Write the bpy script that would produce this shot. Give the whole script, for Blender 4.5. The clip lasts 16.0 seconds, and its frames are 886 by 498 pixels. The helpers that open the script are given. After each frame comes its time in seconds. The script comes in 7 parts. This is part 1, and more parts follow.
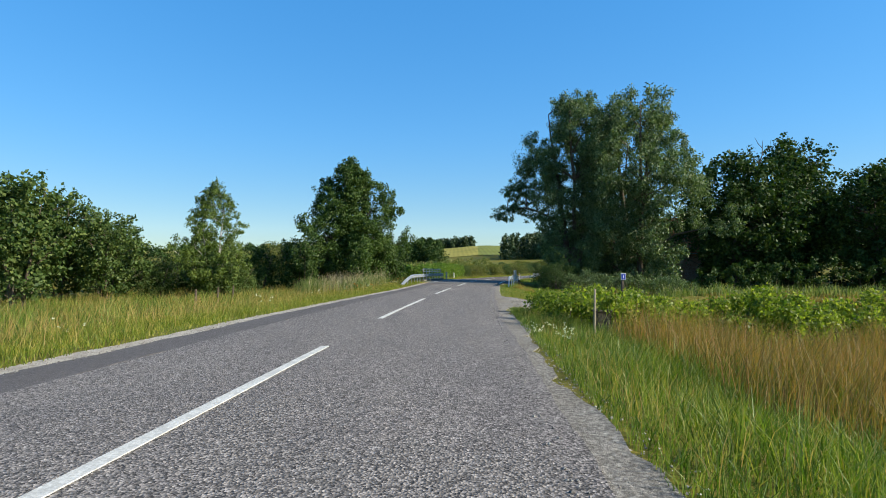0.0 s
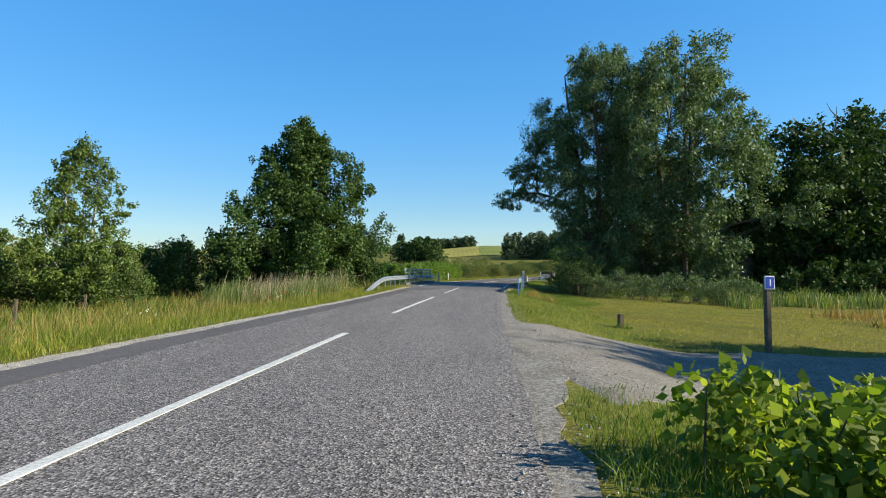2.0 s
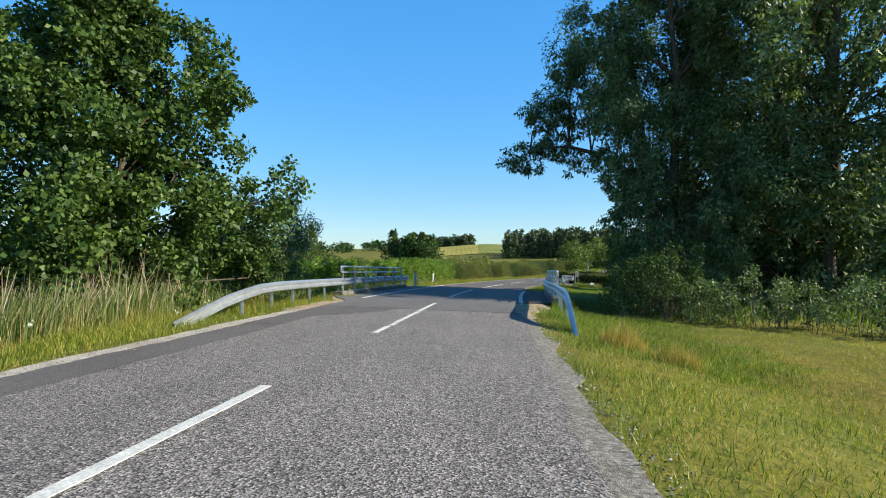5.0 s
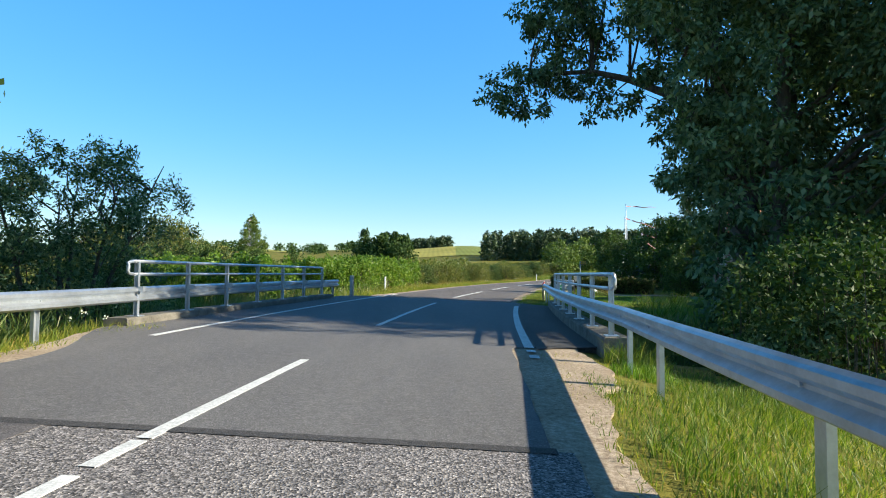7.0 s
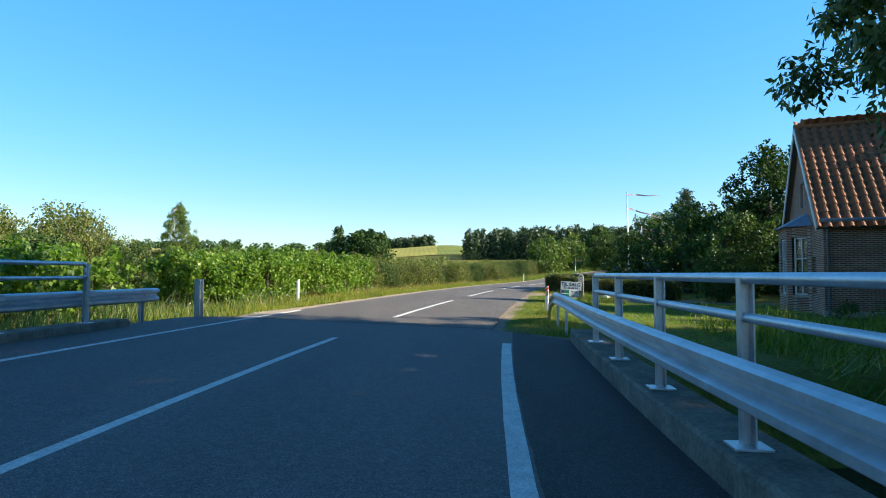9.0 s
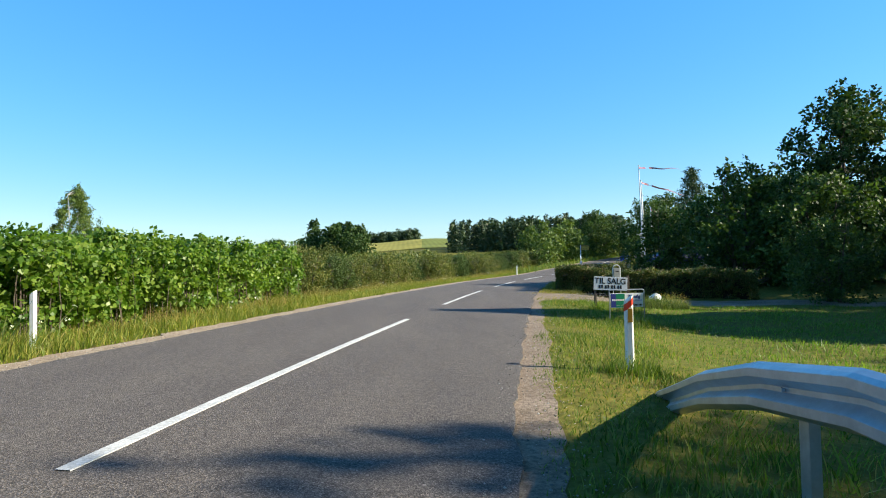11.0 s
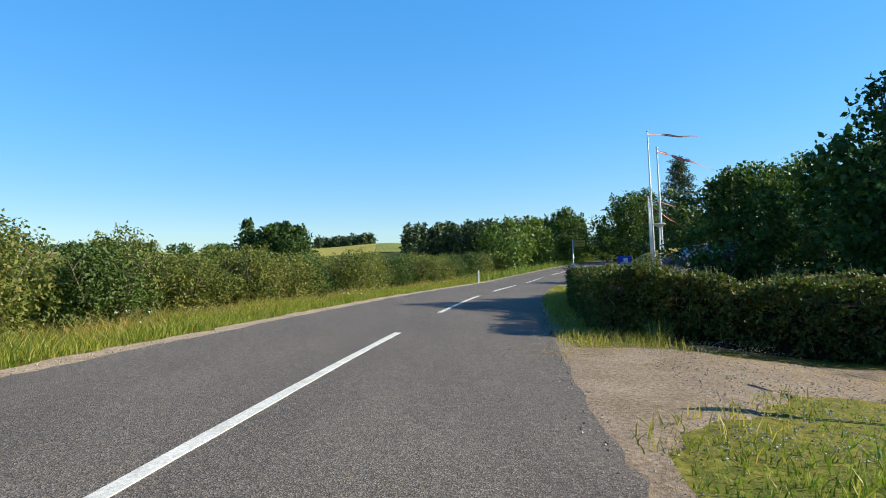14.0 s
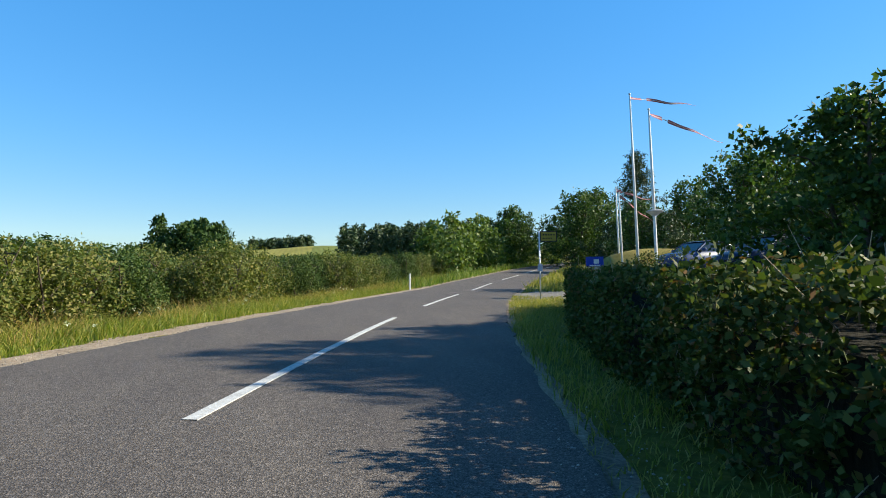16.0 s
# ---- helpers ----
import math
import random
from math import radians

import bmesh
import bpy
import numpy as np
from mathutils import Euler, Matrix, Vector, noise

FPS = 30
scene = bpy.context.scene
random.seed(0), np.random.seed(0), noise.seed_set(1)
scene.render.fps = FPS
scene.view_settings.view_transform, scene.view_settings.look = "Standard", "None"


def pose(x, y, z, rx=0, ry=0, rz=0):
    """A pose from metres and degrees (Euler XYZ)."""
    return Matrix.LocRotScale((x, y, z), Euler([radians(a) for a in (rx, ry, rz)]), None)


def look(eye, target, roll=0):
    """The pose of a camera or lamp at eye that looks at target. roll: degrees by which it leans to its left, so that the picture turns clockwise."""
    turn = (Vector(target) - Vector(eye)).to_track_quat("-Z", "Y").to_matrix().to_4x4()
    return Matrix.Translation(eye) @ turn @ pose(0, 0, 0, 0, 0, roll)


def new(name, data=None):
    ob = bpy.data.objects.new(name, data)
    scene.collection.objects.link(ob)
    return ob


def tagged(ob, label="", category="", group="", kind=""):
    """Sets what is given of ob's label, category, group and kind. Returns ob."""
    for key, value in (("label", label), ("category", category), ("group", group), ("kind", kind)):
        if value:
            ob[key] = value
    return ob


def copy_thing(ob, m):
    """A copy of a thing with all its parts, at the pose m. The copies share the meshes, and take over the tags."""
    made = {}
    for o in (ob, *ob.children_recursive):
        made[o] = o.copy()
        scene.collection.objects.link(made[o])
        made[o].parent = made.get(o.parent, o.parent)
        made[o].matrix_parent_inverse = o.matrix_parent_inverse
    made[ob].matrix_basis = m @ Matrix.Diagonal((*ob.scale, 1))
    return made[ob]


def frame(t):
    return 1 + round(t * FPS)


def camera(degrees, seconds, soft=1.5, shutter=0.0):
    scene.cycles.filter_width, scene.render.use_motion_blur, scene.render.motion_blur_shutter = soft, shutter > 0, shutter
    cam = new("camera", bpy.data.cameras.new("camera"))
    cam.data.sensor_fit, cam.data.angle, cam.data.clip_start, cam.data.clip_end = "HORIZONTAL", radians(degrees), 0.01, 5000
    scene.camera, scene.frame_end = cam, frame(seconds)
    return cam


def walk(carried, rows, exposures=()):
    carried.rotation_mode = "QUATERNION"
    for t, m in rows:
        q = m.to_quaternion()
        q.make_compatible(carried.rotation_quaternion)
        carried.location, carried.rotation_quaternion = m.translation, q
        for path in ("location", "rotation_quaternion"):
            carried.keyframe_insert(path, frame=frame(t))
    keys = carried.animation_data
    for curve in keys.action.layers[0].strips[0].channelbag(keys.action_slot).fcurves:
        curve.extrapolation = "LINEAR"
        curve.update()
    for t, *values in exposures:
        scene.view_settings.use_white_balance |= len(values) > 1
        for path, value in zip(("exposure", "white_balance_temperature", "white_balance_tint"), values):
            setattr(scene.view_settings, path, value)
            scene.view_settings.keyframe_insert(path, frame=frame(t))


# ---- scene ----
cam = camera(78.0, 16.0, soft=1.0)
METRES, EYE, TILT, LEAN, TURN = 80.0, 1.4, 1.5, 0.0, 0.0
PATH = [
    (0, (0.795, 0.782, 1.180), (0.752, 2.78, 1.261), -0.1),
    (0.5, (1.0, 4.087, 1.189), (1.019, 6.085, 1.267), -0.1),
    (1, (1.239, 7.364, 1.177), (1.229, 9.363, 1.256), -0.2),
    (1.5, (1.447, 10.695, 1.182), (1.421, 12.693, 1.262), -0.1),
    (2, (1.587, 13.928, 1.164), (1.54, 15.925, 1.248), -0.1),
    (2.5, (1.774, 17.19, 1.187), (1.71, 19.187, 1.274), -0.1),
    (3, (1.898, 20.529, 1.188), (1.84, 22.526, 1.278), -0.3),
    (3.5, (2.066, 23.85, 1.188), (2.009, 25.847, 1.274), -0.2),
    (4, (2.225, 26.992, 1.213), (2.16, 28.99, 1.288), -0.3),
    (6.5, (3.252, 43.506, 1.228), (3.269, 45.504, 1.318), 0.8),
    (7, (3.578, 46.612, 1.218), (3.613, 48.609, 1.307), 0.5),
    (7.5, (3.946, 49.652, 1.217), (4.005, 51.649, 1.304), 0.4),
    (8, (4.370, 52.661, 1.207), (4.450, 54.657, 1.296), 0.3),
    (8.5, (4.844, 55.659, 1.198), (4.934, 57.655, 1.289), 0.3),
    (9, (5.255, 58.468, 1.252), (5.351, 60.464, 1.341), 0.2),
    (11.5, (7.31, 73.34, 1.261), (7.469, 75.333, 1.324), -1.5),
    (12, (7.829, 76.226, 1.197), (8.008, 78.217, 1.263), -1.5),
    (12.5, (8.34, 79.115, 1.162), (8.537, 81.104, 1.231), -1.4),
    (13, (8.934, 82.083, 1.148), (9.139, 84.071, 1.224), -1.3),
    (13.5, (9.486, 84.882, 1.154), (9.732, 86.866, 1.234), -1.2),
    (14, (10.13, 87.817, 1.143), (10.429, 89.793, 1.227), -1.1),
    (14.5, (10.878, 90.768, 1.112), (11.246, 92.732, 1.202), -1.0),
    (15, (11.593, 93.398, 1.092), (12.013, 95.352, 1.187), -1.0),
    (15.5, (12.32, 95.934, 1.082), (12.764, 97.881, 1.18), -0.9),
    (16, (13.133, 98.448, 1.092), (13.638, 100.381, 1.188), -0.8),
]
EXPOSURES = [(0.0, 0.50), (4.0, 0.60), (6.5, 0.85), (9.0, 1.00), (11.5, 0.80), (13.5, 0.68), (16.0, 0.62)]
walk(cam, [(t, look(eye, target, roll)) for t, eye, target, roll in PATH], EXPOSURES)

# ---- light ----
SUN_EL, SUN_AZ = 28.0, 100.0
SUN_DIR = Vector((math.sin(radians(SUN_AZ)) * math.cos(radians(SUN_EL)), math.cos(radians(SUN_AZ)) * math.cos(radians(SUN_EL)), math.sin(radians(SUN_EL))))
world = bpy.data.worlds.new("sky")
scene.world = world
world.use_nodes = True
wt = world.node_tree
wt.nodes.clear()
sky = wt.nodes.new("ShaderNodeTexSky")
sky.sky_type = "NISHITA"
sky.sun_disc = False
sky.sun_elevation, sky.sun_rotation = radians(SUN_EL), radians(SUN_AZ)
sky.altitude, sky.air_density, sky.dust_density, sky.ozone_density = 0, 1.0, 0.1, 2.0
bg = wt.nodes.new("ShaderNodeBackground")
bg.inputs["Strength"].default_value = 0.28
wo = wt.nodes.new("ShaderNodeOutputWorld")
hsv = wt.nodes.new("ShaderNodeHueSaturation")
hsv.inputs["Saturation"].default_value = 2.35
gam = wt.nodes.new("ShaderNodeGamma")
gam.inputs["Gamma"].default_value = 0.4
wt.links.new(sky.outputs[0], gam.inputs["Color"])
wt.links.new(gam.outputs[0], hsv.inputs["Color"])
blue = wt.nodes.new("ShaderNodeMix")
blue.data_type, blue.blend_type = "RGBA", "MULTIPLY"
blue.inputs[0].default_value, blue.inputs[7].default_value = 1.0, (0.72, 1.02, 1.27, 1)
wt.links.new(hsv.outputs[0], blue.inputs[6])
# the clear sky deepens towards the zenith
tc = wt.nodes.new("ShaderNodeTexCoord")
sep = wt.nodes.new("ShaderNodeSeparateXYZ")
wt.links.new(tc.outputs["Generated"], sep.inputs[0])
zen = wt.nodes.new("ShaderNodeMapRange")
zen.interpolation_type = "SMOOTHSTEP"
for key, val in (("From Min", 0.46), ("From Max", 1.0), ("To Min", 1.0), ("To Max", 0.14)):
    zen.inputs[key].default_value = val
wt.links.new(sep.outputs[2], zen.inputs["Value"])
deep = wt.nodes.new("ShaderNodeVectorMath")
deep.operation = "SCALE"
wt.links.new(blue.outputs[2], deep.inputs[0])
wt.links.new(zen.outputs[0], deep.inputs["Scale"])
# a thin summer haze mutes the lowest band
low = wt.nodes.new("ShaderNodeMapRange")
low.interpolation_type = "SMOOTHSTEP"
for key, val in (("From Min", 0.0), ("From Max", 0.26), ("To Min", 1.0), ("To Max", 0.0)):
    low.inputs[key].default_value = val
wt.links.new(sep.outputs[2], low.inputs["Value"])
haze = wt.nodes.new("ShaderNodeMix")
haze.data_type, haze.blend_type = "RGBA", "MULTIPLY"
haze.inputs[7].default_value = (1.12, 0.91, 0.80, 1)
wt.links.new(low.outputs[0], haze.inputs[0])
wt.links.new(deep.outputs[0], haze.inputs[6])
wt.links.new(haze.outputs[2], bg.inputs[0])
wt.links.new(bg.outputs[0], wo.inputs[0])
sun = new("sun", bpy.data.lights.new("sun", "SUN"))
sun.data.energy, sun.data.angle, sun.data.color = 5.5, radians(0.53), (1.0, 0.925, 0.74)
sun.matrix_world = look(SUN_DIR * 200, (0, 0, 0))


# ---- materials ----
def material(name, rough=0.8, metal=0.0, spec=0.4):
    m = bpy.data.materials.new(name)
    m.use_nodes = True
    b = m.node_tree.nodes["Principled BSDF"]
    b.inputs["Roughness"].default_value, b.inputs["Metallic"].default_value = rough, metal
    b.inputs["Specular IOR Level"].default_value = spec
    return m, m.node_tree, b


def ramp(nt, fac, stops):
    r = nt.nodes.new("ShaderNodeValToRGB")
    e = r.color_ramp.elements
    while len(e) < len(stops):
        e.new(0.5)
    for el, (p, c) in zip(e, stops):
        el.position, el.color = p, (*c, 1)
    nt.links.new(fac, r.inputs[0])
    return r.outputs[0]


def coords(nt, scale=(1, 1, 1)):
    g = nt.nodes.new("ShaderNodeNewGeometry")
    mp = nt.nodes.new("ShaderNodeMapping")
    mp.inputs["Scale"].default_value = scale
    nt.links.new(g.outputs["Position"], mp.inputs["Vector"])
    return mp.outputs[0]


def noise_tex(nt, vec, scale, detail=4, rough=0.6, out="Fac"):
    n = nt.nodes.new("ShaderNodeTexNoise")
    n.inputs["Scale"].default_value, n.inputs["Detail"].default_value, n.inputs["Roughness"].default_value = scale, detail, rough
    nt.links.new(vec, n.inputs["Vector"])
    return n.outputs[out]


def voronoi(nt, vec, scale, out="Distance", feature="F1"):
    n = nt.nodes.new("ShaderNodeTexVoronoi")
    n.feature = feature
    n.inputs["Scale"].default_value = scale
    nt.links.new(vec, n.inputs["Vector"])
    return n.outputs[out]


def mix(nt, fac, a, b, kind="MIX"):
    n = nt.nodes.new("ShaderNodeMix")
    n.data_type, n.blend_type = "RGBA", kind
    for sock, v in ((n.inputs[0], fac), (n.inputs[6], a), (n.inputs[7], b)):
        if isinstance(v, (int, float)):
            sock.default_value = v
        elif isinstance(v, tuple):
            sock.default_value = (*v, 1)
        else:
            nt.links.new(v, sock)
    return n.outputs[2]


def maths(nt, op, a, b=0.0):
    n = nt.nodes.new("ShaderNodeMath")
    n.operation = op
    for sock, v in zip(n.inputs, (a, b)):
        if isinstance(v, (int, float)):
            sock.default_value = v
        else:
            nt.links.new(v, sock)
    return n.outputs[0]


def bump(nt, b, height, strength, distance=0.01):
    n = nt.nodes.new("ShaderNodeBump")
    n.inputs["Strength"].default_value, n.inputs["Distance"].default_value = strength, distance
    nt.links.new(height, n.inputs["Height"])
    nt.links.new(n.outputs[0], b.inputs["Normal"])


def island(nt):
    return nt.nodes.new("ShaderNodeNewGeometry").outputs["Random Per Island"]


def chip_seal(name, dark, light, patch, chip=70.0, relief=0.8):
    """Stone chips in bitumen: light and dark grains over broad stains."""
    m, nt, b = material(name, 0.82, spec=0.35)
    v = coords(nt)
    grain = voronoi(nt, v, chip, "Color")
    sep = nt.nodes.new("ShaderNodeSeparateColor")
    nt.links.new(grain, sep.inputs[0])
    col = ramp(nt, sep.outputs[0], [(0.0, dark), (0.55, tuple((a + c) / 2 for a, c in zip(dark, light))), (0.9, light), (1.0, tuple(min(1, c * 1.5) for c in light))])
    stain = ramp(nt, noise_tex(nt, coords(nt, (1, 0.25, 1)), 0.9, 5), [(0.3, patch), (0.7, (1, 1, 1))])
    col = mix(nt, 1.0, col, stain, "MULTIPLY")
    fine = ramp(nt, noise_tex(nt, v, 14, 6, 0.7), [(0.3, (0.75, 0.75, 0.76)), (0.7, (1.1, 1.1, 1.1))])
    nt.links.new(mix(nt, 1.0, col, fine, "MULTIPLY"), b.inputs["Base Color"])
    bump(nt, b, voronoi(nt, v, chip), relief, 0.008)
    return m


M_SEAL = chip_seal("chip_seal", (0.042, 0.038, 0.036), (0.37, 0.335, 0.315), (0.78, 0.78, 0.8), 62)
M_ASPHALT = chip_seal("asphalt", (0.056, 0.047, 0.040), (0.228, 0.195, 0.168), (0.75, 0.75, 0.78), 110, 0.5)
M_STRIP = chip_seal("worn_strip", (0.09, 0.08, 0.078), (0.18, 0.165, 0.16), (0.75, 0.74, 0.75), 120, 0.4)
M_BRIDGE = chip_seal("bridge_asphalt", (0.095, 0.089, 0.085), (0.21, 0.198, 0.19), (0.8, 0.8, 0.82), 130, 0.35)


def gravelly(name, a, c, d):
    m, nt, b = material(name, 0.95, spec=0.2)
    v = coords(nt)
    col = ramp(nt, noise_tex(nt, v, 22, 6, 0.75), [(0.3, a), (0.5, c), (0.72, d)])
    big = ramp(nt, noise_tex(nt, v, 1.3, 4), [(0.3, (0.75, 0.72, 0.68)), (0.7, (1.05, 1.05, 1.05))])
    nt.links.new(mix(nt, 1.0, col, big, "MULTIPLY"), b.inputs["Base Color"])
    bump(nt, b, noise_tex(nt, v, 40, 5, 0.7), 0.9, 0.02)
    return m


M_GRAVEL = gravelly("gravel", (0.10, 0.09, 0.08), (0.26, 0.24, 0.21), (0.50, 0.47, 0.43))
M_SAND = gravelly("sandy_gravel", (0.19, 0.14, 0.095), (0.42, 0.33, 0.24), (0.66, 0.55, 0.43))

M_PALE = gravelly("pale_gravel", (0.26, 0.24, 0.21), (0.47, 0.43, 0.38), (0.68, 0.64, 0.58))
M_KERBGRIT = gravelly("edge_grit", (0.07, 0.064, 0.058), (0.25, 0.235, 0.215), (0.58, 0.55, 0.50))
M_DRIVE = gravelly("trodden_drive", (0.12, 0.09, 0.07), (0.29, 0.225, 0.17), (0.48, 0.39, 0.31))


def ground_material():
    m, nt, b = material("meadow_soil", 0.95, spec=0.15)
    v = coords(nt)
    small = ramp(nt, noise_tex(nt, v, 6, 8, 0.75), [(0.25, (0.05, 0.055, 0.014)), (0.5, (0.14, 0.14, 0.032)), (0.75, (0.27, 0.22, 0.07))])
    big = ramp(nt, noise_tex(nt, v, 0.12, 4), [(0.35, (0.8, 0.95, 0.65)), (0.65, (1.25, 1.05, 0.8))])
    nt.links.new(mix(nt, 1.0, small, big, "MULTIPLY"), b.inputs["Base Color"])
    bump(nt, b, noise_tex(nt, v, 9, 6), 0.8, 0.05)
    return m


M_GROUND = ground_material()


def leafy(name, stops, rough=0.5, through_light=0.35, spec=0.35, big=0.0):
    """Leaves: colour varies leaf by leaf and in broad drifts; light passes through."""
    m, nt, b = material(name, rough, spec=spec)
    col = ramp(nt, island(nt), stops)
    drift = ramp(nt, noise_tex(nt, coords(nt), 0.5 + big, 3), [(0.3, (0.72, 0.78, 0.7)), (0.7, (1.2, 1.15, 1.05))])
    col = mix(nt, 1.0, col, drift, "MULTIPLY")
    nt.links.new(col, b.inputs["Base Color"])
    t = nt.nodes.new("ShaderNodeBsdfTranslucent")
    nt.links.new(mix(nt, 1.0, col, (1.35, 1.5, 0.55), "MULTIPLY"), t.inputs[0])
    mx = nt.nodes.new("ShaderNodeMixShader")
    mx.inputs[0].default_value = through_light
    nt.links.new(b.outputs[0], mx.inputs[1])
    nt.links.new(t.outputs[0], mx.inputs[2])
    nt.links.new(mx.outputs[0], nt.nodes["Material Output"].inputs[0])
    return m


M_WILLOW = leafy("willow_leaf", [(0.0, (0.035, 0.07, 0.028)), (0.5, (0.10, 0.155, 0.07)), (1.0, (0.24, 0.30, 0.17))], 0.5, 0.26, 0.25)
M_ALDER = leafy("alder_leaf", [(0.0, (0.025, 0.058, 0.013)), (0.5, (0.055, 0.10, 0.024)), (1.0, (0.12, 0.18, 0.045))], 0.5, 0.24, 0.25)
M_BIRCH = leafy("birch_leaf", [(0.0, (0.06, 0.10, 0.02)), (0.5, (0.11, 0.165, 0.035)), (1.0, (0.18, 0.225, 0.055))], 0.5, 0.25, 0.25)
M_SCRUB = leafy("scrub_leaf", [(0.0, (0.06, 0.09, 0.022)), (0.5, (0.14, 0.17, 0.042)), (1.0, (0.27, 0.24, 0.09))], 0.5, 0.3, 0.25)
M_DARKLEAF = leafy("dark_wood_leaf", [(0.0, (0.018, 0.045, 0.012)), (0.5, (0.042, 0.082, 0.022)), (1.0, (0.09, 0.135, 0.04))], 0.6, 0.16, 0.15)
M_COPSE = leafy("copse_leaf", [(0.0, (0.03, 0.065, 0.015)), (0.5, (0.07, 0.115, 0.03)), (1.0, (0.14, 0.18, 0.055))], 0.55, 0.22, 0.25)
M_TURF = leafy("green_turf", [(0.0, (0.06, 0.13, 0.012)), (0.5, (0.13, 0.24, 0.022)), (1.0, (0.26, 0.34, 0.06))], 0.5, 0.35)
M_KNOT = leafy("knotweed_leaf", [(0.0, (0.06, 0.13, 0.015)), (0.5, (0.13, 0.225, 0.03)), (1.0, (0.26, 0.34, 0.07))], 0.4, 0.42)
M_VERGE = leafy("verge_blade", [(0.0, (0.09, 0.14, 0.018)), (0.45, (0.19, 0.24, 0.03)), (0.8, (0.33, 0.31, 0.06)), (1.0, (0.42, 0.34, 0.12))], 0.5, 0.4)
M_BRAMBLE = leafy("bramble_leaf", [(0.0, (0.07, 0.12, 0.015)), (0.5, (0.17, 0.23, 0.035)), (1.0, (0.33, 0.35, 0.08))], 0.5, 0.5, 0.25)
M_HEDGE = leafy("hedge_leaf", [(0.0, (0.035, 0.06, 0.015)), (0.5, (0.07, 0.10, 0.025)), (0.85, (0.14, 0.16, 0.05)), (1.0, (0.20, 0.10, 0.05))], 0.6, 0.22, 0.2)
M_NEEDLE = leafy("spruce_needle", [(0.0, (0.02, 0.045, 0.02)), (0.6, (0.045, 0.08, 0.032)), (1.0, (0.09, 0.12, 0.05))], 0.5, 0.12)
M_GRASS = leafy("grass_blade", [(0.0, (0.05, 0.10, 0.012)), (0.45, (0.12, 0.19, 0.022)), (0.8, (0.22, 0.27, 0.05)), (1.0, (0.36, 0.33, 0.13))], 0.5, 0.35)
M_STRAW = leafy("dry_grass", [(0.0, (0.16, 0.17, 0.03)), (0.4, (0.34, 0.27, 0.08)), (0.8, (0.46, 0.33, 0.13)), (1.0, (0.42, 0.24, 0.12))], 0.6, 0.35)
M_RUST = leafy("rusty_grass", [(0.0, (0.11, 0.11, 0.025)), (0.4, (0.26, 0.18, 0.05)), (0.8, (0.38, 0.23, 0.085)), (1.0, (0.35, 0.16, 0.08))], 0.6, 0.3)
M_REED = leafy("reed_blade", [(0.0, (0.07, 0.12, 0.03)), (0.5, (0.14, 0.20, 0.06)), (0.85, (0.26, 0.28, 0.11)), (1.0, (0.42, 0.36, 0.22))], 0.5, 0.35)
M_LAWN = leafy("lawn_blade", [(0.0, (0.14, 0.17, 0.025)), (0.45, (0.27, 0.26, 0.05)), (0.8, (0.40, 0.33, 0.10)), (1.0, (0.50, 0.38, 0.17))], 0.5, 0.35)


def bark(name, a, c, d, scale=6):
    m, nt, b = material(name, 0.9, spec=0.2)
    v = coords(nt, (1, 1, 0.3))
    col = ramp(nt, noise_tex(nt, v, scale, 6, 0.7), [(0.3, a), (0.5, c), (0.7, d)])
    nt.links.new(col, b.inputs["Base Color"])
    bump(nt, b, noise_tex(nt, v, scale * 2, 5, 0.7), 0.9, 0.03)
    return m


M_BARK = bark("bark", (0.04, 0.03, 0.022), (0.10, 0.08, 0.06), (0.19, 0.16, 0.12))
M_BIRCHBARK = bark("birch_bark", (0.06, 0.05, 0.045), (0.45, 0.43, 0.40), (0.62, 0.60, 0.56), 4)


def plain(name, col, rough=0.6, metal=0.0, wear=0.15, scale=8.0, spec=0.4, grain=0.2):
    m, nt, b = material(name, rough, metal, spec)
    v = coords(nt)
    n = ramp(nt, noise_tex(nt, v, scale, 6, 0.65), [(0.3, tuple(c * (1 - wear) for c in col)), (0.7, tuple(min(1, c * (1 + wear * 0.6)) for c in col))])
    fine = ramp(nt, noise_tex(nt, v, scale * 9, 4, 0.7), [(0.3, (1 - grain,) * 3), (0.65, (1, 1, 1))])
    nt.links.new(mix(nt, 1.0, n, fine, "MULTIPLY"), b.inputs["Base Color"])
    bump(nt, b, noise_tex(nt, v, scale * 7, 4), 0.25, 0.004)
    return m


M_PAINT = plain("road_paint", (0.74, 0.74, 0.72), 0.7, 0, 0.22, 5, 0.3, 0.45)
M_STEEL = plain("galvanised_steel", (0.56, 0.59, 0.62), 0.42, 0.75, 0.22, 3.0, 0.5, 0.12)
M_CONCRETE = plain("concrete", (0.40, 0.37, 0.33), 0.9, 0, 0.35, 3.5, 0.2, 0.3)
M_WOOD = plain("grey_wood", (0.17, 0.13, 0.095), 0.85, 0, 0.4, 9, 0.2, 0.4)
M_WHITE = plain("white_plastic", (0.78, 0.78, 0.75), 0.45, 0, 0.12, 6, 0.4, 0.08)
M_RED = plain("red_reflector", (0.75, 0.07, 0.03), 0.3, 0, 0.1, 8)
M_AMBER = plain("amber_reflector", (0.62, 0.30, 0.03), 0.3, 0, 0.1, 8)
M_BLACK = plain("black_paint", (0.02, 0.02, 0.023), 0.5, 0, 0.2, 8)


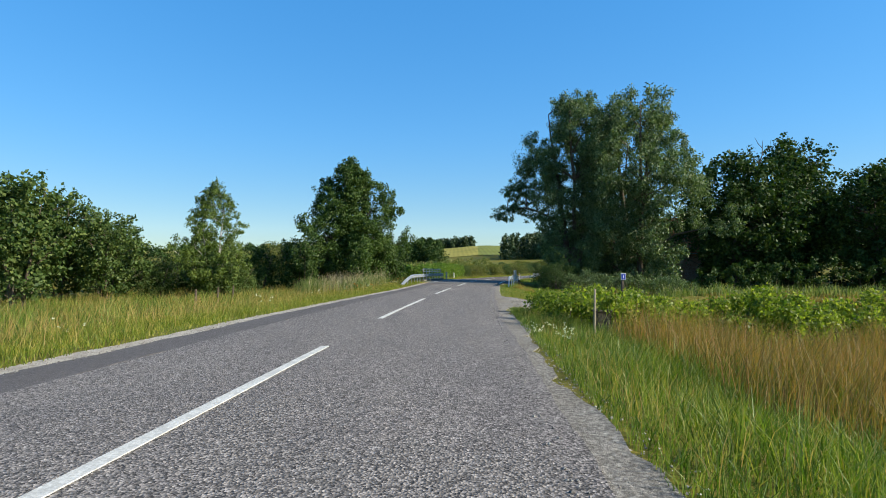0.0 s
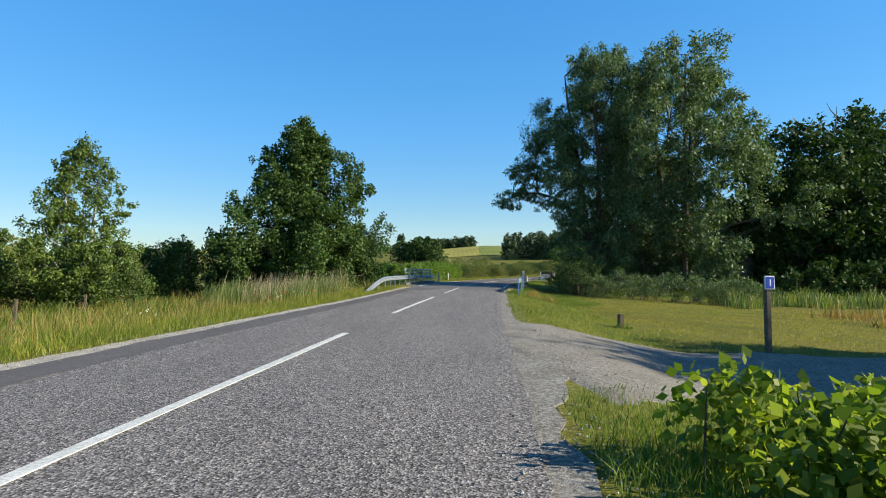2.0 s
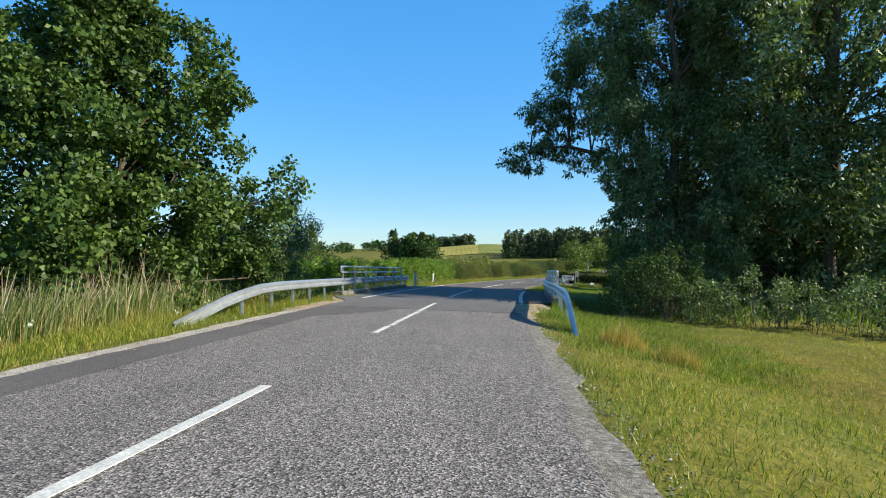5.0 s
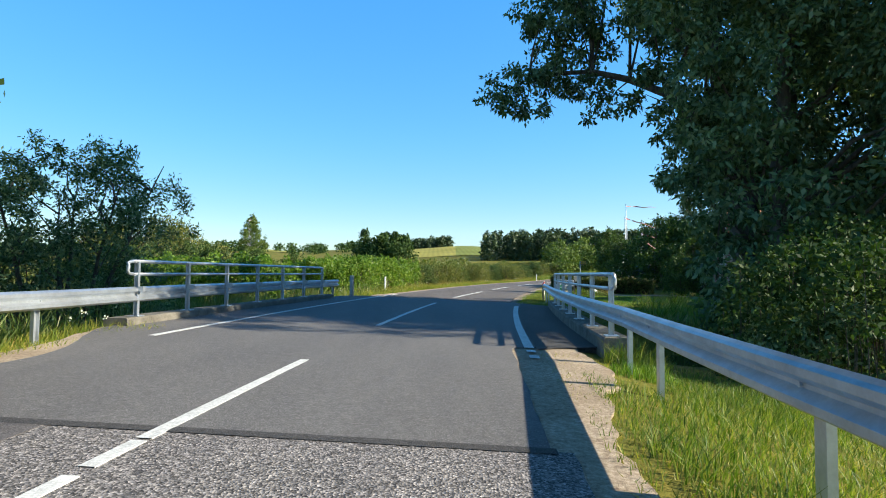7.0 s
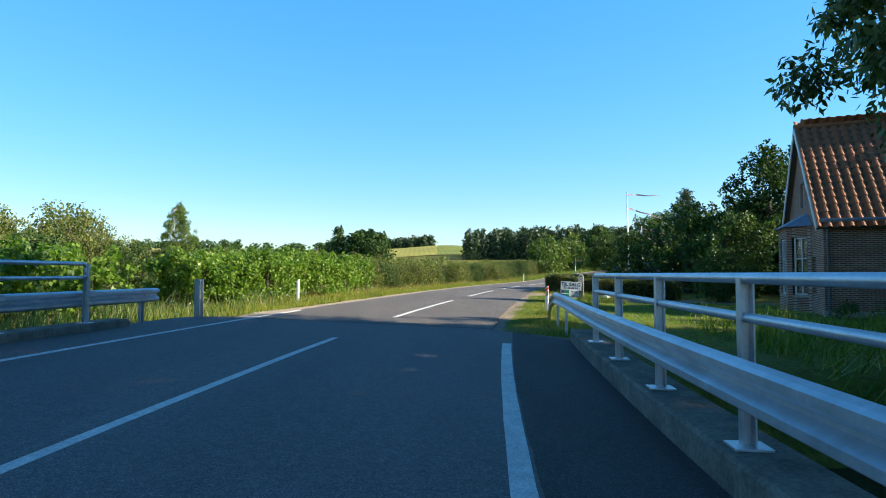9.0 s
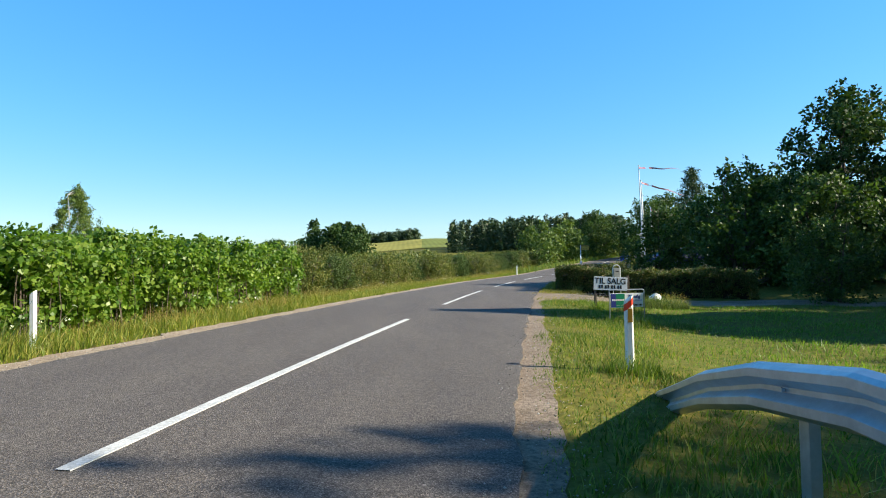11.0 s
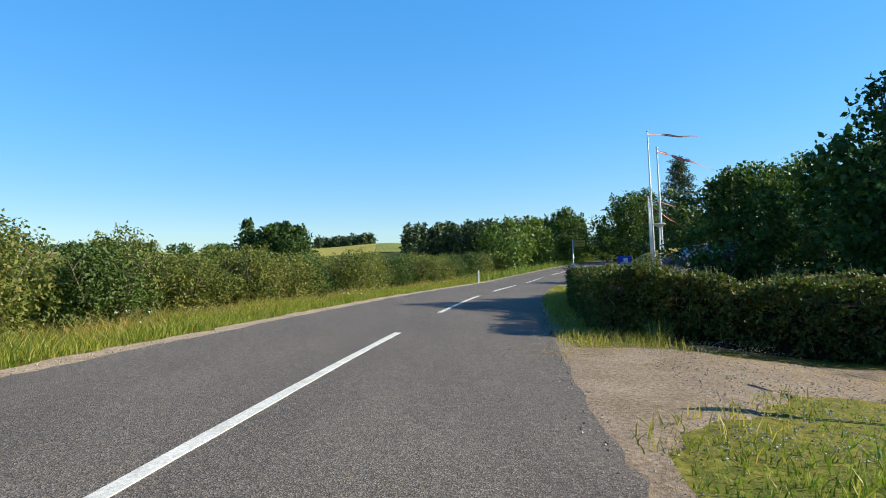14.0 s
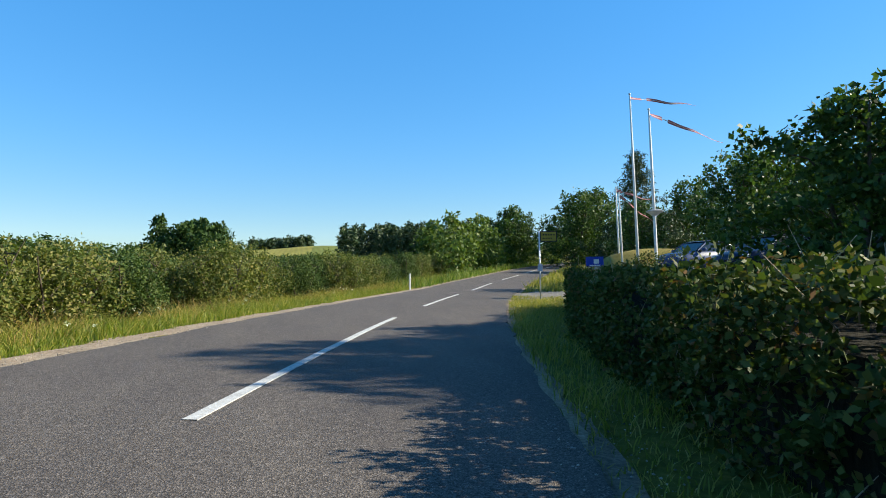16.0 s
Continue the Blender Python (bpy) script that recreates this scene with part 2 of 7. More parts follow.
# ---- building blocks ----
def mesh_np(name, verts, quads, mat, smooth=False):
    verts, quads = np.asarray(verts, dtype=np.float32), np.asarray(quads, dtype=np.int32)
    me = bpy.data.meshes.new(name)
    me.vertices.add(len(verts))
    me.vertices.foreach_set("co", verts.ravel())
    k = quads.shape[1]
    me.loops.add(quads.size)
    me.loops.foreach_set("vertex_index", quads.ravel())
    me.polygons.add(len(quads))
    me.polygons.foreach_set("loop_start", np.arange(0, quads.size, k, dtype=np.int32))
    me.polygons.foreach_set("use_smooth", np.full(len(quads), smooth))
    me.update(calc_edges=True)
    me.validate()
    me.materials.append(mat)
    return me


def part(name, bm, mat, parent=None, label=""):
    """A bmesh (or a ready mesh) as one object under its thing."""
    if isinstance(bm, bmesh.types.BMesh):
        me = bpy.data.meshes.new(name)
        bm.to_mesh(me)
        bm.free()
        me.materials.append(mat)
    else:
        me = bm
    ob = new(name, me)
    if parent is not None:
        ob.parent = parent
    return tagged(ob, label) if label else ob


def thing(name, x, y, z, turn=0.0, label="", category="", group=""):
    ob = new(name)
    ob.empty_display_size = 0.2
    ob.matrix_basis = pose(x, y, z, 0, 0, turn)
    return tagged(ob, label, category, group)


def box_bm(sx, sy, sz, at=(0, 0, 0), bevel=0.0, m=None, bm=None):
    """A box with its base centre at 'at'."""
    bm = bm or bmesh.new()
    r = bmesh.ops.create_cube(bm, size=1.0)
    bmesh.ops.scale(bm, vec=(sx, sy, sz), verts=r["verts"])
    bmesh.ops.translate(bm, vec=(at[0], at[1], at[2] + sz / 2), verts=r["verts"])
    if bevel:
        edges = list({e for v in r["verts"] for e in v.link_edges})
        bmesh.ops.bevel(bm, geom=edges, offset=bevel, segments=2, affect="EDGES", profile=0.6)
    if m is not None:
        bmesh.ops.transform(bm, matrix=m, verts=bm.verts)
    return bm


def tube(points, radii, sides=7, cap=True):
    """Vertices and quads of a bent, tapering tube."""
    p = np.asarray(points, float)
    r = np.broadcast_to(np.asarray(radii, float), (len(p),))
    d = np.gradient(p, axis=0)
    d /= np.linalg.norm(d, axis=1, keepdims=True) + 1e-9
    ref = np.where(np.abs(d[:, 2:3]) > 0.9, np.array([[1.0, 0, 0]]), np.array([[0, 0, 1.0]]))
    u = np.cross(d, ref)
    u /= np.linalg.norm(u, axis=1, keepdims=True) + 1e-9
    w = np.cross(d, u)
    a = np.linspace(0, 2 * np.pi, sides, endpoint=False)
    ring = p[:, None] + r[:, None, None] * (np.cos(a)[None, :, None] * u[:, None] + np.sin(a)[None, :, None] * w[:, None])
    v = ring.reshape(-1, 3)
    i, j = np.meshgrid(np.arange(len(p) - 1), np.arange(sides), indexing="ij")
    k = (j + 1) % sides
    q = np.stack([i * sides + j, i * sides + k, (i + 1) * sides + k, (i + 1) * sides + j], -1).reshape(-1, 4)
    if cap and sides % 2 == 0:
        caps = []
        for base in (0, (len(p) - 1) * sides):
            for c in range(1, sides // 2):
                quad = [base + c - 1 if c > 1 else base, base + c, base + sides - c - 0, base + (sides - c + 1) % sides]
                caps.append(quad if base else quad[::-1])
        caps = [c for c in caps if len(set(c)) == 4]
        if caps:
            q = np.vstack([q, caps])
    return v, q


def join(pieces):
    vs, qs, n = [], [], 0
    for v, q in pieces:
        vs.append(v)
        qs.append(np.asarray(q) + n)
        n += len(v)
    return np.vstack(vs), np.vstack(qs)


def leaves(centres, radii, count, length, width, rng, droop=0.2, outward=0.5, hollow=0.45, facing=2.2):
    """Rhombic leaves scattered through clumps; count is per clump."""
    c = np.repeat(np.asarray(centres), count, axis=0)
    r = np.repeat(np.asarray(radii), count, axis=0)
    n = len(c)
    d = rng.normal(size=(n, 3))
    d /= np.linalg.norm(d, axis=1, keepdims=True)
    rad = hollow + (1.08 - hollow) * rng.random((n, 1)) ** 0.7
    p = c + d * r * rad
    axis = rng.normal(size=(n, 3)) + outward * d + np.array([0, 0, -droop * 2])
    axis /= np.linalg.norm(axis, axis=1, keepdims=True)
    side = np.cross(axis, d * facing + rng.normal(size=(n, 3)))
    side /= np.linalg.norm(side, axis=1, keepdims=True) + 1e-9
    s = (0.65 + 0.7 * rng.random((n, 1)))
    tip, wid = axis * length * s, side * width * s * 0.5
    v = np.stack([p, p + tip * 0.45 + wid, p + tip, p + tip * 0.45 - wid], 1).reshape(-1, 3)
    return v, np.arange(4 * n).reshape(-1, 4)


def blades(xy, z, height, width, rng, lean=0.25, wind=(0.1, 0.0), single=False):
    """Grass blades, each a bent pair of quads (or one quad), from roots at xy."""
    n = len(xy)
    h = np.broadcast_to(height, (n,))[:, None] * (0.55 + 0.8 * rng.random((n, 1)))
    a = rng.random(n) * 2 * np.pi
    w = np.stack([np.cos(a), np.sin(a), np.zeros(n)], 1) * np.broadcast_to(width, (n,))[:, None] * 0.5
    bend = np.concatenate([rng.normal(size=(n, 2)) * lean + np.array([wind]), np.zeros((n, 1))], 1)
    p = np.concatenate([xy, np.broadcast_to(z, (n,))[:, None]], 1)
    up = np.array([[0, 0, 1.0]])
    m = p + h * (0.55 * up + 0.3 * bend)
    t = p + h * (0.97 * up + 1.0 * bend)
    if single:
        v = np.stack([p - w, p + w, t + w * 0.15, t - w * 0.15], 1).reshape(-1, 3)
        return v, np.arange(4 * n).reshape(-1, 4)
    v = np.stack([p - w, p + w, m + w * 0.8, m - w * 0.8, t + w * 0.12, t - w * 0.12], 1).reshape(-1, 3)
    i = np.arange(n)[:, None] * 6
    q = np.concatenate([i + np.array([[0, 1, 2, 3]]), i + np.array([[3, 2, 4, 5]])], 0)
    return v, q


# ---- the road's line: s metres along it, off metres to its right ----
LINE = np.array([(-3.0, -60), (-1.75, -10), (-1.25, 9.4), (-1.08, 14.4), (-0.53, 24.4), (-0.21, 29.4), (0.55, 39.4), (0.98, 44.3), (1.80, 54.3), (2.30, 59.3), (3.69, 69.2), (4.61, 74.1), (6.90, 83.8), (8.15, 88.7), (10.80, 98.3), (12.30, 103.1), (15.50, 112.6), (17.30, 117.2), (21.2, 126.4), (23.4, 130.9), (27.8, 139.6), (35.0, 151.6), (42.2, 163.5), (52.0, 178.0), (70.0, 198.0), (100.0, 222.0), (150.0, 250.0)])


def smooth_line(pts, step=0.5):
    t = np.concatenate([[0], np.cumsum(np.linalg.norm(np.diff(pts, axis=0), axis=1))])
    m = np.gradient(pts, t, axis=0)
    u = np.arange(0, t[-1], step)
    k = np.clip(np.searchsorted(t, u, side="right") - 1, 0, len(t) - 2)
    h = (t[k + 1] - t[k])[:, None]
    x = ((u - t[k])[:, None]) / h
    out = (2 * x**3 - 3 * x**2 + 1) * pts[k] + (x**3 - 2 * x**2 + x) * h * m[k] + (3 * x**2 - 2 * x**3) * pts[k + 1] + (x**3 - x**2) * h * m[k + 1]
    ker = np.exp(-0.5 * (np.arange(-16, 17) / 4.0) ** 2)
    ker /= ker.sum()
    pad = np.concatenate([np.repeat(out[:1], 16, 0), out, np.repeat(out[-1:], 16, 0)])
    sm = np.stack([np.convolve(pad[:, i], ker, "valid") for i in (0, 1)], 1)
    sm[:16], sm[-16:] = out[:16], out[-16:]
    return sm


CL = smooth_line(LINE)
CS = np.concatenate([[0], np.cumsum(np.linalg.norm(np.diff(CL, axis=0), axis=1))])
CS -= np.interp(9.42, CL[:, 1], CS)
CT = np.gradient(CL, CS, axis=0)
CT /= np.linalg.norm(CT, axis=1, keepdims=True)
CN = np.stack([CT[:, 1], -CT[:, 0]], 1)


def smoothstep(a, b, x):
    u = np.clip((np.asarray(x, float) - a) / (b - a), 0, 1)
    return u * u * (3 - 2 * u)


def road_z(s, off=0.0):
    """Height of the road's surface: level, then climbing; banked in the bend."""
    rise = 0.5 * np.sqrt((np.asarray(s, float) - 126) ** 2 + 8**2) + 0.5 * (np.asarray(s, float) - 126) - 0.5
    bank = 0.03 * smoothstep(25, 45, s) * (1 - 0.13 * smoothstep(60, 75, s))
    crown = 0.012 * (1 - smoothstep(25, 45, s)) * np.minimum(np.abs(off), 4)
    return 0.042 * np.maximum(rise, 0) - bank * np.clip(off, -5.2, 5.2) - crown


def at_road(s, off, z=0.0):
    """World place of a point beside the road."""
    x = np.interp(s, CS, CL[:, 0]) + off * np.interp(s, CS, CN[:, 0])
    y = np.interp(s, CS, CL[:, 1]) + off * np.interp(s, CS, CN[:, 1])
    return np.stack(np.broadcast_arrays(x, y, road_z(s, off) + z), -1)


def heading(s):
    """Degrees that turn +y onto the road's direction at s."""
    return -math.degrees(math.atan2(np.interp(s, CS, CT[:, 0]), np.interp(s, CS, CT[:, 1])))


def to_road(x, y):
    """s and off of places, by a foot found along the road's line."""
    x, y = np.asarray(x, float), np.asarray(y, float)
    yf = y.copy()
    for _ in range(6):
        xc = np.interp(yf, CL[:, 1], CL[:, 0])
        tx, ty = np.interp(yf, CL[:, 1], CT[:, 0]), np.interp(yf, CL[:, 1], CT[:, 1])
        along = (x - xc) * tx + (y - yf) * ty
        yf = np.clip(yf + along * ty * 0.8, CL[0, 1], CL[-1, 1])
    s = np.interp(yf, CL[:, 1], CS)
    xc = np.interp(yf, CL[:, 1], CL[:, 0])
    off = (x - xc) * np.interp(yf, CL[:, 1], CN[:, 0]) + (y - yf) * np.interp(yf, CL[:, 1], CN[:, 1])
    return s, off


RIVER_S, RIVER_HALF = 54.6, 4.0


def ground_z(x, y):
    x, y = np.asarray(x, float), np.asarray(y, float)
    s, off = to_road(x, y)
    base = road_z(s, np.clip(off, -3.6, 3.6))
    a = np.abs(off)
    left = off < 0
    drop_l = 0.55 * smoothstep(3.6, 9.0, a) + 0.2 * smoothstep(9, 25, a)
    drop_r = (0.62 * smoothstep(3.3, 7.5, a) + 0.25 * smoothstep(9, 18, a)) * (1 - smoothstep(40, 66, s)) + 0.38 * smoothstep(3.3, 8, a) * smoothstep(40, 66, s) * (1 - smoothstep(84, 110, s))
    terrace = 1.15 * smoothstep(6, 12, off) * smoothstep(104, 116, s) * (1 - smoothstep(140, 170, s))
    z = base - 0.10 * smoothstep(2.2, 1.6, a) - 0.035 - np.where(left, drop_l, drop_r) + np.where(left, 0.0, terrace)
    # the stream under the bridge
    bank_w = np.abs(s - RIVER_S - 0.12 * np.clip(off - 5, 0, 60) + 0.05 * np.clip(-off - 5, 0, 60))
    cut = (1 - smoothstep(RIVER_HALF - 1.2, RIVER_HALF + 1.6, bank_w)) * (1 - smoothstep(60, 110, a))
    z = z - 1.75 * cut * smoothstep(3.6, 5.2, a)
    z = z - 1.2 * cut * (1 - smoothstep(3.6, 5.2, a))
    # unevenness off the road, and the hills round the valley
    rough = 0.05 * np.sin(x * 0.9 + 1.3 * np.sin(y * 0.31)) * np.sin(y * 0.7 + 0.5) + 0.03 * np.sin(x * 2.3 + y * 1.7)
    z = z + rough * smoothstep(4, 8, a)
    r = np.hypot(x - 5, y - 60)
    az = np.degrees(np.arctan2(x - 5, y - 60))
    ridge = 22.5 + 2.0 * np.sin(az * 0.21 + 0.6) + 1.2 * np.sin(az * 0.55)
    return z + ridge * smoothstep(150, 660, r)


def grid_steps(spans):
    out = []
    for a, b, d in spans:
        out.append(np.arange(a, b, d))
    return np.concatenate(out + [[spans[-1][1]]])


def build_ground():
    xs = grid_steps([(-2600, -700, 100), (-700, -160, 20), (-160, -40, 5), (-40, -12, 1), (-12, 34, 0.5), (34, 60, 1), (60, 180, 5), (180, 700, 20), (700, 2600, 100)])
    ys = grid_steps([(-1200, -200, 100), (-200, -20, 10), (-20, 2, 1), (2, 130, 0.7), (130, 190, 1.5), (190, 400, 8), (400, 800, 20), (800, 2800, 100)])
    X, Y = np.meshgrid(xs, ys, indexing="ij")
    Z = ground_z(X, Y)
    v = np.stack([X, Y, Z], -1).reshape(-1, 3)
    i, j = np.meshgrid(np.arange(len(xs) - 1), np.arange(len(ys) - 1), indexing="ij")
    n = len(ys)
    q = np.stack([i * n + j, (i + 1) * n + j, (i + 1) * n + j + 1, i * n + j + 1], -1).reshape(-1, 4)
    return part("ground", mesh_np("ground", v, q, M_GROUND, True), None)


tagged(build_ground(), "grassy valley meadow rising to low hills", "ground", kind="structure")


def ribbon(name, s0, s1, offs, mat, lift=0.0, step=0.5, ragged=0.0, seed=1, skirt=0.25, parent=None):
    """A strip of surfacing with thickness along the road; the outer edges may be ragged."""
    rng = np.random.default_rng(seed)
    if ragged > 0.01:
        step = 0.25
    s = np.linspace(s0, s1, max(2, int((s1 - s0) / step) + 1))
    o0, o1 = (np.broadcast_to(np.asarray(o(s) if callable(o) else o, float), s.shape).copy() for o in offs)
    if ragged:
        for o in (o0, o1):
            for gap, part_of in ((1.6, 0.6), (0.28, 0.55)):
                knots = np.arange(s0 - 1, s1 + 3, gap)
                o += np.interp(s, knots, rng.normal(size=len(knots)) * ragged * part_of)
    n = max(2, int(np.max(o1 - o0) / 0.9) + 1)
    cols = [at_road(s, o0, lift - skirt)] + [at_road(s, o0 + (o1 - o0) * u, lift) for u in np.linspace(0, 1, n)] + [at_road(s, o1, lift - skirt)]
    P = np.stack(cols, 1)
    m = P.shape[1]
    i, j = np.meshgrid(np.arange(len(s) - 1), np.arange(m - 1), indexing="ij")
    q = np.stack([i * m + j, i * m + j + 1, (i + 1) * m + j + 1, (i + 1) * m + j], -1).reshape(-1, 4)
    return part(name, mesh_np(name, P.reshape(-1, 3), q, mat, False), mat, parent)


M_MARGIN = chip_seal("old_asphalt", (0.035, 0.033, 0.032), (0.10, 0.092, 0.086), (0.7, 0.7, 0.72), 120, 0.5)
SEAM, SEAM_END = 41.6, 63.0
road = tagged(ribbon("road_chip_seal", -62, SEAM, (-2.35, 3.1), M_SEAL, 0.0, ragged=0.03), "grey chip-sealed country road with worn edges", "road", kind="structure")
tagged(ribbon("road_edge_strip", -62, SEAM, (-3.25, -2.35), M_STRIP, -0.004, ragged=0.05, seed=2), "smoother dark asphalt strip along the road", "road", kind="structure")
tagged(ribbon("road_bridge", SEAM, SEAM_END, (lambda s: -3.3 - 1.5 * smoothstep(44, 48, s) * (1 - smoothstep(62, 64, s)), lambda s: 2.95 + 1.75 * smoothstep(47.3, 48.2, s) * (1 - smoothstep(61.5, 63, s))), M_BRIDGE, 0.004, ragged=0.02, seed=3), "smooth dark asphalt over the bridge", "road", kind="structure")
tagged(ribbon("road_asphalt", SEAM_END, 250, (-3.35, 2.9), M_ASPHALT, 0.0, ragged=0.05, seed=4), "dark grey asphalt country road", "road", kind="structure")
tagged(ribbon("road_shoulder_west", -62, 44, (lambda s: np.full_like(s, -3.8), -3.2), M_PALE, -0.03, ragged=0.07, seed=5), "pale gravel shoulder along the road", "shoulder", kind="structure")
tagged(ribbon("road_shoulder_far_west", 63, 170, (-4.0, -3.3), M_SAND, -0.03, ragged=0.12, seed=6), "sandy gravel shoulder along the road", "shoulder", kind="structure")
for q0, q1 in ((-62, 13), (16.4, 40)):
    tagged(ribbon("road_shoulder_east", q0, q1, (2.8, lambda s: 3.4 + 0.35 * smoothstep(9, 12.6, s) * (1 - smoothstep(16.6, 19, s))), M_KERBGRIT, -0.016, ragged=0.11, seed=7), "pale gravel shoulder along the road", "shoulder", kind="structure")
tagged(ribbon("road_shoulder_bridge", 40, 48.4, (2.8, lambda s: 3.42 + 0.75 * smoothstep(41, 46, s)), M_SAND, -0.02, ragged=0.08, seed=8), "worn sandy shoulder before the bridge", "shoulder", kind="structure")
tagged(ribbon("road_shoulder_west_bridge", 40, 49, (lambda s: -4.0 - 0.9 * smoothstep(44, 48, s), -3.1), M_SAND, -0.02, ragged=0.08, seed=18), "worn sandy shoulder before the bridge", "shoulder", kind="structure")
tagged(ribbon("road_shoulder_far_east", 62, 130, (2.8, lambda s: 3.12 + 0.24 * np.exp(-((s - 73) / 8.0) ** 2)), M_DRIVE, -0.025, ragged=0.05, seed=9), "sandy gravel shoulder along the road", "shoulder", kind="structure")


def dash(s0, s1, off, w=0.12, wear=None):
    ob = ribbon("lane_marking", s0, s1, (off - w / 2, off + w / 2), M_PAINT, 0.008, 0.5, ragged=0.004, seed=int(s0 * 7) % 97 + 20, skirt=0.008)
    tagged(ob, "white painted lane marking on the road", "road marking", "road markings", "structure")


for k in range(-2, 14):
    a, b = 5 + 15 * (k - 1), 15 * k
    if k == 3:
        rng = np.random.default_rng(5)
        u = a
        while u < 40.9:
            L = rng.uniform(0.3, 1.6)
            dash(u, min(u + L, 41.3), rng.normal() * 0.01, 0.11)
            u += L + rng.uniform(0.04, 0.16)
        dash(41.35, b, 0.0)
    else:
        dash(a, b, 0.0)
tagged(ribbon("road_bridge_margin", 47.3, 62.4, (3.39, lambda s: 3.41 + 1.3 * smoothstep(47.3, 48.1, s) * (1 - smoothstep(61.2, 62.8, s))), M_MARGIN, 0.009, ragged=0.015, seed=12, skirt=0.012), "older dark asphalt margin beside the bridge rail", "road", kind="structure")
dash(47.42, 60.4, 3.28, 0.17)
dash(46.85, 47.12, 3.28, 0.15)
dash(46.2, 46.5, 3.28, 0.15)
dash(46.6, 66.0, -3.25, 0.12)


tagged(ribbon("road_joint", SEAM - 0.07, SEAM + 0.06, (-3.25, 3.0), M_MARGIN, 0.007, 0.1, skirt=0.01), "dark tar joint across the road", "road", kind="structure")
tagged(ribbon("road_joint_far", SEAM_END - 0.06, SEAM_END + 0.06, (-3.3, 2.9), M_MARGIN, 0.008, 0.1, skirt=0.01), "dark tar joint across the road", "road", kind="structure")

tagged(ribbon("road_patch", 36.2, SEAM, (-3.25, lambda s: -2.4 + 1.5 * smoothstep(37.5, 41.0, s)), M_STRIP, 0.005, ragged=0.03, seed=41, skirt=0.01), "smooth dark asphalt patch before the bridge", "road", kind="structure")


# ---- stream ----
def build_water():
    bm = bmesh.new()
    pts = [(-80, 40), (90, 52), (90, 88), (-80, 76)]
    vs = [bm.verts.new((x, y, -1.72)) for x, y in pts] + [bm.verts.new((x, y, -1.9)) for x, y in pts]
    bm.faces.new(vs[:4])
    bm.faces.new(vs[7:3:-1])
    for i in range(4):
        bm.faces.new((vs[i], vs[i + 4], vs[(i + 1) % 4 + 4], vs[(i + 1) % 4]))
    bmesh.ops.recalc_face_normals(bm, faces=bm.faces)
    m, nt, b = material("stream_water", 0.08, spec=0.5)
    b.inputs["Base Color"].default_value = (0.02, 0.025, 0.018, 1)
    bump(nt, b, noise_tex(nt, coords(nt), 3, 3), 0.15, 0.05)
    return tagged(part("water", bm, m), "dark water of a small stream", "water", kind="structure")


build_water()


# ---- plants ----
def crown_clumps(rng, n, z0, z1, radius, shape, squash=(0.75, 1.3), wob=0.22, lump=0.26):
    """Centres and radii of leaf clumps filling a crown between z0 and z1."""
    ph = rng.random(6) * 6.28
    cs, rs = [], []
    for i in range(n):
        u = (i + rng.random()) / n
        az = i * 2.399963 + rng.normal() * 0.4
        lim = radius * shape(u) * (1 + wob * math.sin(2 * az + ph[0] + 4 * u) + wob * 0.7 * math.sin(3 * az + ph[1] - 7 * u) + 0.12 * rng.normal())
        rr = lim * (0.25 + 0.75 * math.sqrt(rng.random()))
        cr = radius * lump * (0.7 + 0.7 * rng.random()) * (0.55 + 0.45 * shape(u))
        rr = max(0.0, rr - cr * 0.4)
        cs.append((rr * math.cos(az), rr * math.sin(az), z0 + (z1 - z0) * u))
        rs.append((cr, cr, cr * rng.uniform(*squash)))
    return np.array(cs), np.array(rs)


def limbs(rng, stems, centres, base_r, twig=0.03):
    """Tubes: the stems, and a bent limb from the nearest stem to each clump."""
    out = []
    for pts, r0, r1 in stems:
        out.append(tube(pts, np.linspace(r0, r1, len(pts)), 8))
    allp = np.vstack([np.asarray(p) for p, _, _ in stems])
    for c in centres:
        want = c[2] - 0.45 * np.hypot(c[0], c[1]) - 0.3
        cost = np.linalg.norm((allp - c) * np.array([1, 1, 0.2]), axis=1) + 1.0 * np.abs(allp[:, 2] - want)
        a = allp[np.argmin(cost)]
        L = np.linalg.norm(c - a)
        if L < 0.3:
            continue
        mid1 = a + (c - a) * 0.4 + rng.normal(size=3) * 0.06 * L + np.array([0, 0, 0.05 * L])
        mid2 = a + (c - a) * 0.75 + rng.normal(size=3) * 0.05 * L
        out.append(tube([a, mid1, mid2, c], np.array([1.0, 0.7, 0.45, 0.2]) * min(base_r * 0.3, 0.015 + 0.013 * L), 5, False))
    return join(out)


def stem(rng, x, y, height, lean=(0, 0), wob=0.04, n=9, z0=-0.35):
    t = np.linspace(0, 1, n)
    w = np.cumsum(rng.normal(size=(n, 2)), axis=0) * wob * height / n * 1.2
    w -= w[0]
    return np.stack([x + lean[0] * t**1.3 + w[:, 0], y + lean[1] * t**1.3 + w[:, 1], z0 + (height - z0) * t], 1)


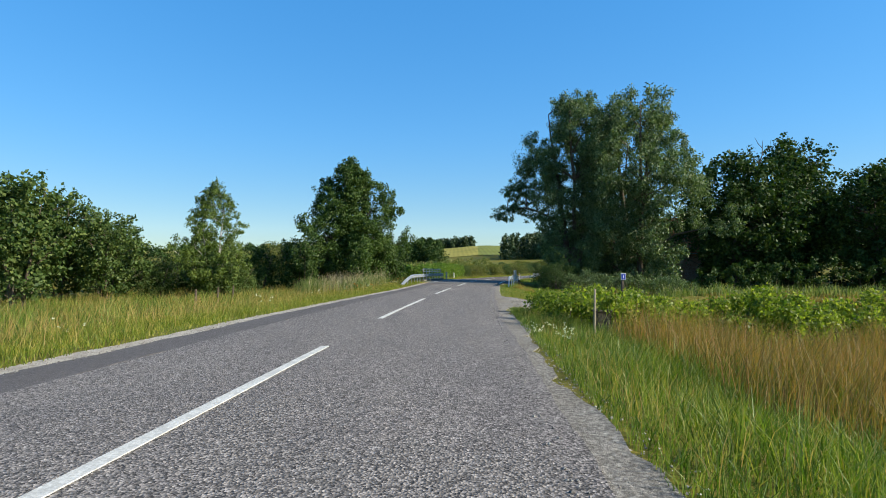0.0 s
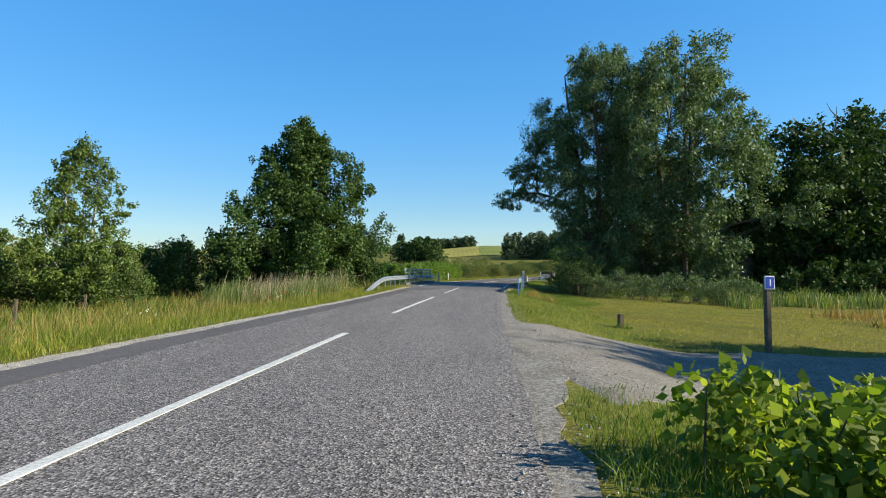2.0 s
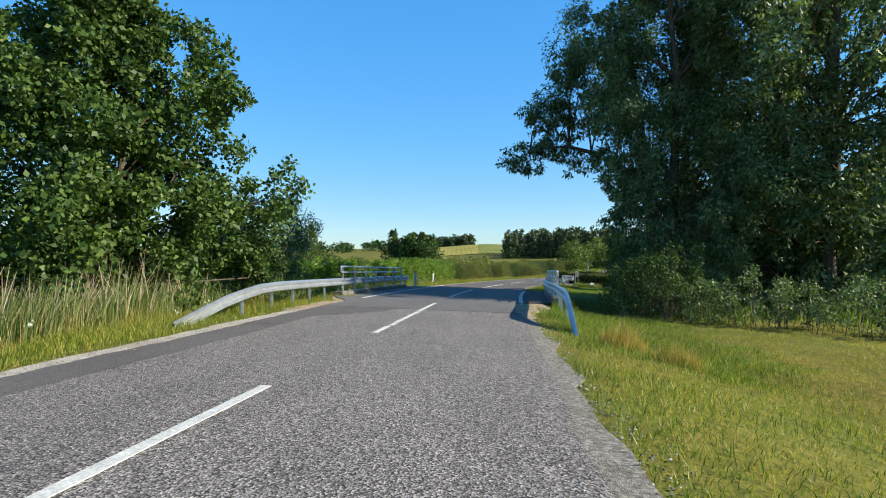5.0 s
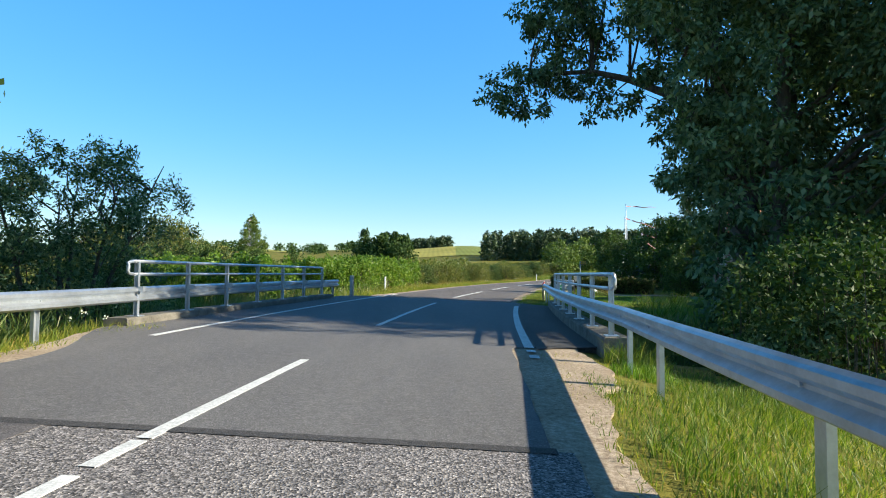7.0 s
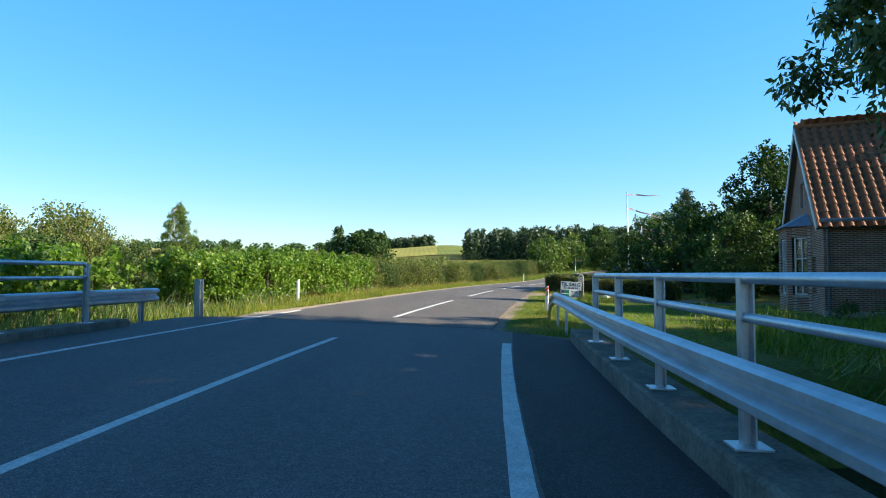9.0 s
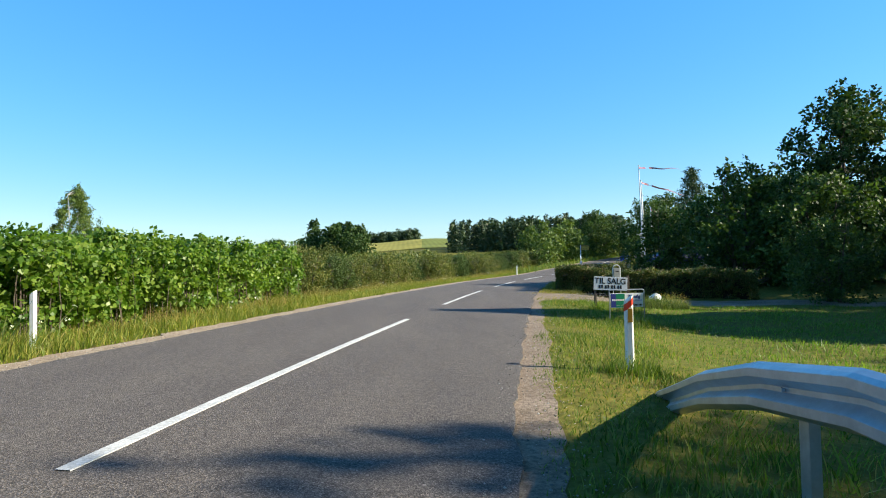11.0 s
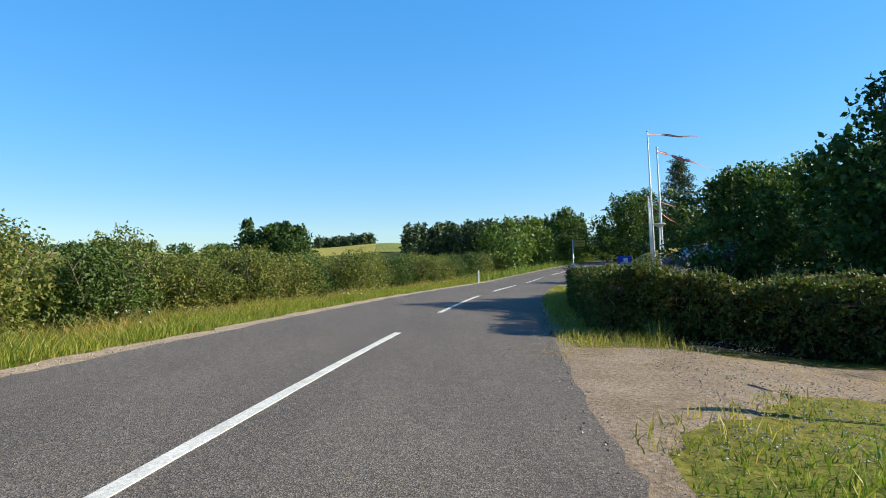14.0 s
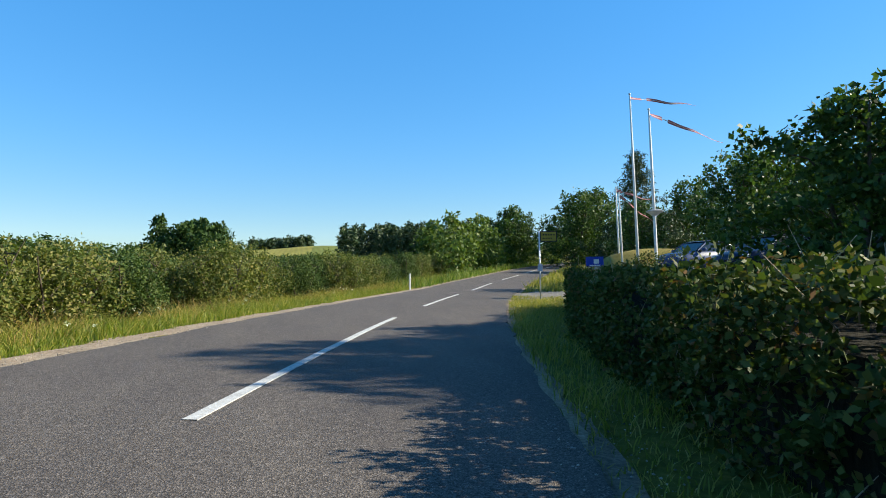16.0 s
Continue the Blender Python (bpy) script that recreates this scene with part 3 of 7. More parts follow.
def tree(name, seed, height, radius, z0, shape, n, per, leaf, mat, bark_mat, r0=0.25, stems=1, spread=0.6, droop=0.25, label="", category="tree", group="", squash=(0.75, 1.3), extra=None, hollow=0.35, keep=None, wob=0.22, arm=None, lump=0.26):
    """A tree at the origin: trunk with limbs, and a crown of leaves in uneven clumps."""
    rng = np.random.default_rng(seed)
    top = thing(name, 0, 0, 0, 0, label, category, group)
    cs, rs = crown_clumps(rng, n, z0, height * 0.94, radius, shape, squash, wob, lump)
    if keep is not None:
        ok = np.array([keep(*c) for c in cs])
        cs, rs = cs[ok], rs[ok]
    if extra is not None:
        cs, rs = np.vstack([cs, extra[0]]), np.vstack([rs, extra[1]])
    st = []
    for i in range(stems):
        a = i * 6.283 / stems + rng.random()
        off = spread * 0.35 if stems > 1 else 0
        st.append((stem(rng, off * math.cos(a), off * math.sin(a), height * rng.uniform(0.78, 0.92), (spread * 1.6 * math.cos(a) if stems > 1 else rng.normal() * 0.2, spread * 1.6 * math.sin(a) if stems > 1 else 0)), r0 * rng.uniform(0.8, 1.1), r0 * 0.12))
    if arm is not None:
        st.append((np.asarray(arm, float), r0 * 0.5, r0 * 0.1))
    v, q = limbs(rng, st, cs, r0)
    part("trunk", mesh_np("trunk", v, q, bark_mat, True), bark_mat, top)
    w = rs[:, 0] ** 2
    count = np.maximum(30, (per * w / w.sum())).astype(int)
    # each clump is a shell of smaller sprays
    k = 9
    d = rng.normal(size=(len(cs) * k, 3))
    d /= np.linalg.norm(d, axis=1, keepdims=True)
    sub_c = np.repeat(cs, k, 0) + d * np.repeat(rs, k, 0) * rng.uniform(0.4, 0.95, (len(d), 1))
    sub_r = np.repeat(rs, k, 0) * rng.uniform(0.22, 0.40, (len(d), 1))
    v, q = leaves(sub_c, sub_r, np.repeat(np.maximum(3, count // k), k), leaf[0], leaf[1], rng, droop, hollow=hollow)
    part("crown", mesh_np("crown", v, q, mat), mat, top)
    return top


def place(top, x, y, turn=0.0, scale=1.0, sink=0.0):
    top.matrix_basis = pose(x, y, float(ground_z(x, y)) - sink, 0, 0, turn) @ Matrix.Scale(scale, 4)
    return top


def plant_copy(src, x, y, turn, scale, wide=1.0):
    src.scale = (scale * wide, scale * wide, scale)
    c = copy_thing(src, pose(x, y, float(ground_z(x, y)), 0, 0, turn))
    return c


def dome(u):
    return math.sqrt(max(0.02, 1 - (2 * u - 0.75) ** 2 / 1.6)) if u < 0.95 else 0.45


def cone(u):
    return 0.12 + 0.95 * (1 - u) ** 0.9 * min(1, 0.55 + 3 * u)


def spire(u):
    return (1 - u) ** 0.75 * (0.55 + 0.45 * min(1, u * 5)) + 0.1


def peaked(u):
    return min(1.0, 0.6 + 1.7 * u) * (1 - u) ** 0.72 * 1.22 + 0.05


def tall_dome(u):
    return min(1.0, 0.5 + 1.6 * u) * (1.0 if u < 0.6 else math.sqrt(max(0.03, 1 - ((u - 0.6) / 0.42) ** 2)))


# ---- the large trees ----
rngp = np.random.default_rng(11)
# two crack willows by the stream
arm_c = np.array([(-7.5, -0.2, 7.0), (-6.8, 0.0, 7.4), (-6.0, 0.2, 7.6), (-6.8, 0.6, 6.7), (-5.2, 0.4, 7.4), (-4.5, 0.0, 8.4), (-6.0, -0.5, 8.1), (-4.2, 0.2, 6.6), (-5.4, -0.6, 9.0), (-6.4, 0.0, 8.8), (-6.0, 0.3, 10.0), (-5.4, -0.8, 10.8), (-5.0, 0.4, 9.6), (-4.6, -1.2, 12.0), (-5.6, -1.4, 9.2), (-4.3, -0.4, 11.0), (-4.8, 0.6, 11.8), (-3.9, 0.2, 13.0), (-6.6, -0.8, 9.4)])
arm_c[:, 2] += 2.4
arm_c[:, :2] += (0.0, 2.2)
arm_c = np.vstack([arm_c, [(-3.2, -3.8, 3.0), (-3.0, -4.2, 5.0), (-3.3, -3.4, 6.5), (-2.2, -4.6, 2.0), (-2.4, -4.4, 4.0), (-1.5, -5.0, 3.0), (-1.0, -5.2, 5.5), (-3.6, -2.6, 7.5), (-0.5, -5.4, 1.8), (-3.7, -3.0, 4.2), (-4.2, -2.6, 5.6), (-4.4, -1.6, 8.6), (-3.6, -3.8, 1.6), (-3.2, 0.0, 15.0), (-3.5, -0.7, 13.4), (-3.8, 0.3, 12.0), (-2.6, 0.4, 16.2), (-4.2, -0.4, 10.6), (-4.6, -1.2, 11.6), (-2.0, -1.0, 17.4), (-3.6, -3.2, 2.5), (-3.9, -3.0, 4.5), (-4.1, -3.0, 6.5), (-4.0, -2.8, 8.5), (-3.2, -3.6, 1.2), (-4.6, -2.2, 7.2), (-2.6, 1.6, 6.4), (-1.4, 2.2, 6.2), (-2.2, 2.8, 7.6), (-0.6, 3.0, 6.6), (-3.0, 1.0, 7.8), (-3.2, 2.0, 9.2), (-1.6, 3.6, 8.6), (0.4, 2.6, 5.8)]])
arm_line = [(-0.2, 0, 3.6), (-0.8, 0.2, 5.8), (-1.6, 0.6, 7.6), (-2.6, 1.1, 8.9), (-3.7, 1.5, 9.5), (-4.8, 1.9, 9.9), (-5.9, 2.1, 9.9), (-6.9, 2.3, 9.6)]
arm_c[20:, 0] += np.where(arm_c[20:, 2] < 9, 0.7, 0.2)
arm_r = np.tile([[1.0, 1.0, 0.8]], (len(arm_c), 1))
w1 = tree("willow_tree", 3, 22.3, 6.2, 1.0, tall_dome, 125, 170000, (0.19, 0.08), M_WILLOW, M_BARK, 0.42, 3, 1.15, 0.45, "tall grey-green crack willow beside the stream", "tree", "willows by the stream", (0.9, 1.5), (arm_c, arm_r), hollow=0.15, wob=0.14, arm=arm_line, keep=lambda x, y, z: x > (-3.4 if z < 7 else -5.2) and not (z < 5.8 and y > 0.8 and x < 3.0) and not (z < 4.6 and y > -3.4 and x < 2.0) and not (x < -1.0 and y > 2.0 and z < 10))
place(w1, 14.8, 64.4, 0, 1.12)
w2 = tree("willow_tree", 8, 22.2, 6.4, 1.2, tall_dome, 115, 90000, (0.26, 0.11), M_WILLOW, M_BARK, 0.42, 3, 1.3, 0.45, "tall grey-green crack willow beside the lawn", "tree", "willows by the stream", (0.9, 1.5), hollow=0.15)
place(w2, 21.2, 61.9, 0, 1.10)
# alder left of the road before the bridge
tb = tree("alder_tree", 5, 11.9, 5.4, 1.3, peaked, 100, 84000, (0.16, 0.12), M_ALDER, M_BARK, 0.2, 3, 0.7, 0.1, "dark green alder with several stems on the verge", "tree")
place(tb, -8.7, 50.3)
# birch
bi = tree("birch_tree", 7, 8.7, 3.1, 0.25, spire, 80, 34000, (0.12, 0.08), M_BIRCH, M_BIRCHBARK, 0.12, 2, 0.5, 0.5, "slender young birch with white bark in the meadow", "tree", hollow=0.2)
place(bi, -16.8, 40.3)
plant_copy(bi, -19.7, 117.0, 80, 1.08)
bi.scale = (1, 1, 1)
# shrubby willow beside the bridge
sh = tree("willow_bush", 23, 6.6, 3.1, 0.9, dome, 60, 36000, (0.12, 0.045), M_WILLOW, M_BARK, 0.10, 6, 1.3, 0.1, "bushy grey willow with pale leaning stems by the bridge", "shrub", hollow=0.15)
place(sh, -9.2, 65.6, 0, 1.25)
sh2 = tree("willow_bush", 24, 4.6, 2.4, 0.6, dome, 40, 10000, (0.13, 0.05), M_WILLOW, M_BARK, 0.08, 5, 1.2, 0.1, "bushy grey willow with pale leaning stems by the stream", "shrub", hollow=0.15)
place(sh2, -12.5, 62.0)

# dense dark wood to the east
WOOD = [tree("wood_tree", 30 + i, 15.5 + i, 5.6, 0.4, tall_dome, 80, 20000, (0.34, 0.24), M_DARKLEAF, M_BARK, 0.3, 1, 0.5, 0.1, "dark broadleaf tree at the edge of a dense wood", "tree", "trees of the dark wood", lump=0.3) for i in range(2)]
place(WOOD[0], 33.5, 65.5, 0, 1.08)
place(WOOD[1], 41.5, 68.0, 40, 1.08)
for x, y, sc, k in [(37, 76.8, 0.66, 0), (41, 75.5, 0.72, 1), (40, 73.4, 0.8, 1), (48, 63, 1.0, 0), (46, 74, 0.9, 1), (55, 68, 0.95, 1), (60, 58, 0.95, 0), (66, 66, 1.0, 1), (74, 56, 1.0, 0), (82, 62, 1.0, 1), (47, 88, 1.0, 0), (52, 84, 1.0, 1), (92, 50, 1.0, 0), (62, 78, 1.05, 0), (35, 103, 0.75, 1), (42, 98, 0.77, 1), (30.8, 20.0, 0.95, 0), (35.5, 20.2, 0.98, 1)]:
    plant_copy(WOOD[k], x, y, rngp.uniform(0, 360), sc)
for w in WOOD:
    w.scale = (1.08, 1.08, 1.08)


def shifted(vq, d):
    return np.asarray(vq[0]) + np.array(d), vq[1]


dead = [tube([(-1.2, -1.5, 12.0), (-0.9, -1.4, 14.4), (-0.5, -1.5, 15.6), (-0.4, -1.5, 17.2)], [0.10, 0.08, 0.05, 0.015], 6, False)]
for a, b, c in (((-0.8, -1.4, 14.8), (-1.6, -1.5, 15.6), (-2.2, -1.6, 16.6)), ((-0.5, -1.5, 15.8), (0.3, -1.5, 16.4), (0.5, -1.5, 17.3)), ((-0.45, -1.5, 16.4), (-0.9, -1.5, 16.9), (-1.2, -1.5, 17.5)), ((-1.6, -1.5, 15.6), (-2.3, -1.5, 15.7), (-3.0, -1.6, 16.1))):
    dead.append(tube([a, b, c], [0.045, 0.03, 0.01], 5, False))
part("dead_branch", mesh_np("dead_branch", *shifted(join(dead), (2.9, 0, -0.9)), M_BARK), M_BARK, WOOD[0], "bare dead branch above the crown")

# shrubs: a few kinds, repeated
BUSH = [tree("willow_shrub", 50 + i, 3.2, 2.0, 0.05, dome, 52, 9500, (0.13, 0.075), m, M_BARK, 0.07, 4, 0.9, 0.1, lab, "shrub", "meadow scrub", lump=0.40, wob=0.16, hollow=0.2) for i, (m, lab) in enumerate(((M_SCRUB, "dense grey-green willow scrub in the wet meadow"), (M_COPSE, "dark green rounded bush in the wet meadow"), (M_SCRUB, "broad grey-green willow bush in the wet meadow")))]
DARKB = tree("alder_shrub", 60, 4.6, 2.4, 0.2, dome, 40, 6000, (0.18, 0.12), M_DARKLEAF, M_BARK, 0.08, 4, 0.9, 0.1, "dark green alder thicket", "shrub", "alder thickets", lump=0.34)
place(DARKB, -13.2, 49.6)
for x, y, sc in [(-16.6, 49.5, 0.85), (-11.0, 52.5, 0.9), (-19.5, 52, 0.8), (-5.2, 55.0, 0.62), (-24, 54, 0.85), (-28, 57, 0.95), (-21, 57.5, 0.8), (-33, 53, 0.95), (34.6, 113.4, 0.8), (37.2, 114.6, 0.85)]:
    plant_copy(DARKB, x, y, rngp.uniform(0, 360), sc)
DARKB.scale = (1, 1, 1)
# copse on the meadow
COP = [tree("meadow_tree", 70 + i, 6.6, 2.5, 0.9, tall_dome, 44, 9000, (0.20, 0.13), M_COPSE, M_BARK, 0.11, 3, 0.6, 0.2, "young mixed trees of a meadow copse", "tree", "meadow copse", lump=0.33) for i in range(2)]
place(COP[0], -22.5, 29.5, 0, 1.12)
place(COP[1], -27.0, 32.0, 60, 1.12)
for x, y, sc, k in [(-25, 36, 1.08, 0), (-21.5, 35.5, 0.9, 1), (-31, 28, 1.15, 1), (-30, 38, 1.1, 0), (-24.5, 42, 0.85, 1), (-36, 32, 1.0, 0), (-29, 46, 0.9, 0), (-34, 44, 0.95, 1), (-40, 38, 1.0, 1), (-42, 100, 1.0, 1), (-12, 85, 0.56, 0), (-15, 88.5, 0.62, 1), (-10.5, 90, 0.55, 1), (-17.5, 84, 0.6, 0), (-8.5, 94, 0.5, 0), (-19, 91, 0.62, 1)]:
    plant_copy(COP[k], x, y, rngp.uniform(0, 360), sc)
for c in COP:
    c.scale = (1.12, 1.12, 1.12)

spots = []
rs = np.random.default_rng(77)
# a dense edge of bushes along the verge past the bridge, then scrub over the western meadow
edge_spots = []
for i in range(900):
    s, off = rs.uniform(87, 168), -rs.uniform(9.6, 17)
    x, y = at_road(s, off)[:2]
    if all((x - a) ** 2 + (y - b) ** 2 > 5.0 for a, b in edge_spots) and len(edge_spots) < 84:
        edge_spots.append((x, y))
for i in range(400):
    s, off = rs.uniform(84, 210), -rs.uniform(17, 62)
    x, y = at_road(s, off)[:2]
    if all((x - a) ** 2 + (y - b) ** 2 > 12 for a, b in spots) and len(spots) < 58:
        spots.append((x, y))
for i, (x, y) in enumerate(spots):
    if i < 3:
        place(BUSH[i], x, y, 0)
    else:
        plant_copy(BUSH[i % 3], x, y, rs.uniform(0, 360), rs.uniform(0.6, 0.85), rs.uniform(1.3, 1.7))
for x, y, sc in [(-16.4, 39.6, 0.95), (-18.2, 41.2, 0.9), (-15.6, 41.4, 0.8), (-20.2, 39.0, 0.85)]:
    plant_copy(BUSH[1], x, y, rs.uniform(0, 360), sc, 1.1)
for i, (x, y, sc) in enumerate([(-27, 112, 2.3), (-31.5, 108, 2.2), (-37, 113, 2.4), (-24, 104, 1.7), (-29.5, 114, 2.6), (-20.5, 106, 1.5)]):
    plant_copy(BUSH[2 * (i % 2)], x, y, rs.uniform(0, 360), sc, 0.8)
for i, (x, y) in enumerate(edge_spots):
    plant_copy(BUSH[(i * 7) % 3], x, y, rs.uniform(0, 360), rs.uniform(0.72, 1.0), rs.uniform(0.85, 1.2))
for b in BUSH:
    b.scale = (1, 1, 1)

# spruce and broadleaf trees behind the hedge and car park
SPR = tree("spruce_tree", 91, 17.5, 6.8, 0.8, cone, 110, 20000, (0.42, 0.10), M_NEEDLE, M_BARK, 0.22, 1, 0.3, 0.45, "tall dark spruce beyond the car park", "tree", squash=(0.35, 0.6))
place(SPR, 60.5, 168)
GAR = [tree("garden_tree", 95 + i, 8.2, 3.6, 0.3, dome, 64, 11000, (0.24, 0.17), M_ALDER, M_BARK, 0.16, 3, 0.6, 0.1, "dense dark green garden tree", "tree", "trees behind the hedge", lump=0.31) for i in range(2)]
place(GAR[0], 24.8, 107.5, 0, 0.66)
place(GAR[1], 27.5, 102.5, 0, 0.77)
for x, y, sc, k in [(30.5, 101, 0.82, 1), (33, 107, 0.9, 0), (36, 101, 0.9, 1), (28.5, 97.4, 0.76, 0), (42.2, 127.5, 1.0, 1), (47, 122, 1.1, 0), (51, 131, 1.2, 1), (64, 151, 1.6, 1), (52, 156, 1.0, 0), (75, 146, 1.4, 0), (56, 178, 1.5, 1), (48, 186, 1.35, 0), (66, 190, 1.7, 0), (76, 176, 1.7, 1), (90, 130, 1.5, 1), (24, 91, 0.42, 1)]:
    plant_copy(GAR[k], x, y, rs.uniform(0, 360), sc)
for g, k in zip(GAR, (0.66, 0.95)):
    g.scale = (k, k, k)


# ---- far woods ----
def woods(name, seed, spots, mat, label, size=(1.6, 0.9), per=90, pointed=False):
    rng = np.random.default_rng(seed)
    cs, rr = [], []
    for x, y, h, r in spots:
        z = float(ground_z(x, y))
        for k in range(9):
            u = (k + rng.random()) / 9
            lim = r * (1.05 - u) if pointed else r * math.sqrt(max(0.1, 1 - (2 * u - 0.8) ** 2 / 1.6))
            a = rng.random() * 6.28
            q = lim * rng.random() * 0.8
            cs.append((x + q * math.cos(a), y + q * math.sin(a), z + 0.5 + u * (h - 0.5)))
            cr = max(0.5, lim * 0.6)
            rr.append((cr, cr, cr * (1.4 if pointed else 0.9)))
    v, q = leaves(np.array(cs), np.array(rr), per // 9 * 2, size[0], size[1], rng, 0.2, hollow=0.5)
    return tagged(part(name, mesh_np(name, v, q, mat), None), label, "wood", kind="stuff")


def polar(az, r):
    return 5 + r * math.sin(radians(az)), 60 + r * math.cos(radians(az))


rf = np.random.default_rng(5)
woods("conifer_wood", 1, [(*polar(rf.uniform(5.3, 22), rf.uniform(270, 330)), rf.uniform(12, 16), 3.6) for _ in range(190)], M_NEEDLE, "dark conifer plantation on the hillside", (1.5, 0.6), 130, True)
woods("hilltop_wood", 2, [(*polar(rf.uniform(-3.8, 1.6), rf.uniform(640, 700)), rf.uniform(11, 15), 6) for _ in range(80)], M_NEEDLE, "dark wood on the hilltop", (2.4, 1.2), 110)
woods("hillside_wood", 3, [(*polar(rf.uniform(-60, -4), rf.uniform(380, 640)), rf.uniform(4, 8), 6) for _ in range(170)], M_DARKLEAF, "distant hedgerows and trees on the slopes", (1.8, 1.2), 80)
woods("round_wood", 4, [(-16 + rf.normal() * 5, 252 + rf.normal() * 4, rf.uniform(11, 15.5), 4.6) for _ in range(11)], M_DARKLEAF, "round-headed dark trees on the rise", (0.85, 0.55), 700)
woods("roadside_wood", 5, [(*(at_road(rf.uniform(150, 215), -rf.uniform(7, 16))[:2]), rf.uniform(4, 8.5), 3) for _ in range(34)], M_BIRCH, "light green young trees along the bend", (0.5, 0.3), 420)
woods("slope_scrub", 8, [(*polar(rf.uniform(-45, 3), rf.uniform(110, 230)), rf.uniform(1.9, 2.9), 4) for _ in range(260)], M_SCRUB, "low scrub covering the gentle slope", (0.7, 0.4), 90)
woods("bend_scrub", 9, [(*(at_road(rf.uniform(104, 215), -rf.uniform(11, 26))[:2]), rf.uniform(1.5, 2.7), 2.3) for _ in range(75)], M_SCRUB, "grey-green bushes along the outer side of the bend", (0.28, 0.15), 220)
woods("eastern_wood", 6, [(*polar(rf.uniform(22, 110), rf.uniform(160, 320)), rf.uniform(10, 17), 5) for _ in range(150)], M_DARKLEAF, "dark woods closing the valley", (1.6, 1.1), 90)
woods("western_wood", 7, [(*polar(rf.uniform(-120, -50), rf.uniform(90, 240)), rf.uniform(5, 9), 4) for _ in range(110)], M_SCRUB, "trees and thickets across the western meadow", (1.0, 0.7), 120)


# ---- bridge: edge beams, guard rails, railings ----
def mesh_part(name, vq, mat, parent, label="", smooth=False):
    return part(name, mesh_np(name, vq[0], vq[1], mat, smooth), mat, parent, label)


def sweep(profile, path, ups=None):
    """A profile of (across, up) swept along a path of points; closed ends."""
    p = np.asarray(path, float)
    d = np.gradient(p, axis=0)
    d[:, 2] = 0
    d /= np.linalg.norm(d, axis=1, keepdims=True)
    n = np.stack([d[:, 1], -d[:, 0], np.zeros(len(d))], 1)
    pr = np.asarray(profile, float)
    k = len(pr)
    v = (p[:, None] + n[:, None] * pr[None, :, :1] + np.array([0, 0, 1.0]) * pr[None, :, 1:2]).reshape(-1, 3)
    i, j = np.meshgrid(np.arange(len(p) - 1), np.arange(k), indexing="ij")
    jj = (j + 1) % k
    q = np.stack([i * k + j, (i + 1) * k + j, (i + 1) * k + jj, i * k + jj], -1).reshape(-1, 4)
    return v, q


WBEAM = [(0.00, 0.155), (0.045, 0.135), (0.075, 0.115), (0.075, 0.065), (0.0, 0.015), (0.0, -0.015), (0.075, -0.065), (0.075, -0.115), (0.045, -0.135), (0.0, -0.155), (-0.004, -0.15), (0.041, -0.13), (0.070, -0.112), (0.070, -0.067), (-0.005, -0.017), (-0.005, 0.017), (0.070, 0.067), (0.070, 0.112), (0.041, 0.13), (-0.004, 0.15)]


def beam_path(s, off, z):
    return at_road(np.asarray(s, float), np.asarray(off, float)) * np.array([1, 1, 1.0]) + np.array([[0, 0, 1.0]]) * np.asarray(z, float)[:, None]


def guard_rail(label, s, off, z, posts, face, plate=False):
    """A W-beam on posts; face is the side (+1 or -1) that bulges to the road."""
    top = thing("guard_rail", 0, 0, 0, 0, label, "guard rail", "guard rails")
    prof = [(face * a, b) for a, b in (WBEAM if face > 0 else WBEAM[::-1])]
    mesh_part("beam", sweep(prof, beam_path(s, off, z)), M_STEEL, top)
    for sp in posts:
        op = np.interp(sp, s, off) - face * 0.10
        zp = np.interp(sp, s, z)
        p = at_road(sp, op)
        g = float(ground_z(p[0], p[1])) - 0.3
        bm = bmesh.new()
        box_bm(0.012, 0.10, p[2] + zp + 0.02 - g, (0, 0, 0), bm=bm)
        box_bm(0.06, 0.012, p[2] + zp + 0.02 - g, (0.025, 0.05, 0), bm=bm)
        box_bm(0.06, 0.012, p[2] + zp + 0.02 - g, (0.025, -0.05, 0), bm=bm)
        bmesh.ops.transform(bm, matrix=pose(p[0], p[1], g, 0, 0, heading(sp)), verts=bm.verts)
        part("post", bm, M_STEEL, top)
        bm = bmesh.new()
        bmesh.ops.create_cone(bm, cap_ends=True, segments=8, radius1=0.016, radius2=0.012, depth=0.02)
        bmesh.ops.transform(bm, matrix=pose(*at_road(sp, np.interp(sp, s, off) + face * 0.012, zp), 0, 90, heading(sp)), verts=bm.verts)
        part("bolt", bm, M_STEEL, top)
    return top


sr = np.concatenate([[36.4, 36.9, 37.3, 37.6, 38.1, 38.7, 39.3, 40], np.arange(41, 64, 1.0), [64.5, 65.5, 66.5, 67.4, 68.2]])
offr = np.interp(sr, [36.4, 38, 39.3, 41, 43, 46, 62, 66, 68.2], [4.12, 4.18, 4.22, 4.3, 4.42, 4.6, 4.58, 4.4, 4.45])
zr = np.interp(sr, [36.4, 36.9, 37.3, 37.6, 38.1, 38.7, 39.3, 40, 64.5, 65.5, 66.5, 67.4, 68.2], [-0.2, -0.03, 0.14, 0.25, 0.41, 0.57, 0.67, 0.71, 0.74, 0.60, 0.36, 0.08, -0.16])
guard_rail("galvanised steel guard rail along the bridge and lawn", sr, offr, zr, [40.8, 44.4, 46.2, 63.2, 65.2], -1)
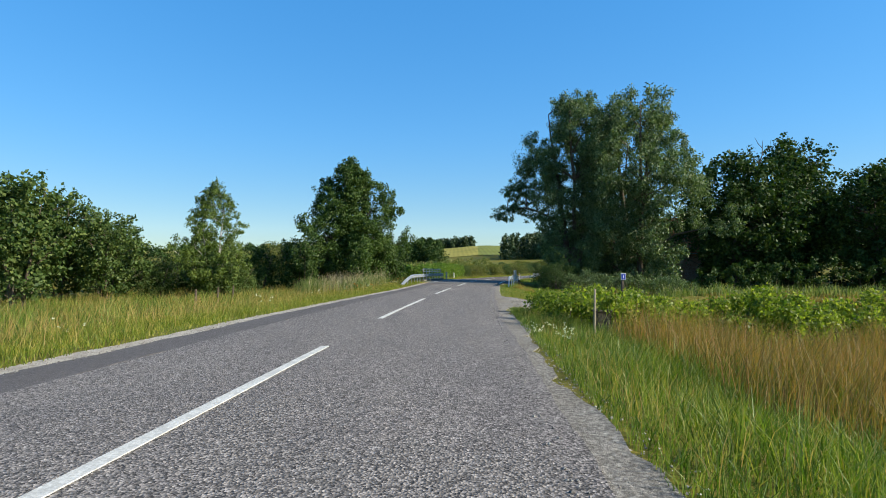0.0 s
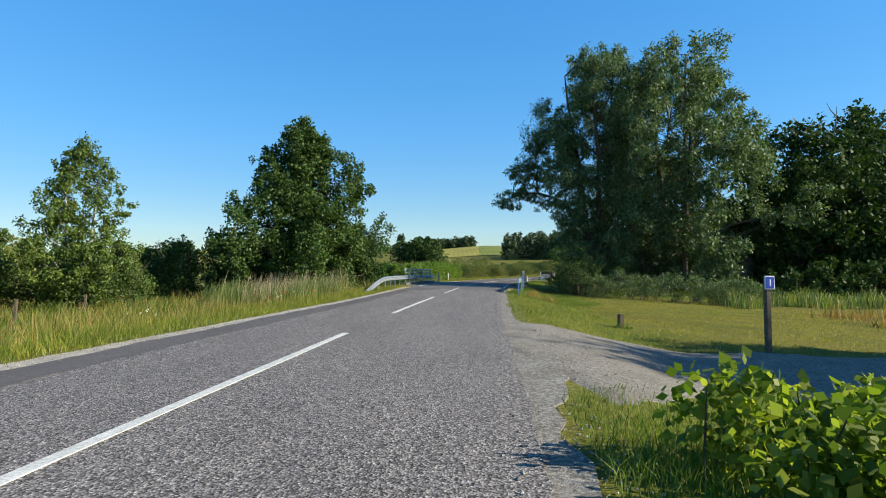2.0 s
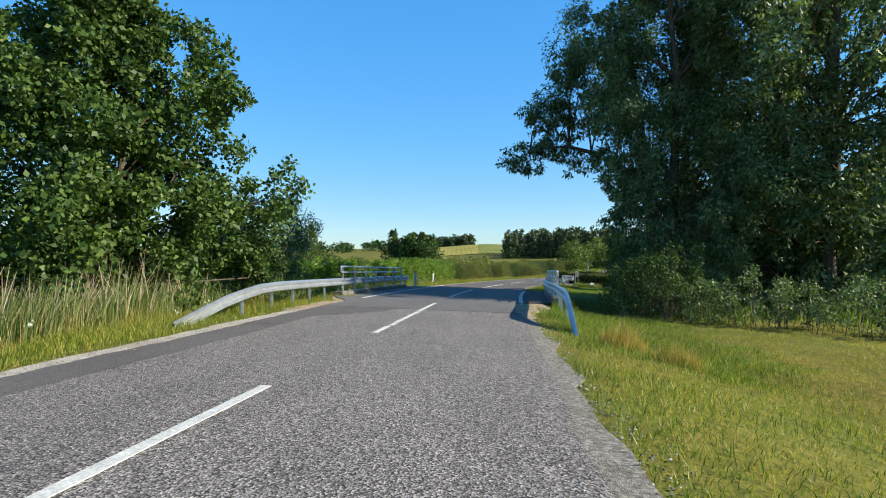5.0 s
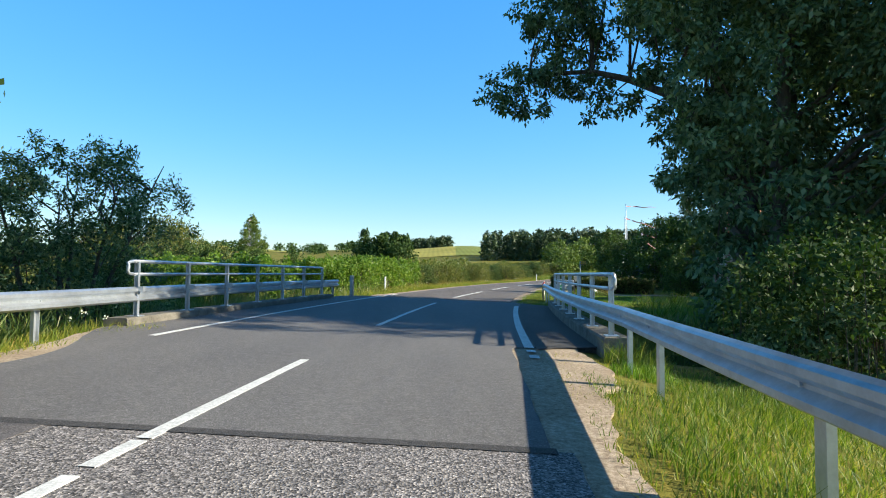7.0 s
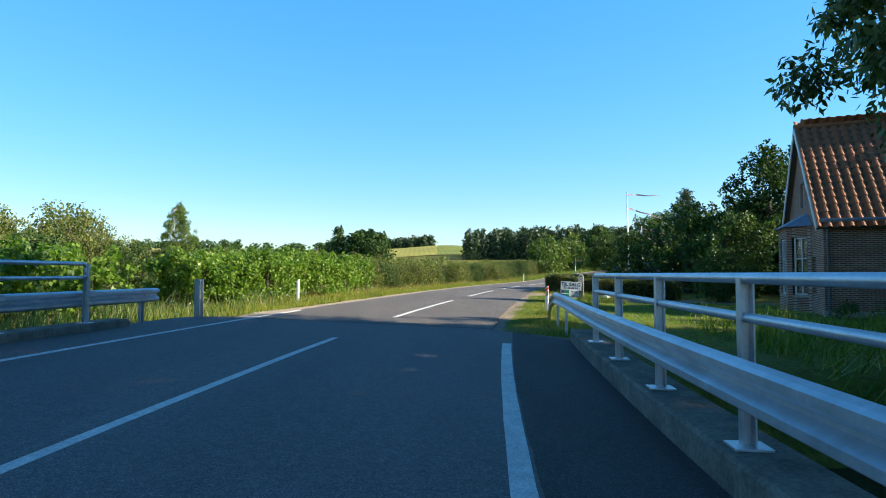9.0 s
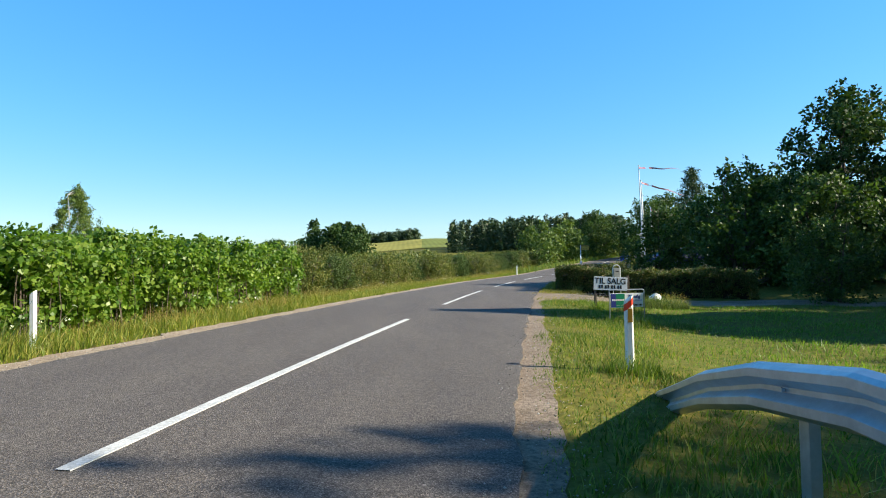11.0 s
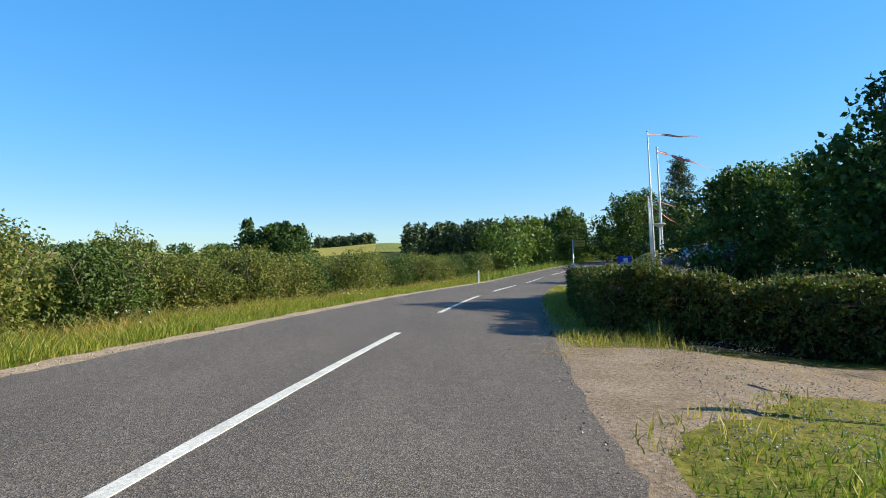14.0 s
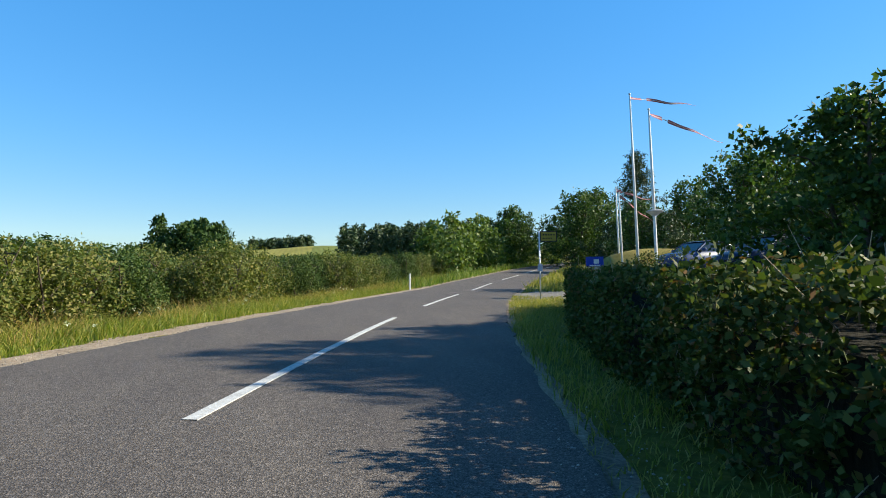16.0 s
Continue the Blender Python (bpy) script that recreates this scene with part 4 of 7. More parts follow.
sl = np.concatenate([[35.8, 36.8, 37.8, 38.8, 39.8], np.arange(41, 61.9, 1.0), [61.4]])
offl = np.interp(sl, [35.8, 38, 41, 46, 50, 64], [-4.75, -4.55, -4.5, -4.5, -4.72, -4.75])
zl = np.interp(sl, [35.8, 36.8, 37.8, 38.8, 39.8, 41], [-0.15, 0.10, 0.33, 0.47, 0.57, 0.60])
guard_rail("galvanised steel guard rail along the meadow side of the bridge", sl, offl, zl, [38.8, 40.7, 42.4, 44.0, 45.65, 61.0], 1)


M_BEAM = plain("mossy_concrete", (0.22, 0.20, 0.165), 0.95, 0, 0.45, 3.0, 0.15, 0.4)


def edge_beam(label, s0, s1, off, w=0.62, up=0.14):
    s = np.arange(s0, s1 + 0.01, 0.5)
    prof = [(-w / 2, -1.15), (-w / 2, up - 0.03), (-w / 2 + 0.03, up), (w / 2 - 0.03, up), (w / 2, up - 0.03), (w / 2, -1.15)]
    v, q = sweep(prof, at_road(s, np.full_like(s, off)))
    k = len(prof)
    e = len(s) * k - k
    q = np.vstack([q, [[0, 1, 4, 5], [1, 2, 3, 4], [e + 5, e + 4, e + 1, e], [e + 4, e + 3, e + 2, e + 1]]])
    return tagged(part("bridge_edge_beam", mesh_np("bridge_edge_beam", v, q, M_BEAM), None), label, "bridge", kind="structure")


edge_beam("weathered concrete edge beam of the bridge", 47.35, 61.6, 4.82, 0.5, 0.26)
edge_beam("weathered concrete edge beam of the bridge", 47.7, 60.2, -4.72, 0.5, 0.15)


def abutment(s, side):
    bm = box_bm(10.4, 0.5, 2.2)
    p = at_road(s, 0)
    bmesh.ops.transform(bm, matrix=pose(p[0], p[1], p[2] - 2.4, 0, 0, heading(s)), verts=bm.verts)
    tagged(part("bridge_abutment", bm, M_CONCRETE), "concrete abutment under the bridge", "bridge", kind="structure")


abutment(50.0, 0)
abutment(59.4, 0)


def railing(label, s0, s1, off, n, kerb=0.14, height=1.1):
    """Bridge railing: two tubes with rounded ends on channel posts with foot plates."""
    top = thing("bridge_railing", 0, 0, 0, 0, label, "railing", "bridge railings")
    hi, lo, r = kerb + height, kerb + height - 0.26, 0.034
    s = np.arange(s0, s1 + 0.01, 0.5)
    run = at_road(s, np.full_like(s, off))

    def up(p, z):
        return p + np.array([0, 0, z])
    a = np.linspace(0, math.pi, 9)
    R = (hi - lo) / 2
    t0 = (run[0] - run[1]) / np.linalg.norm(run[0] - run[1])
    t1 = (run[-1] - run[-2]) / np.linalg.norm(run[-1] - run[-2])
    bend0 = [run[0] + t0 * min(1.0, 1.6 * math.sin(x)) * 0.16 + np.array([0, 0, (hi + lo) / 2 - R * math.cos(x)]) for x in a]
    bend1 = [run[-1] + t1 * min(1.0, 1.6 * math.sin(x)) * 0.16 + np.array([0, 0, (hi + lo) / 2 + R * math.cos(x)]) for x in a]
    mesh_part("handrail", tube([up(p, hi) for p in run], r * 1.15, 10), M_STEEL, top, smooth=True)
    mesh_part("mid_rail", tube([up(p, lo) for p in run], r, 10), M_STEEL, top, smooth=True)
    mesh_part("end_bend", tube(bend0, r * 1.05, 10), M_STEEL, top, smooth=True)
    mesh_part("end_bend", tube(bend1, r * 1.05, 10), M_STEEL, top, smooth=True)
    for sp in np.linspace(s0 + 0.12, s1 - 0.12, n):
        p = at_road(sp, off)
        bm = bmesh.new()
        box_bm(0.09, 0.012, hi - kerb, (0, 0.03, 0), bm=bm)
        box_bm(0.012, 0.06, hi - kerb, (0.04, 0.0, 0), bm=bm)
        box_bm(0.012, 0.06, hi - kerb, (-0.04, 0.0, 0), bm=bm)
        bmesh.ops.transform(bm, matrix=pose(p[0], p[1], p[2] + kerb, 0, 0, heading(sp)), verts=bm.verts)
        post = part("post", bm, M_STEEL, top)
        bm = box_bm(0.24, 0.2, 0.018, bevel=0.004)
        bmesh.ops.transform(bm, matrix=pose(p[0], p[1], p[2] + kerb, 0, 0, heading(sp)), verts=bm.verts)
        part("foot_plate", bm, M_STEEL, post)
        bm = box_bm(0.12, 0.08, 0.1)
        side = -1 if off > 0 else 1
        bmesh.ops.transform(bm, matrix=pose(*(p + np.array([0, 0, 0.66])), 0, 0, heading(sp)) @ Matrix.Translation((side * 0.1, 0, 0)), verts=bm.verts)
        part("bracket", bm, M_STEEL, post)


railing("galvanised tube railing on the bridge's edge beam", 47.53, 59.2, 4.76, 7, 0.26, 1.11)
railing("galvanised tube railing on the bridge's meadow side", 48.02, 59.3, -4.6, 7, 0.15, 1.12)


# ---- posts and small things beside the road ----
def marker_post(x, y, h=1.0, turn=0.0, reflector=True, tilt=0.0, label="white plastic roadside marker post with red band"):
    z = float(ground_z(x, y))
    top = thing("marker_post", x, y, z, turn, label, "marker post", "roadside marker posts")
    bm = bmesh.new()
    w, d = 0.12, 0.085
    prof = [(-w / 2, 0), (-w / 4, -d * 0.5), (w / 4, -d * 0.5), (w / 2, 0), (w / 4, d * 0.5), (-w / 4, d * 0.5)]
    lo = [bm.verts.new((a, b, -0.3)) for a, b in prof]
    hi = [bm.verts.new((a, b, h - 0.03 + (a / w) * 0.10)) for a, b in prof]
    for i in range(6):
        bm.faces.new((lo[i], lo[(i + 1) % 6], hi[(i + 1) % 6], hi[i]))
    bm.faces.new(hi)
    bm.faces.new(lo[::-1])
    part("body", bm, M_WHITE, top)
    if reflector:
        bm = bmesh.new()
        band = [(a * 1.04, b * 1.04) for a, b in prof]
        l2 = [bm.verts.new((a, b, h - 0.15 + (a / w) * 0.10)) for a, b in band]
        h2 = [bm.verts.new((a, b, h - 0.06 + (a / w) * 0.10)) for a, b in band]
        for i in range(6):
            bm.faces.new((l2[i], l2[(i + 1) % 6], h2[(i + 1) % 6], h2[i]))
        part("red_band", bm, M_RED, top, "red reflective band")
        part("reflector", box_bm(0.062, 0.012, 0.18, (0.01, -d * 0.5 - 0.004, h - 0.34), 0.003), M_AMBER, top, "amber reflector")
    return top


marker_post(9.82, 77.5, 1.0, -8)
marker_post(0.66, 80.0, 1.05, 0, False, label="weathered white roadside marker post in the grass")
marker_post(19.8, 132.3, 1.05, 0, False, label="weathered white roadside marker post in the grass")


def timber(name, x, y, w, h, label, category, mat=None, lean=(0, 0), d=None):
    z = float(ground_z(x, y))
    top = thing(name, x, y, z, 12, label, category)
    bm = box_bm(w, d or w, h + 0.3, (0, 0, -0.3), 0.012)
    for v in bm.verts:
        k = max(0, v.co.z)
        v.co.x += lean[0] * k + 0.008 * math.sin(9 * v.co.z + x)
        v.co.y += lean[1] * k
    part("post", bm, mat or M_WOOD, top)
    return top


M_STAKE = plain("pale_wood", (0.55, 0.44, 0.30), 0.8, 0, 0.3, 9, 0.2, 0.3)
timber("wooden_stake", 3.72, 12.4, 0.04, 1.08, "pale thin wooden stake in the verge", "stake", M_STAKE, (0.02, 0))
timber("wooden_stump", 6.87, 31.7, 0.16, 0.44, "short grey wooden bollard on the lawn", "bollard", None, (0.04, 0))
M_BLUE = plain("blue_sign_paint", (0.02, 0.06, 0.42), 0.4, 0, 0.1, 10)
pb = timber("sign_post", 8.6, 26.46, 0.11, 1.7, "grey wooden post with a small blue sign", "sign")
part("sign_panel", box_bm(0.24, 0.03, 0.3, (0, -0.075, 1.43), 0.004), M_WHITE, pb, "white-edged sign panel")
part("sign_face", box_bm(0.2, 0.012, 0.26, (0, -0.092, 1.45), 0.002), M_BLUE, pb, "blue face of the sign")
part("symbol_bar", box_bm(0.03, 0.008, 0.15, (0, -0.099, 1.5), 0.001), M_WHITE, pb, "white bar")


def utility_box(x, y):
    top = thing("utility_cabinet", x, y, float(ground_z(x, y)), 6, "grey-brown utility cabinet standing in tall grass", "cabinet")
    m = plain("cabinet_grey", (0.10, 0.08, 0.055), 0.6, 0, 0.25, 6)
    part("body", box_bm(0.36, 0.2, 0.72, (0, 0, -0.12), 0.012), m, top)
    part("lid", box_bm(0.4, 0.24, 0.045, (0, 0, 0.6), 0.015), m, top)
    part("door_panel", box_bm(0.3, 0.015, 0.5, (0, -0.104, 0.05), 0.004), m, top)
    part("lock", box_bm(0.03, 0.015, 0.06, (0.1, -0.115, 0.3), 0.004), M_BLACK, top)


utility_box(4.17, 13.45)


def steel_post(x, y, h):
    top = thing("steel_post", x, y, float(ground_z(x, y)), heading(68), "dark galvanised I-beam post beside the road", "post")
    bm = bmesh.new()
    box_bm(0.012, 0.16, h + 0.3, (0, 0, -0.3), bm=bm)
    box_bm(0.14, 0.014, h + 0.3, (0, 0.08, -0.3), bm=bm)
    box_bm(0.14, 0.014, h + 0.3, (0, -0.08, -0.3), bm=bm)
    part("beam", bm, M_STEEL, top)


steel_post(-0.29, 72.76, 1.06)
for x, y, h in [(-12.4, 31, 1.0), (-13.6, 36, 1.0), (-11.5, 26.5, 1.0)]:
    timber("fence_post", x, y, 0.08, h, "thin weathered fence post in the meadow", "post", None, (0.03, 0.02))
bp = thing("bare_pole", -11.9, 46.8, float(ground_z(-11.9, 46.8)), 0, "thin bare pole standing among the reeds", "pole")
mesh_part("pole", tube([(0, 0, -0.3), (0.03, 0, 3), (0.0, 0, 5.6)], [0.04, 0.035, 0.02], 8), M_WOOD, bp, smooth=True)


# ---- writing ----
def lettering(name, words, size, mat, parent, at, turn=(90, 0, 0), thick=0.002):
    cu = bpy.data.curves.new(name, "FONT")
    cu.body, cu.size, cu.extrude, cu.align_x, cu.align_y = words, size, thick, "CENTER", "CENTER"
    cu.offset = size * 0.018
    tmp = bpy.data.objects.new(name, cu)
    me = bpy.data.meshes.new_from_object(tmp)
    bpy.data.objects.remove(tmp)
    me.materials.clear()
    me.materials.append(mat)
    ob = new(name, me)
    ob.parent = parent
    ob.matrix_basis = pose(*at, *turn)
    return ob


def bars(parent, x0, x1, z, h, n, mat, y, seed=1, fill=0.6):
    """Plain bars in place of a row of characters."""
    w = (x1 - x0) / n
    for i in range(n):
        part("text_bar", box_bm(w * fill, 0.004, h, (x0 + w * (i + 0.5), y, z - h / 2)), mat, parent)


M_BOARD = plain("white_board", (0.80, 0.80, 0.80), 0.55, 0, 0.08, 4, 0.35, 0.06)
M_INK = plain("dark_ink", (0.02, 0.02, 0.03), 0.5, 0, 0.1, 10)
M_NAVY = plain("navy_panel", (0.02, 0.035, 0.22), 0.45, 0, 0.1, 10)
M_GREEN = plain("green_panel", (0.0, 0.20, 0.10), 0.45, 0, 0.1, 10)
M_GREYP = plain("grey_panel", (0.52, 0.54, 0.66), 0.5, 0, 0.08, 8)


def sale_board(x, y):
    z = float(ground_z(x, y))
    top = thing("for_sale_board", x, y, z, -3, "white for-sale board on two wooden posts in the grass", "sign")
    b = 0.36 - z
    part("post", box_bm(0.07, 0.07, b + 0.5, (-0.5, 0.05, -0.25), 0.008), M_WOOD, top)
    part("post", box_bm(0.095, 0.095, b + 0.72, (0.61, 0.05, -0.25), 0.01), M_WOOD, top)
    tilt = pose(0, 0, b, 0, 3.5, 0)
    bm = box_bm(1.14, 0.02, 0.45, (0, 0, 0), 0.004)
    bmesh.ops.transform(bm, matrix=tilt, verts=bm.verts)
    pan = part("panel", bm, M_BOARD, top)
    lettering("word", "TIL SALG", 0.268, M_INK, pan, (0.005, -0.012, b + 0.30), (90, 3.5, 0))
    for i, xx in enumerate((-0.32, -0.11, 0.1, 0.31)):
        bars(pan, xx - 0.085, xx + 0.085, b + 0.115 - xx * 0.06, 0.115, 2, M_INK, -0.012, fill=0.7)


sale_board(13.78, 88.4)


def agent_sign(x, y):
    z = float(ground_z(x, y))
    top = thing("estate_sign", x, y, z, 2, "blue, green and white sale sign in a tubular frame", "sign")
    b = 0.12 - z
    w, r = 0.46, 0.05
    pts = [(-w, 0, -0.25), (-w, 0, b + 0.42)] + [(-w + r - r * math.cos(a), 0, b + 0.42 + r * math.sin(a)) for a in np.linspace(0.3, math.pi / 2, 5)] + [(w - r + r * math.sin(a), 0, b + 0.42 + r * math.cos(a)) for a in np.linspace(0, math.pi / 2 - 0.3, 5)] + [(w, 0, b + 0.42), (w, 0, -0.25)]
    mesh_part("frame", tube(pts, 0.014, 8), M_STEEL, top, "galvanised tube frame", True)
    pan = part("panel", box_bm(0.86, 0.02, 0.36, (0, 0, b + 0.02), 0.004), M_BOARD, top)
    part("navy_field", box_bm(0.13, 0.006, 0.34, (-0.36, -0.012, b + 0.03)), M_NAVY, pan)
    part("green_field", box_bm(0.23, 0.006, 0.34, (-0.178, -0.012, b + 0.03)), M_GREEN, pan)
    bars(pan, -0.40, -0.07, b + 0.215, 0.045, 7, M_WHITE, -0.017, fill=0.72)
    part("thin_line", box_bm(0.2, 0.005, 0.006, (-0.178, -0.018, b + 0.08)), M_WHITE, pan)
    lettering("word", "Til salg", 0.115, M_NAVY, pan, (0.185, -0.014, b + 0.295), (90, 0, 0))
    bars(pan, -0.03, 0.40, b + 0.195, 0.04, 11, M_GREYP, -0.012, fill=0.7)
    bars(pan, -0.01, 0.40, b + 0.08, 0.042, 12, M_INK, -0.012, fill=0.6)


agent_sign(12.47, 83.9)


def hoop_stand(x, y):
    z = float(ground_z(x, y))
    top = thing("letterbox_stand", x, y, z, 0, "grey letterbox in a white tubular hoop stand", "letterbox")
    b = 1.2 - z
    pts = [(-0.15, 0, -0.2), (-0.15, 0, b - 0.15)] + [(-0.15 * math.cos(a), 0, b - 0.15 + 0.15 * math.sin(a)) for a in np.linspace(0.3, math.pi - 0.3, 9)] + [(0.15, 0, b - 0.15), (0.15, 0, -0.2)]
    mesh_part("hoop", tube(pts, 0.02, 8), M_WHITE, top, "white tube hoop", True)
    part("box", box_bm(0.25, 0.12, 0.42, (0, 0.03, b - 0.55), 0.012), plain("letterbox_grey", (0.42, 0.42, 0.40), 0.5, 0.3, 0.2, 6), top)
    part("flap", box_bm(0.14, 0.02, 0.04, (0, -0.072, b - 0.28), 0.006), M_BLACK, top)


hoop_stand(15.43, 91.95)


def white_sack(x, y):
    z = float(ground_z(x, y))
    top = thing("white_sack", x, y, z, 20, "crumpled white sack lying in the grass", "sack")
    bm = bmesh.new()
    bmesh.ops.create_icosphere(bm, subdivisions=3, radius=0.25)
    for v in bm.verts:
        n = noise.noise(v.co * 6) * 0.06 + noise.noise(v.co * 14) * 0.02
        v.co = v.co * (1 + n * 3)
        v.co.z = max(v.co.z * 1.1 + 0.2, 0)
    part("sack", bm, M_WHITE, top)


white_sack(17.0, 91.9)


# ---- house by the stream ----
def brick_material():
    m, nt, b = material("red_brick", 0.88, spec=0.25)
    tc = nt.nodes.new("ShaderNodeTexCoord")
    sep = nt.nodes.new("ShaderNodeSeparateXYZ")
    nt.links.new(tc.outputs["Object"], sep.inputs[0])
    comb = nt.nodes.new("ShaderNodeCombineXYZ")
    nt.links.new(maths(nt, "ADD", sep.outputs[0], sep.outputs[1]), comb.inputs[0])
    nt.links.new(sep.outputs[2], comb.inputs[1])
    br = nt.nodes.new("ShaderNodeTexBrick")
    br.inputs["Color1"].default_value, br.inputs["Color2"].default_value, br.inputs["Mortar"].default_value = (0.30, 0.11, 0.06, 1), (0.20, 0.07, 0.045, 1), (0.42, 0.38, 0.33, 1)
    br.inputs["Scale"].default_value, br.inputs["Mortar Size"].default_value, br.inputs["Brick Width"].default_value, br.inputs["Row Height"].default_value = 1.0, 0.012, 0.24, 0.067
    nt.links.new(comb.outputs[0], br.inputs["Vector"])
    grime = ramp(nt, noise_tex(nt, coords(nt), 1.5, 5), [(0.3, (0.7, 0.68, 0.66)), (0.7, (1.1, 1.08, 1.05))])
    nt.links.new(mix(nt, 1.0, br.outputs[0], grime, "MULTIPLY"), b.inputs["Base Color"])
    bump(nt, b, maths(nt, "SUBTRACT", 1.0, br.outputs["Fac"]), 0.8, 0.01)
    return m


M_BRICK = brick_material()
M_TILE = leafy("clay_pantile", [(0.0, (0.20, 0.075, 0.04)), (0.5, (0.31, 0.115, 0.06)), (1.0, (0.40, 0.18, 0.10))], 0.75, 0.0, 0.3)
M_LEAD = plain("lead_sheet", (0.25, 0.30, 0.38), 0.5, 0.4, 0.2, 5)
M_FRAME = plain("white_window_frame", (0.62, 0.60, 0.56), 0.5, 0, 0.15, 8)


def glass_material():
    m, nt, b = material("window_glass", 0.03, spec=0.6)
    b.inputs["Base Color"].default_value = (0.85, 0.9, 0.9, 1)
    b.inputs["Transmission Weight"].default_value = 1.0
    b.inputs["IOR"].default_value = 1.45
    return m


M_GLASS = glass_material()


def window(parent, m, w, h, name="window"):
    """A window with frame, bars, sill and panes; m places its sill's middle, facing -y."""
    fr = bmesh.new()
    t = 0.06
    for a in ((-w / 2 + t / 2, 0), (w / 2 - t / 2, 0)):
        box_bm(t, 0.08, h, (a[0], 0, 0), bm=fr)
    for z in (0, h * 0.62, h - t):
        box_bm(w - 2 * t, 0.07, t, (0, 0, z), bm=fr)
    box_bm(t * 0.7, 0.06, h - 2 * t, (0, 0, t), bm=fr)
    bmesh.ops.transform(fr, matrix=m, verts=fr.verts)
    win = part(name, fr, M_FRAME, parent, "white painted window frame")
    bm = box_bm(w + 0.12, 0.16, 0.06, (0, -0.04, -0.07), 0.008)
    bmesh.ops.transform(bm, matrix=m, verts=bm.verts)
    part("sill", bm, M_CONCRETE, win)
    for x in (-w / 4, w / 4):
        bm = box_bm(w / 2 - t, 0.008, h - 2 * t, (x, 0.02, t))
        bmesh.ops.transform(bm, matrix=m, verts=bm.verts)
        part("pane", bm, M_GLASS, win).visible_shadow = False


def wall_with_holes(length, height, thick, holes, gable=None):
    """A wall along +x from 0, outer face at y=0, with openings (x0, x1, z0, z1); a gable is a rise to its middle."""
    xs = sorted({0.0, length, *(h[0] for h in holes), *(h[1] for h in holes), *([length / 2] if gable else [])})
    zs = sorted({0.0, height, *(z for h in holes for z in h[2:4] if z < height)})
    bm = bmesh.new()

    def top_at(x):
        return height + (gable * (1 - abs(2 * x / length - 1)) if gable else 0)

    def solid(x0, x1, z0a, z0b, z1a, z1b):
        vs = [bm.verts.new(p) for p in ((x0, 0, z0a), (x1, 0, z0b), (x1, 0, z1b), (x0, 0, z1a), (x0, thick, z0a), (x1, thick, z0b), (x1, thick, z1b), (x0, thick, z1a))]
        for f in ((0, 1, 2, 3), (5, 4, 7, 6), (0, 4, 5, 1), (3, 2, 6, 7), (0, 3, 7, 4), (1, 5, 6, 2)):
            if len({tuple(vs[i].co) for i in f}) > 2:
                bm.faces.new([vs[i] for i in f])
    for x0, x1 in zip(xs, xs[1:]):
        for z0, z1 in zip(zs, zs[1:]):
            mx, mz = (x0 + x1) / 2, (z0 + z1) / 2
            if any(h[0] < mx < h[1] and h[2] < mz < h[3] for h in holes if h[3] <= height):
                continue
            solid(x0, x1, z0, z0, z1, z1)
        if gable:
            up = [h for h in holes if h[2] >= height and h[0] <= x0 and h[1] >= x1]
            if up:
                h = up[0]
                solid(x0, x1, height, height, h[2], h[2])
                solid(x0, x1, h[3], h[3], max(h[3] + 0.01, top_at(x0)), max(h[3] + 0.01, top_at(x1)))
            else:
                solid(x0, x1, height, height, max(height + 0.001, top_at(x0)), max(height + 0.001, top_at(x1)))
    bmesh.ops.remove_doubles(bm, verts=bm.verts, dist=0.0005)
    return bm


